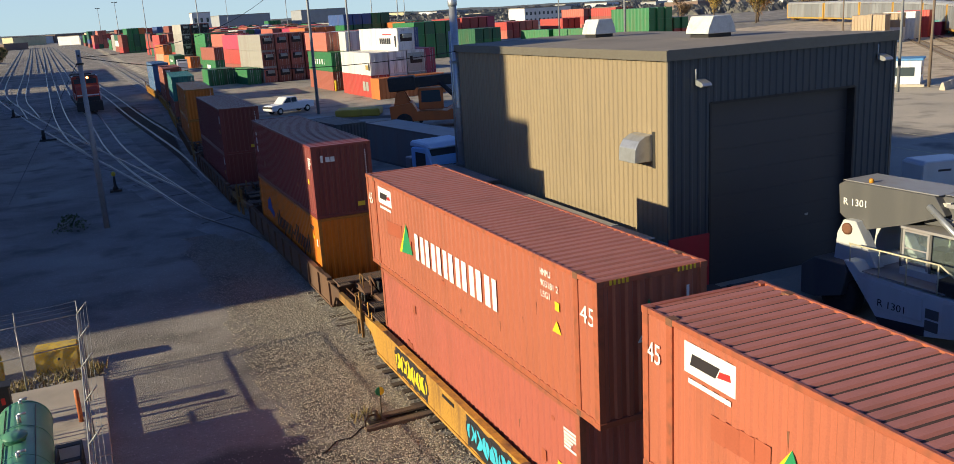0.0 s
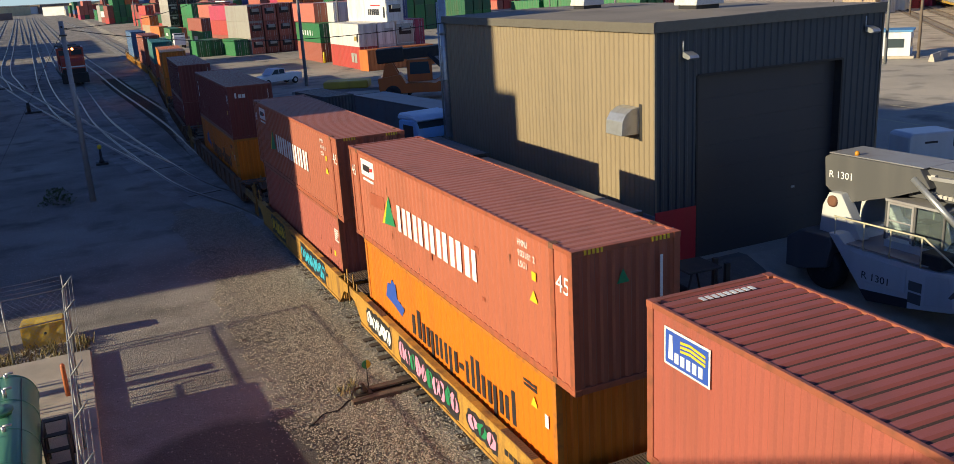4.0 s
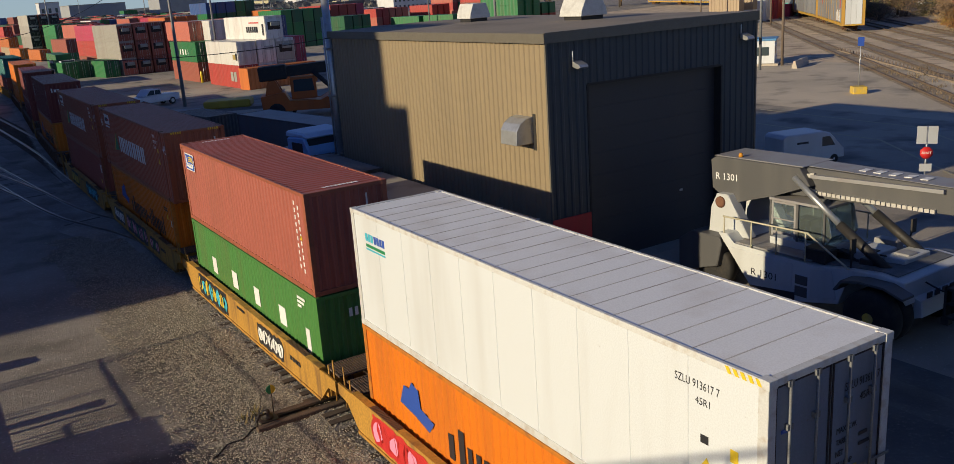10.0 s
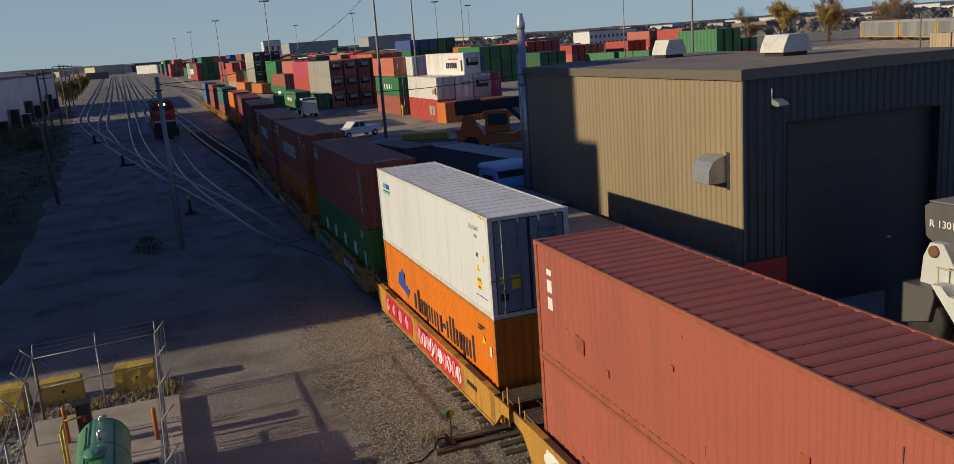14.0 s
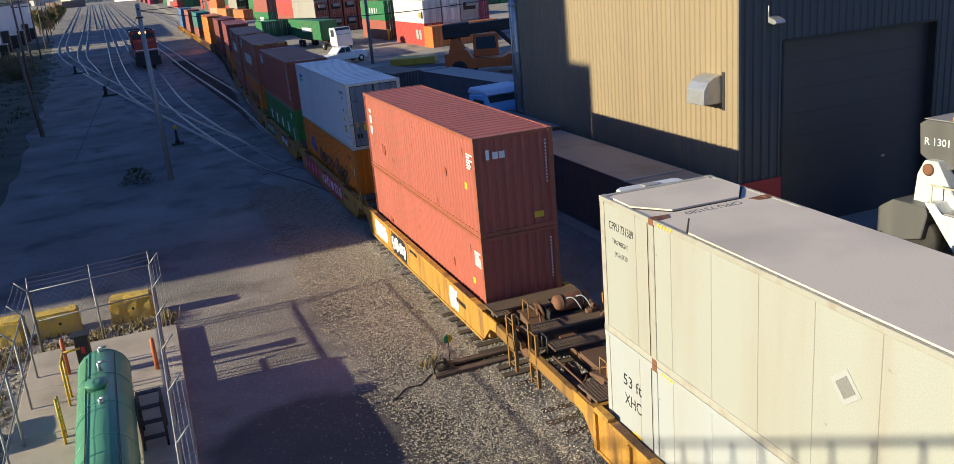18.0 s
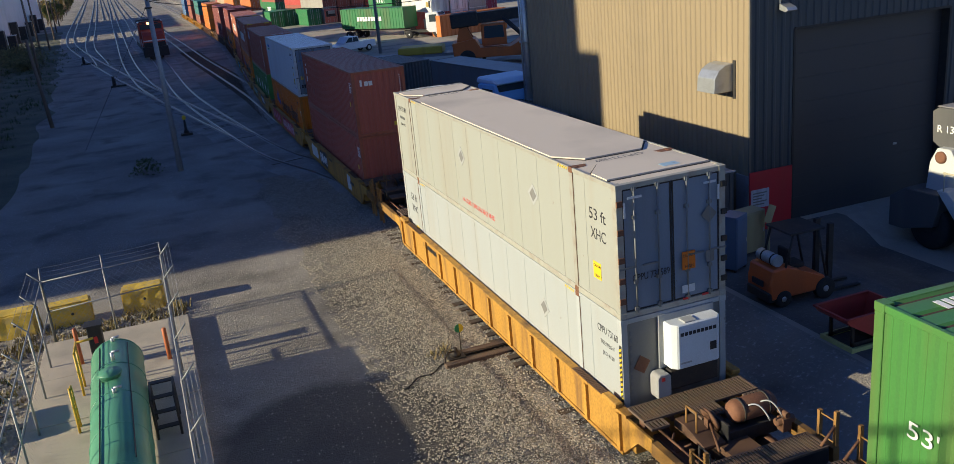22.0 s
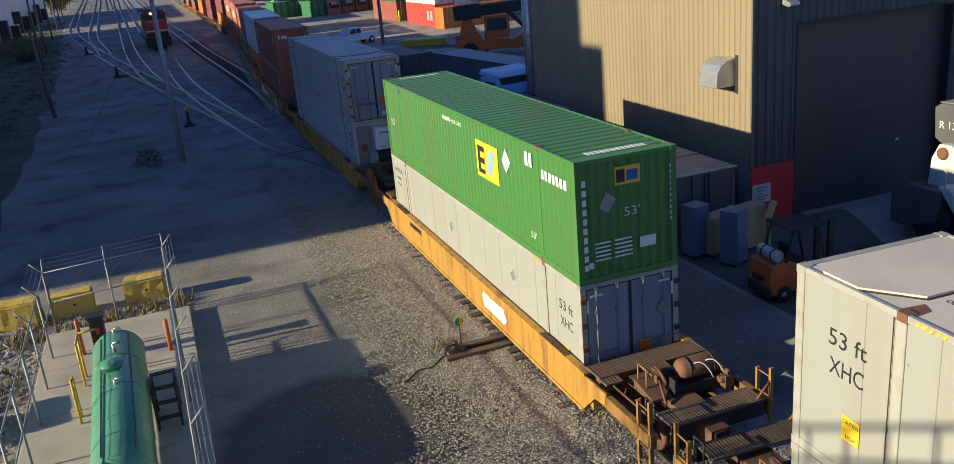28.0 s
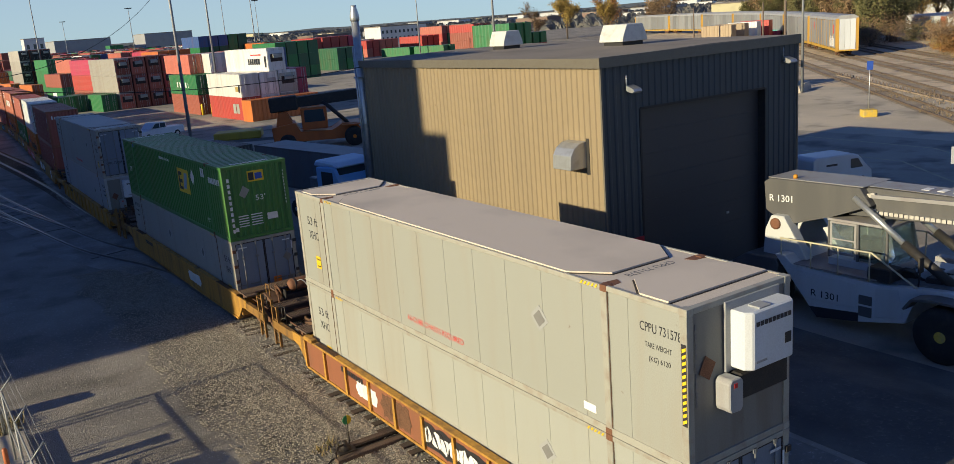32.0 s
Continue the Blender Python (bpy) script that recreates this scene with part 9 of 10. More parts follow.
# ---- railway to the right ----
EARTH = ground_mat("railway_earth", (0.5, 0.4, 0.28), (0.64, 0.52, 0.37), (0.6, 0.49, 0.35), 0.2, 20.0, 0.5, (0.22, 0.16, 0.11))
bm = B()
v = [bm.verts.new(p) for p in ((46, 8, 0.62), (110, 8, 0.62), (330, 250, 0.62), (150, 214, 0.62), (74, 76, 0.62))]
bm.faces.new(v)
solid("railway_ground", bm, EARTH, "brown stony ground under the far tracks", "ground", kind="structure")
SLEEPER = mat("buried_tie", (0.27, 0.21, 0.15), 0.9, var=0.25, scale=3)
_keep, WOOD = WOOD, SLEEPER
for x0, n in ((-7.5, 0), (-3.0, 0), (1.5, 0), (6.5, 0), (11.0, 0)):
    track(lambda y, x0=x0: 109.3 + (y - 81.7) * 0.97 + x0 * 1.35, 6, 190, "rusty running track beyond the yard", n, 6.0, z=0.64, prof=RAIL_FAR, tie_from=14, mat_=mat("dull_rail", (0.17, 0.125, 0.09), 0.7, 0.3, var=0.2))
WOOD = _keep
TRACKBED = ground_mat("oily_track_bed", (0.27, 0.215, 0.155), (0.38, 0.31, 0.225), (0.42, 0.35, 0.26), 0.4, 16.0, 0.5, (0.16, 0.125, 0.09))
for k, x0 in enumerate((-7.5, -3.0, 1.5, 6.5, 11.0)):
    bm = B()
    q = [(109.3 + (y - 81.7) * 0.97 + x0 * 1.35 + s, y, 0.626 + 0.001 * k) for s, y in ((-1.6, 6), (1.6, 6), (1.6, 190), (-1.6, 190))]
    bm.faces.new([bm.verts.new(p) for p in q])
    solid("track_bed", bm, TRACKBED, "dark oily brown bed of a running track", "track bed", "track beds", "structure")


def build_low_wall():
    w = thing("low_barrier", "low timber kerb with short posts along the tracks", "barrier")
    bm = B()
    box(bm, -22, 22, -0.2, 0.2, 0.6, 0.74, pose(72.5, 51, 0, 0, 0, 50.5))
    part("kerb", bm, SLEEPER, w)
    for i in range(40):
        bm = B()
        box(bm, -21.5 + i * 1.1, -21.38 + i * 1.1, -0.05, 0.05, 0.74, 1.05, pose(72.5, 51, 0, 0, 0, 50.5))
        part("post", bm, POLE_WOOD, w)


build_low_wall()


def autorack(x, y, turn, first):
    c = thing("autorack_car", "tall grey car-carrying rail car with orange end frames", "rail car", "parked car carriers", m=pose(x, y, 0.62, 0, 0, turn) @ Matrix.Diagonal((1.06, 1, 1.14, 1)))
    g = paint("rack_grey", (0.24, 0.25, 0.255), rnd=0.2)
    o = paint("rack_orange", (0.52, 0.3, 0.06), dirty=0.5)
    L = 27.4
    for sx in (-1, 1):
        for k in range(10):
            bm = B()
            a, b = sorted((sx * 1.5, sx * 1.44))
            y0 = -L / 2 + 0.7 + k * (L - 1.4) / 10
            box(bm, a, b, y0 + 0.08, y0 + (L - 1.4) / 10 - 0.08, 1.3, 4.9)
            part("side_panel", bm, g, c)
        for k in range(11):
            bm = B()
            y0 = -L / 2 + 0.7 + k * (L - 1.4) / 10
            a, b = sorted((sx * 1.53, sx * 1.4))
            box(bm, a, b, y0 - 0.075, y0 + 0.075, 1.05, 5.0)
            part("upright", bm, o if first else g, c)
    bm = B()
    prism(bm, [(-1.5, 4.95), (-1.45, 5.3), (-0.9, 5.62), (0.9, 5.62), (1.45, 5.3), (1.5, 4.95)], -L / 2, L / 2, "y")
    part("roof", bm, paint("rack_roof", (0.34, 0.35, 0.36), dirty=0.5), c)
    bm = B()
    box(bm, -1.5, 1.5, -L / 2, L / 2, 0.9, 1.25)
    part("underframe", bm, paint("rack_yellow", (0.55, 0.33, 0.05)), c)
    for e in (-1, 1):
        for sx in (-1, 1):
            bm = B()
            a, b = sorted((sx * 1.53, sx * 1.15))
            box(bm, a, b, *sorted((e * (L / 2 + 0.02), e * (L / 2 - 0.6))), 0.9, 5.2)
            part("end_frame", bm, o, c)
        for x0 in (-1.1, -0.36, 0.38):
            bm = B()
            box(bm, x0, x0 + 0.72, *sorted((e * (L / 2 + 0.06), e * (L / 2 - 0.02))), 1.1, 5.1)
            part("end_door", bm, OFFWHITE, c)
        bogie(c, e * (L / 2 - 3.2))
    if first:
        for k in range(5):
            plate(c, -1.506, -8.0 - k * 0.8, -8.6 - k * 0.8, 1.5, 2.6 + 0.3 * (k % 2), WHITE, "graffiti_shape")
        for yy in (-11.0, 8.0):
            plate(c, -1.506, yy, yy - 0.7, 3.2, 4.4, RED, "logo_block")


px, py, ang = 111.6, 83.4, 44.0
for i in range(7):
    cx, cy = px + 13.9 * math.cos(radians(ang)), py + 13.9 * math.sin(radians(ang))
    autorack(cx, cy, ang - 90, i == 0)
    px, py = px + 28.3 * math.cos(radians(ang)), py + 28.3 * math.sin(radians(ang))
    ang += 5.5 if i > 1 else 2.0


# ---- trailers and sheds beyond the bank ----
def trailer(x, y, turn, m=OFFWHITE, lab="white box trailer parked behind the bank"):
    t = thing("box_trailer", lab, "trailer", "parked trailers", m=pose(x, y, 0.6, 0, 0, turn))
    bm = B()
    box(bm, -1.3, 1.3, -8, 8, 1.2, 4.1)
    part("body", bm, m, t, "", 0.03)
    bm = B()
    box(bm, -1.28, 1.28, -7.98, 7.98, 4.1, 4.14)
    part("roof", bm, paint("trailer_roof", (0.42, 0.43, 0.44)), t)
    bm = B()
    box(bm, -0.9, 0.9, -7.6, 7.6, 0.95, 1.19)
    part("underframe", bm, DARK, t)
    for y in (-6.2, -5.0):
        for sx in (-1, 1):
            bm = B()
            tube(bm, (sx * 0.7, y, 0.5), (sx * 1.25, y, 0.5), 0.5, 14)
            part("wheel", bm, BLACK, t)


for i in range(34):
    red = i % 11 == 4
    trailer(99.4 + i * 2.12, 26.4 + i * 2.2, 46, REDDISH if red else OFFWHITE, "red box trailer parked behind the bank" if red else "white box trailer parked behind the bank")
for i in range(12):
    trailer(147 + i * 2.7, 33 + i * 2.6, 46)


def wall_cabinet(x, y, h):
    c = thing("wall_cabinet", "dark steel cabinet standing against the white warehouse", "cabinet", "cabinets along the warehouse", m=pose(x, y, 0))
    bm = B()
    box(bm, -0.7, 0.7, -1.0, 1.0, 0, h)
    part("body", bm, DARK, c, "", 0.03)
    bm = B()
    box(bm, -0.75, 0.75, -1.05, 1.05, h, h + 0.12)
    part("lid", bm, STEEL, c)


for _k in range(9):
    wall_cabinet(-32.0 - (0.0 if _k < 3 else 2.6), 160 + 14.5 * _k, (3.4, 4.6, 3.0)[_k % 3])


def shed(name, x0, x1, y0, y1, z0, h, m, label, windows=0, turn=0.0):
    s = thing(name, label, "building", "distant buildings", m=pose((x0 + x1) / 2, (y0 + y1) / 2, z0, 0, 0, turn))
    w, d = (x1 - x0) / 2, (y1 - y0) / 2
    bm = B()
    box(bm, -w, w, -d, d, -0.5, h)
    part("wall", bm, m, s)
    bm = B()
    box(bm, -w - 0.2, w + 0.2, -d - 0.2, d + 0.2, h, h + 0.5)
    part("roof", bm, ROOFING, s)
    for k in range(windows):
        for r_ in range(2):
            bm = B()
            xx = -w + 2 * w * (k + 0.3) / windows
            box(bm, xx, xx + 2 * w / windows * 0.4, -d - 0.05, -d - 0.005, h * (0.2 + 0.4 * r_), h * (0.38 + 0.4 * r_))
            part("window", bm, GLASS, s)
    return s


SHED_WHITE = mat("shed_white", (0.62, 0.63, 0.63), 0.6, var=0.05, scale=0.2, dirty=0.2)
SHED_GREY = mat("shed_grey", (0.33, 0.34, 0.35), 0.6, var=0.05, scale=0.2, dirty=0.2)
SHED_CREAM = mat("shed_cream", (0.55, 0.5, 0.3), 0.6, var=0.05, scale=0.2, dirty=0.2)
SHED_BRICK = mat("shed_brick", (0.22, 0.15, 0.12), 0.8, var=0.1, scale=0.3)
shed("warehouse", -72, -33, 101.3, 150.0, 0, 13.0, SHED_WHITE, "tall white shed beside the tracks")
shed("warehouse", -72, -33, 150.6, 196, 0, 9.8, SHED_WHITE, "long white warehouse beside the tracks")
shed("warehouse", -74, -35.5, 217, 292, 0, 9.6, SHED_WHITE, "second long white warehouse beside the tracks")
shed("warehouse", -80, -34, 35.4, 101, 0, 17.8, SHED_BRICK, "tall dull brick mill beside the tracks")
shed("warehouse", -80, -46, 37.6, 99, 17.8, 8, SHED_BRICK, "upper storey of the brick mill")
shed("warehouse", 345, 445, 300, 345, 0.6, 7.5, SHED_CREAM, "long cream shed behind the tracks", 0, 35)
shed("warehouse", 285, 335, 130, 190, 0.6, 12.4, SHED_WHITE, "large white warehouse behind the trees", 0, 20)
shed("warehouse", 226, 256, 450, 470, 0.6, 9.2, SHED_WHITE, "pale factory block with windows", 11, 0)
shed("warehouse", 142, 197, 1000, 1060, 0.6, 19.5, SHED_GREY, "grey hall far off", 0, 0)
shed("warehouse", 232, 283, 1000, 1050, 0.6, 20.5, SHED_GREY, "grey hall far off", 0, 0)
shed("warehouse", 102, 119, 900, 920, 0.6, 22.5, SHED_WHITE, "pale block far off", 3, 0)
_r = random.Random(77)
for i in range(56):
    a = radians(-8 + 58 * i / 55)
    d = _r.uniform(700, 1500)
    x, y = d * math.sin(a), d * math.cos(a)
    w, dd, h = _r.uniform(20, 70), _r.uniform(15, 30), _r.uniform(4, 8) * (d / 900)
    shed("distant_building", x - w / 2, x + w / 2, y - dd / 2, y + dd / 2, 0.6, h, _r.choice([SHED_WHITE, SHED_GREY, SHED_GREY, SHED_WHITE, SHED_BRICK, SHED_CREAM]), "low industrial building on the horizon", 0, _r.uniform(0, 60))
for i in range(26):
    a = radians(-30 + 22 * i / 25)
    d = _r.uniform(420, 1100)
    shed("distant_building", d * math.sin(a) - 20, d * math.sin(a) + 20, d * math.cos(a) - 12, d * math.cos(a) + 12, 0, _r.uniform(4, 8) * d / 900, _r.choice([SHED_WHITE, SHED_GREY]), "low industrial building on the horizon", 0, _r.uniform(0, 60))
# distant wooded hills, their haze mixed into the colour
HILL = mat("hazy_hill", (0.12, 0.14, 0.15), 1.0, var=0.1, scale=0.01, dirty=0.3, fine=0.05, bump=0)
vs, fs = [], []
for i in range(181):
    a = radians(-75 + i * 1.0)
    h = 15 + 9 * (noise.noise(Vector((i * 0.06, 0, 0))) + 0.35 * noise.noise(Vector((i * 0.4, 5, 0))))
    for rr, z in ((2300, -2), (2450, max(4, h)), (2800, max(2, h * 0.8)), (2900, -2)):
        vs.append((rr * math.sin(a), rr * math.cos(a), z))
for i in range(180):
    for k in range(3):
        q = i * 4 + k
        fs.append((q, q + 1, q + 5, q + 4))
me = bpy.data.meshes.new("backdrop")
me.from_pydata(vs, [], fs)
me.materials.append(HILL)
tagged(new("backdrop", me), "low hazy wooded ridge on the horizon", "hills", kind="structure")
# belt of scrub and small trees between the yard and the horizon, coloured greyer for haze
vs, fs = [], []
for i in range(9000):
    a = radians(_r.uniform(5, 64))
    d = _r.uniform(520, 1500)
    x, y = d * math.sin(a), d * math.cos(a)
    h = _r.uniform(2, 6.5) * d / 800
    w = h * _r.uniform(.5, 1.2)
    for k in range(2):
        n = len(vs)
        b = _r.uniform(0, 3.14)
        vs.extend([(x - w * math.cos(b), y - w * math.sin(b), 0), (x + w * math.cos(b), y + w * math.sin(b), 0), (x + w * .5 * math.cos(b), y, h * _r.uniform(.7, 1)), (x - w * .3 * math.cos(b), y, h)])
        fs.append((n, n + 1, n + 2, n + 3))
me = bpy.data.meshes.new("distant_woods")
me.from_pydata(vs, [], fs)
me.materials.append(island_mat("hazed_far_woods", (0.12, 0.13, 0.13), (0.22, 0.2, 0.17)))
tagged(new("distant_woods", me), "distant woods along the horizon, greyed in colour for haze", "woods", kind="stuff")


# ---- vehicles and signs of the yard ----
def build_pickup():
    t = thing("pickup_truck", "white pickup truck parked in the shade", "pickup truck", m=pose(13.0, 102.4, 0.6, 0, 0, 112))
    w = paint("car_white", (0.72, 0.73, 0.74), rough=0.3, dirty=0.1)
    bm = B()
    prism(bm, [(-2.9, 0.45), (-2.9, 1.2), (-0.75, 1.2), (-0.6, 1.18), (1.2, 1.18), (2.8, 1.05), (2.95, 0.45)], -0.98, 0.98, "x")
    part("body", bm, w, t, "", 0.06)
    bm = B()
    prism(bm, [(-0.75, 1.18), (-0.6, 1.85), (0.75, 1.88), (1.5, 1.2)], -0.86, 0.86, "x")
    part("cabin", bm, w, t, "", 0.05)
    for sx in (-1, 1):
        for q in ([(-0.55, 1.28), (-0.48, 1.76), (0.15, 1.78), (0.15, 1.28)], [(0.25, 1.28), (0.25, 1.78), (0.72, 1.78), (1.2, 1.28)]):
            bm = B()
            prism(bm, q, *sorted((sx * 0.858, sx * 0.875)), "x")
            part("window", bm, GLASS, t)
    for y in (-1.9, 1.85):
        for sx in (-0.86, 0.86):
            wheel_on(t, sx, y, 0.4, 0.26, STEEL)
    bm = B()
    box(bm, -0.9, 0.9, 2.93, 2.98, 0.75, 0.98)
    part("grille", bm, DARK, t)


build_pickup()


def build_van():
    t = thing("white_van", "white van parked in the workshop's shadow", "van", m=pose(30.4, 30.2, 0.6, 0, 0, -105) @ Matrix.Diagonal((0.85, 0.72, 0.72, 1)))
    w = paint("van_white", (0.66, 0.67, 0.68), rough=0.35, dirty=0.1)
    bm = B()
    prism(bm, [(-2.7, 0.4), (-2.7, 2.3), (-2.4, 2.5), (0.9, 2.5), (1.5, 2.3), (2.2, 1.35), (2.7, 1.1), (2.75, 0.4)], -0.98, 0.98, "x")
    part("body", bm, w, t, "", 0.08)
    bm = B()
    prism(bm, [(1.55, 2.22), (2.16, 1.42), (2.2, 1.42), (1.6, 2.26)], -0.85, 0.85, "x")
    part("windscreen", bm, GLASS, t)
    for sx in (-1, 1):
        bm = B()
        prism(bm, [(0.7, 1.4), (0.7, 2.1), (1.35, 2.1), (1.85, 1.4)], *sorted((sx * 0.978, sx * 0.99)), "x")
        part("window", bm, GLASS, t)
        bm = B()
        box(bm, *sorted((sx * 0.979, sx * 0.986)), -1.5, -0.5, 1.75, 1.9)
        part("writing_bar", bm, INK, t)
        for y in (-1.7, 1.8):
            wheel_on(t, sx * 0.88, y, 0.36, 0.24, STEEL)


build_van()


def truck_cab(x, y, turn, m, label, z=0.6, scale_z=1.0):
    t = thing("yard_tractor", label, "truck", "yard tractors", m=pose(x, y, z, 0, 0, turn))
    bm = B()
    box(bm, -0.5, 0.5, -2.8, 2.6, 0.6, 0.95)
    part("chassis", bm, DARK, t, "", 0.03)
    bm = B()
    prism(bm, [(0.6, 0.95), (0.6, 3.0), (2.2, 3.1), (2.7, 2.3), (2.85, 0.6), (1.0, 0.6)], -1.15, 1.15, "x")
    part("cab", bm, m, t, "", 0.06)
    bm = B()
    prism(bm, [(2.26, 2.95), (2.7, 2.15), (2.73, 2.15), (2.3, 3.0)], -1.0, 1.0, "x")
    part("windscreen", bm, GLASS, t)
    for sx in (-1, 1):
        bm = B()
        box(bm, *sorted((sx * 1.15, sx * 1.165)), 1.1, 2.1, 1.9, 2.8)
        part("window", bm, GLASS, t)
        for yy in (-1.8, 1.9):
            wheel_on(t, sx * 0.95, yy, 0.5, 0.35, WHITE)
    return t


t = truck_cab(8.6, 46.8, 188, paint("tractor_blue", (0.24, 0.52, 0.85), dirty=0.25, dirt=(0.5, 0.52, 0.55)), "blue and white yard tractor with a pale roof")
t.matrix_basis = t.matrix_basis @ Matrix.Diagonal((1.18, 1.1, 1.05, 1))
bm = B()
prism(bm, [(0.3, 3.02), (0.5, 3.35), (2.1, 3.3), (2.5, 3.05)], -1.1, 1.1, "x")
part("roof_cover", bm, paint("pale_blue", (0.6, 0.76, 0.9), dirty=0.1), t, "", 0.08)
bm = B()
tube(bm, (-0.8, 0.4, 1.0), (-0.8, 0.4, 3.2), 0.09, 10)
part("exhaust", bm, DARK, t)
bm = B()
box(bm, -1.1, 1.1, -0.2, 0.5, 0.96, 2.4)
part("engine_bay", bm, mat("engine_grey", (0.2, 0.22, 0.24), 0.5, 0.3, var=0.3), t, "", 0.05)


def build_orange_machine():
    t = thing("reach_stacker", "orange container handler with a long black boom", "reach stacker", m=pose(21.2, 76.6, 0.6, 0, 0, 248) @ Matrix.Diagonal((1, 1, 0.98, 1)))
    o = paint("handler_orange", (0.6, 0.14, 0.025), rough=0.45, dirty=0.3)
    bm = B()
    prism(bm, [(-4.2, 0.8), (-4.3, 2.2), (-2.2, 2.5), (-1.8, 1.6), (1.0, 1.5), (2.0, 2.1), (3.9, 2.0), (4.1, 1.0), (2.0, 0.7)], -1.5, 1.5, "x")
    part("chassis", bm, o, t, "", 0.05)
    bm = B()
    box(bm, -0.8, 0.8, -1.6, 0.7, 1.7, 3.7)
    part("cab", bm, o, t, "", 0.08)
    for sx in (-1, 1):
        bm = B()
        prism(bm, [(-1.35, 2.4), (-1.3, 3.5), (0.4, 3.5), (0.5, 2.4)], *sorted((sx * 0.8, sx * 0.82)), "x")
        part("window", bm, GLASS, t)
        bm = B()
        prism(bm, [(-3.9, 2.2), (-3.6, 3.4), (-2.9, 3.6), (-2.3, 2.3)], *sorted((sx * 0.85, sx * 1.15)), "x")
        part("tower_plate", bm, o, t)
        bm = B()
        tube(bm, (sx * 0.9, 2.6, 1.9), (sx * 0.8, 0.4, 4.2), 0.16, 10)
        part("lift_cylinder", bm, DARK, t)
        for xw in (1.5, 2.05):
            wheel_on(t, sx * xw, 2.9, 0.86, 0.5, ORANGE)
        wheel_on(t, sx * 1.3, -3.0, 0.78, 0.5, ORANGE)
        bm = B()
        box(bm, *sorted((sx * 1.1, sx * 2.3)), 1.9, 3.9, 1.9, 2.0)
        part("fender", bm, o, t, "", 0.03)
    bm = B()
    box(bm, -0.6, 0.6, -0.6, 10.6, -0.45, 0.5, pose(0, -3.4, 4.15, 3))
    part("boom", bm, DARK, t, "black telescopic boom", 0.03)
    bm = B()
    box(bm, -0.9, 0.9, -0.9, 1.6, -0.6, 0.7, pose(0, -3.4, 4.15, 3))
    part("boom_root", bm, DARK, t, "", 0.1)
    bm = B()
    box(bm, -3.0, 3.0, 6.4, 7.3, 2.6, 3.2)
    box(bm, -0.5, 0.5, 6.4, 7.3, 3.2, 4.4)
    part("spreader", bm, DARK, t, "", 0.03)
    y_ = thing("flatbed_chassis", "yellow and grey empty container chassis parked in the shade", "trailer", m=pose(15.8, 80.5, 0.6, 0, 0, 64))
    bm = B()
    box(bm, -1.2, 1.2, -6, 6, 1.0, 1.25)
    part("bed", bm, paint("chassis_grey", (0.22, 0.22, 0.22)), y_)
    bm = B()
    box(bm, -1.25, 1.25, -1.2, 3.0, 1.26, 1.95)
    part("load", bm, paint("load_yellow", (0.5, 0.36, 0.04)), y_, "", 0.1)
    for yy in (-4.6, -3.4):
        for sx in (-0.95, 0.95):
            wheel_on(y_, sx, yy, 0.5, 0.4, STEEL)


build_orange_machine()


def post_sign(x, y, h, m, w, hh, turn, label, base=False, boards=1):
    s = thing("sign_post", label, "sign", m=pose(x, y, ground_z(x, y), 0, 0, turn))
    bm = B()
    tube(bm, (0, 0, 0), (0, 0, h), 0.04, 8)
    part("post", bm, STEEL, s)
    for k in range(boards):
        off = (k - (boards - 1) / 2) * (w + 0.06)
        bm = B()
        box(bm, off - w / 2, off + w / 2, -0.06, -0.04, h - hh, h)
        part("board", bm, m, s, "", 0.008)
    if base:
        bm = B()
        box(bm, -0.55, 0.55, -0.55, 0.55, 0, 0.6)
        part("base_block", bm, YBLOCK, s, "yellow concrete base", 0.05)
    return s


post_sign(55.1, 43.8, 4.5, BLUE, 0.5, 0.7, -40, "blue sign on a post in a yellow concrete base", True)
post_sign(36.4, 19.5, 2.2, paint("sign_blue", (0.08, 0.23, 0.4)), 0.6, 0.45, -50, "blue rectangular notice sign on a post")
s = post_sign(29.2, 22.7, 3.4, paint("sign_back", (0.4, 0.42, 0.44)), 0.41, 0.82, -50, "post with two grey boards above a red stop sign", False, 2)
bm = B()
lathe(bm, [(0.0, 0), (0.29, 0), (0.29, 0.02), (0.0, 0.02)], 8, Matrix.Translation((0, -0.06, 2.17)) @ Matrix.Rotation(radians(90), 4, "X") @ Matrix.Rotation(radians(22.5), 4, "Z"))
part("stop_plate", bm, paint("stop_red", (0.5, 0.02, 0.02)), s, "red octagonal stop plate")
letters("ARRET", 0.15, WHITE, s, on_near(-0.21, -0.085, 2.12), "lettering", width=0.42)
bm = B()
box(bm, -0.26, 0.26, -0.07, -0.05, 1.3, 1.66)
part("lower_board", bm, paint("sign_back", (0.5, 0.52, 0.53)), s)


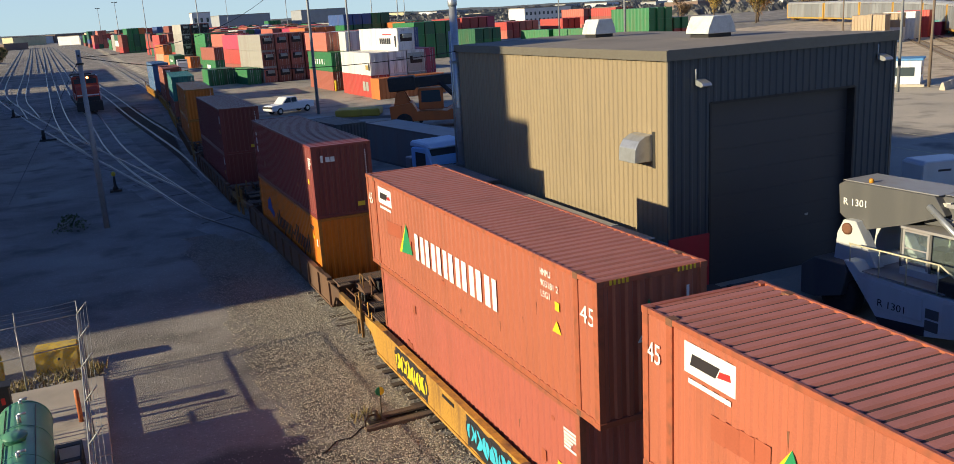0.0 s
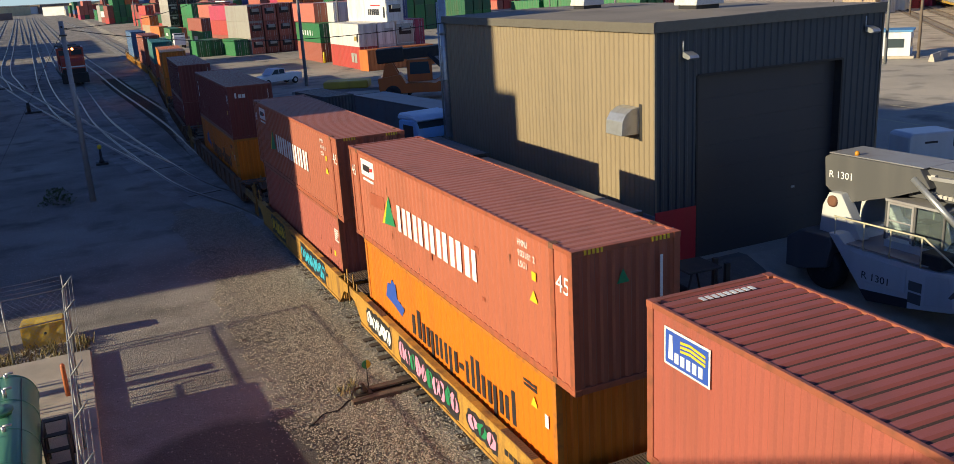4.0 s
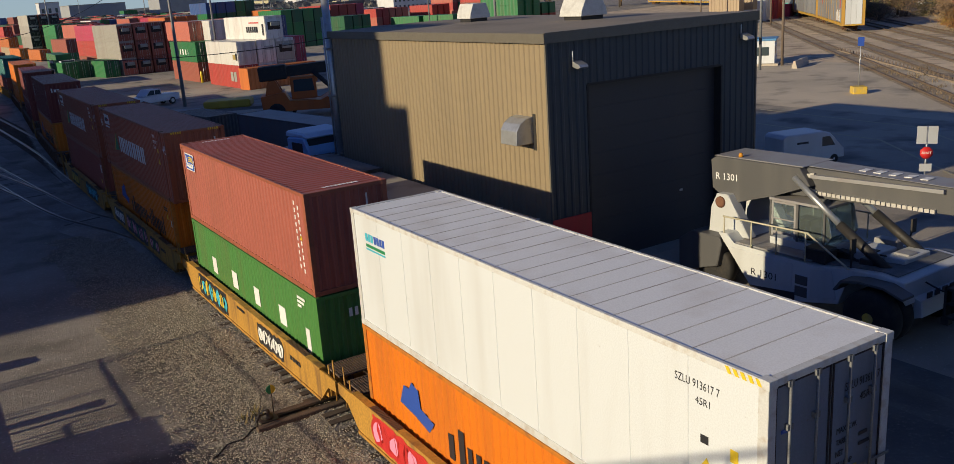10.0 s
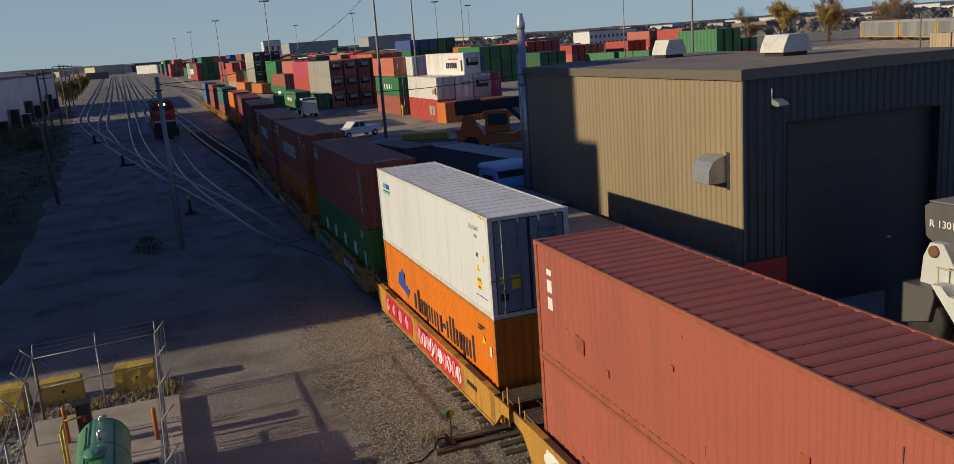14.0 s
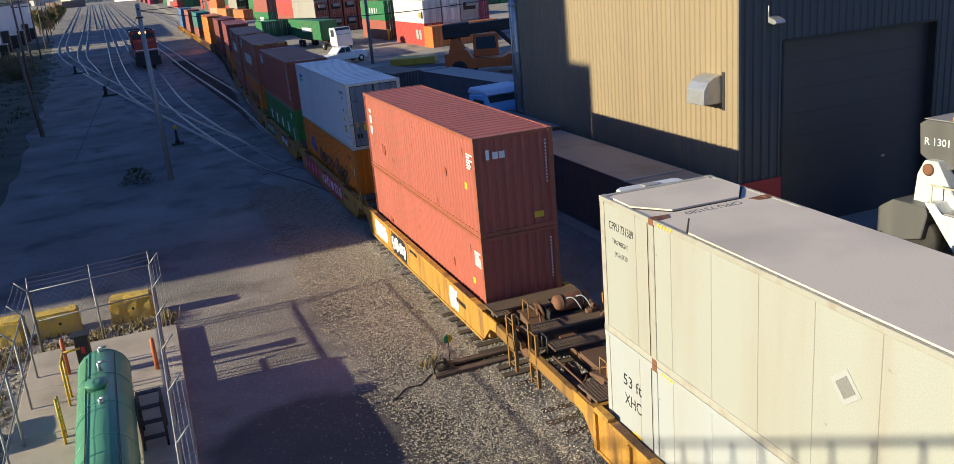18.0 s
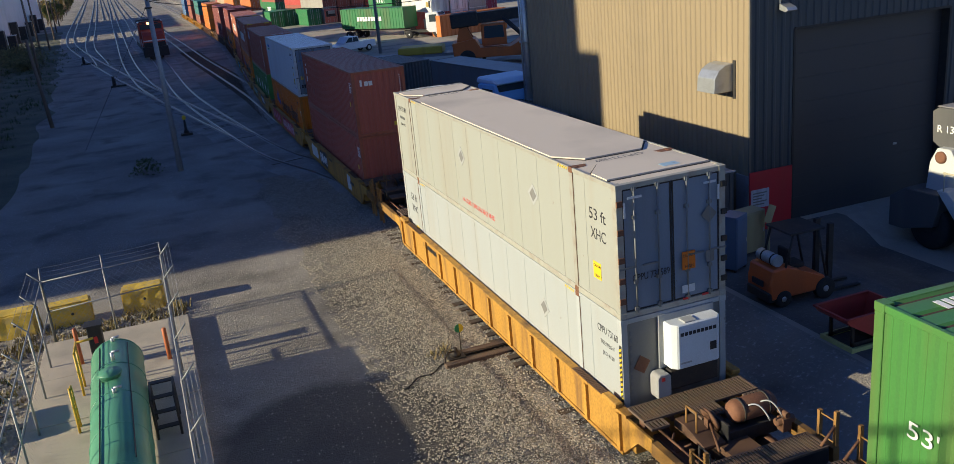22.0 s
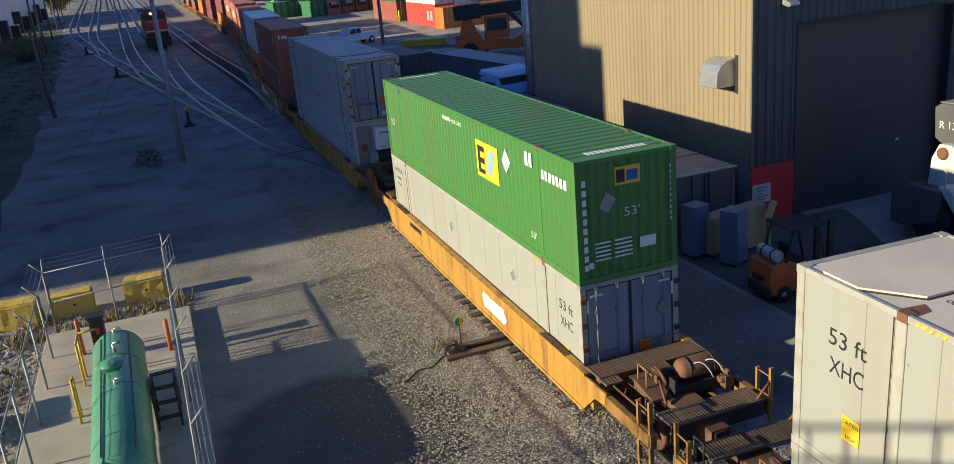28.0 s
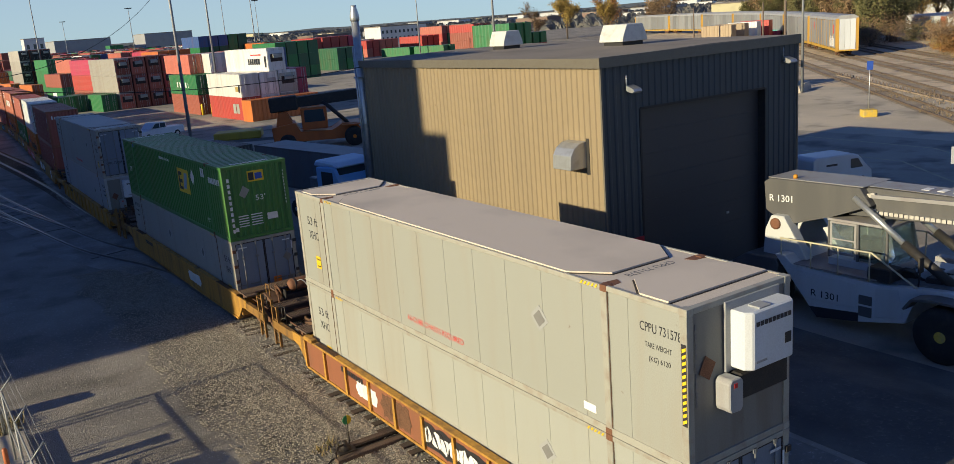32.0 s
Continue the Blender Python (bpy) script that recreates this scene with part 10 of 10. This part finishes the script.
def build_hut():
    t = thing("guard_hut", "small white hut with a blue roof edge", "hut", m=pose(70.5, 66.5, 0.6, 0, 0, 35))
    bm = B()
    box(bm, -1.6, 1.6, -1.6, 1.6, 0.25, 2.7)
    part("wall", bm, OFFWHITE, t, "", 0.02)
    bm = B()
    box(bm, -1.75, 1.75, -1.75, 1.75, 2.7, 2.9)
    part("roof", bm, paint("hut_blue", (0.1, 0.3, 0.55)), t)
    for q in ((-1.62, -1.601, -1.0, 0.8), ):
        bm = B()
        box(bm, q[0], q[1], q[2], q[3], 1.1, 2.0)
        part("window", bm, GLASS, t)
    bm = B()
    box(bm, -1.0, 0.8, -1.62, -1.601, 1.1, 2.0)
    part("window", bm, GLASS, t)
    bm = B()
    box(bm, -2.0, 2.0, -2.0, 2.0, 0, 0.25)
    part("step", bm, CONCRETE, t)
    for x, y, a in ((69.2, 60.6, 20), (71.5, 61.6, 20)):
        b = thing("concrete_barrier", "pale concrete road barrier", "barrier", "road barriers", m=pose(x, y, 0.6, 0, 0, a))
        bm = B()
        prism(bm, [(-0.3, 0), (0.3, 0), (0.25, 0.25), (0.1, 0.8), (-0.1, 0.8), (-0.25, 0.25)], -1.0, 1.0, "x")
        part("barrier", bm, CONCRETE, b, "", 0.02)


build_hut()
for x, y in ((25.2, 125.8), (25.9, 123.6)):
    b = thing("bollard", "yellow steel bollard in the yard", "bollard", "yellow bollards")
    bm = B()
    lathe(bm, [(0.16, 0.6), (0.16, 2.1), (0.08, 2.2)], 12, pose(x, y, 0))
    part("post", bm, YELLOW, b)
# painted lines on the asphalt
for k, (p, q) in enumerate((((44.4, 44.7), (43.5, 31.8)), ((43.5, 31.8), (34.3, 19.0)), ((34.3, 19.0), (29, 12.0)), ((39.5, 44), (38.5, 31)), ((38.5, 31), (27, 16)))):
    d = Vector((q[0] - p[0], q[1] - p[1], 0))
    bm = B()
    box(bm, -0.08, 0.08, 0, d.length, 0.615, 0.62, Matrix.Translation((p[0], p[1], 0)) @ Matrix.Rotation(math.atan2(-d.x, d.y), 4, "Z"))
    solid("road_line", bm, paint("faded_line", (0.42, 0.36, 0.2), dirty=0.5, dirt=(0.15, 0.14, 0.12)), "faded yellow painted line on the asphalt", "road marking", "road lines", "structure")


# ---- moving yard truck ----
def build_hauler():
    c = truck_cab(0, 0, 0, OFFWHITE, "white yard tractor that hauls a green container")
    ch = thing("container_chassis", "dark container chassis behind the white tractor", "trailer")
    bm = B()
    box(bm, -0.5, 0.5, -13.0, -0.2, 1.0, 1.3)
    part("frame", bm, DARK, ch)
    for yy in (-11.6, -10.3):
        for sx in (-0.95, 0.95):
            wheel_on(ch, sx, yy, 0.5, 0.45, WHITE)
    b = yard_box_at(0, 0, 0, "green", 12.19, 0, 2.6, label="bright green container riding on a chassis")
    side_word(b, (0.42,) * 9, 1.0, 0.55, WHITE, 2.8, 0.12)
    for k in range(9):
        bm = B()
        box(bm, 1.226, 1.232, -2.8 + k * 0.54, -2.8 + k * 0.54 + 0.42, 1.0, 1.55)
        part("logo_block", bm, WHITE, b)
    return c, ch, b


HAULER = build_hauler()
WAY = [(0, 14.0, 217), (6.5, 13.8, 184), (13, 13.9, 147.6), (14, 14.1, 141.5), (14.5, 14.3, 138.4), (16.5, 15.2, 126.6), (17, 15.6, 123.9), (17.5, 16.1, 121.4), (18.5, 17.4, 117.8),
       (19.5, 19.1, 114.9), (20, 20.1, 113.6), (21, 22.6, 111.4), (22, 25.8, 109.2), (23, 29.8, 107.2), (24, 34.4, 105.6), (25, 39.4, 104.2), (27, 49.5, 101.6), (30, 60, 99.5), (32, 62, 99)]


def way_at(u):
    """Place of the tractor's nose at a share of the way, in rows of WAY."""
    i = min(int(u), len(WAY) - 2)
    k = u - i
    return Vector((WAY[i][1] + (WAY[i + 1][1] - WAY[i][1]) * k, WAY[i][2] + (WAY[i + 1][2] - WAY[i][2]) * k))


def hauler_rows():
    """The chassis is drawn along by its hitch, so that it cuts the corner."""
    out = ([], [], [])
    hitch, rear = Vector((14.0, 220)), Vector((14.0, 232))
    for i, (t, x, y) in enumerate(WAY):
        for k in range(20 if i else 1):
            nose = way_at(i - 1 + (k + 1) / 20) if i else Vector((x, y))
            hitch = nose + (hitch - nose).normalized() * 3.0
            rear = hitch + (rear - hitch).normalized() * 11.0
        a, b = nose - hitch, hitch - rear
        h1, h2 = math.degrees(math.atan2(-a.x, a.y)), math.degrees(math.atan2(-b.x, b.y))
        mid = (nose + hitch) / 2
        out[0].append((t, pose(mid.x, mid.y, 0.6, 0, 0, h1)))
        out[1].append((t, pose(hitch.x, hitch.y, 0.6, 0, 0, h2)))
        q = hitch - b.normalized() * 6.6
        out[2].append((t, pose(q.x, q.y, 1.91, 0, 0, h2)))
    return out


# ---- footbridge where the camera stands ----
def build_bridge():
    b = thing("footbridge", "concrete footbridge deck with a tubular steel railing", "footbridge", kind="structure", m=Matrix(((-0.876, -0.48, 0, -6.8), (0.48, -0.876, 0, 0.4), (0, 0, 1, 0), (0, 0, 0, 1))))
    bm = B()
    box(bm, -45, 34, 0.15, 2.9, 8.6, 9.05)
    part("deck", bm, CONCRETE, b)
    for y, x0 in ((0.1, 8.0), (2.9, -45.0)):
        for z in (10.2, 9.65):
            bm = B()
            tube(bm, (x0, y, z), (34, y, z), 0.045, 8)
            part("rail", bm, STEEL, b)
        k = x0 + 0.4
        while k < 34:
            bm = B()
            tube(bm, (k, y, 9.0), (k, y, 10.2), 0.04, 8)
            part("post", bm, STEEL, b)
            k += 1.6 if y < 1 else 3.2
    for x in (-40, -22, 24):
        bm = B()
        box(bm, x - 0.5, x + 0.5, 0.6, 2.4, -0.5, 8.6)
        part("pier", bm, CONCRETE, b)


build_bridge()


# ---- movement ----
def motions():
    for ob, rows in zip(HAULER, hauler_rows()):
        walk(ob, rows)
    for ob, u, L, z in TRAIN:
        walk(ob, [(t, on_line(u + d, L, z)) for t, d in RUN])


motions()
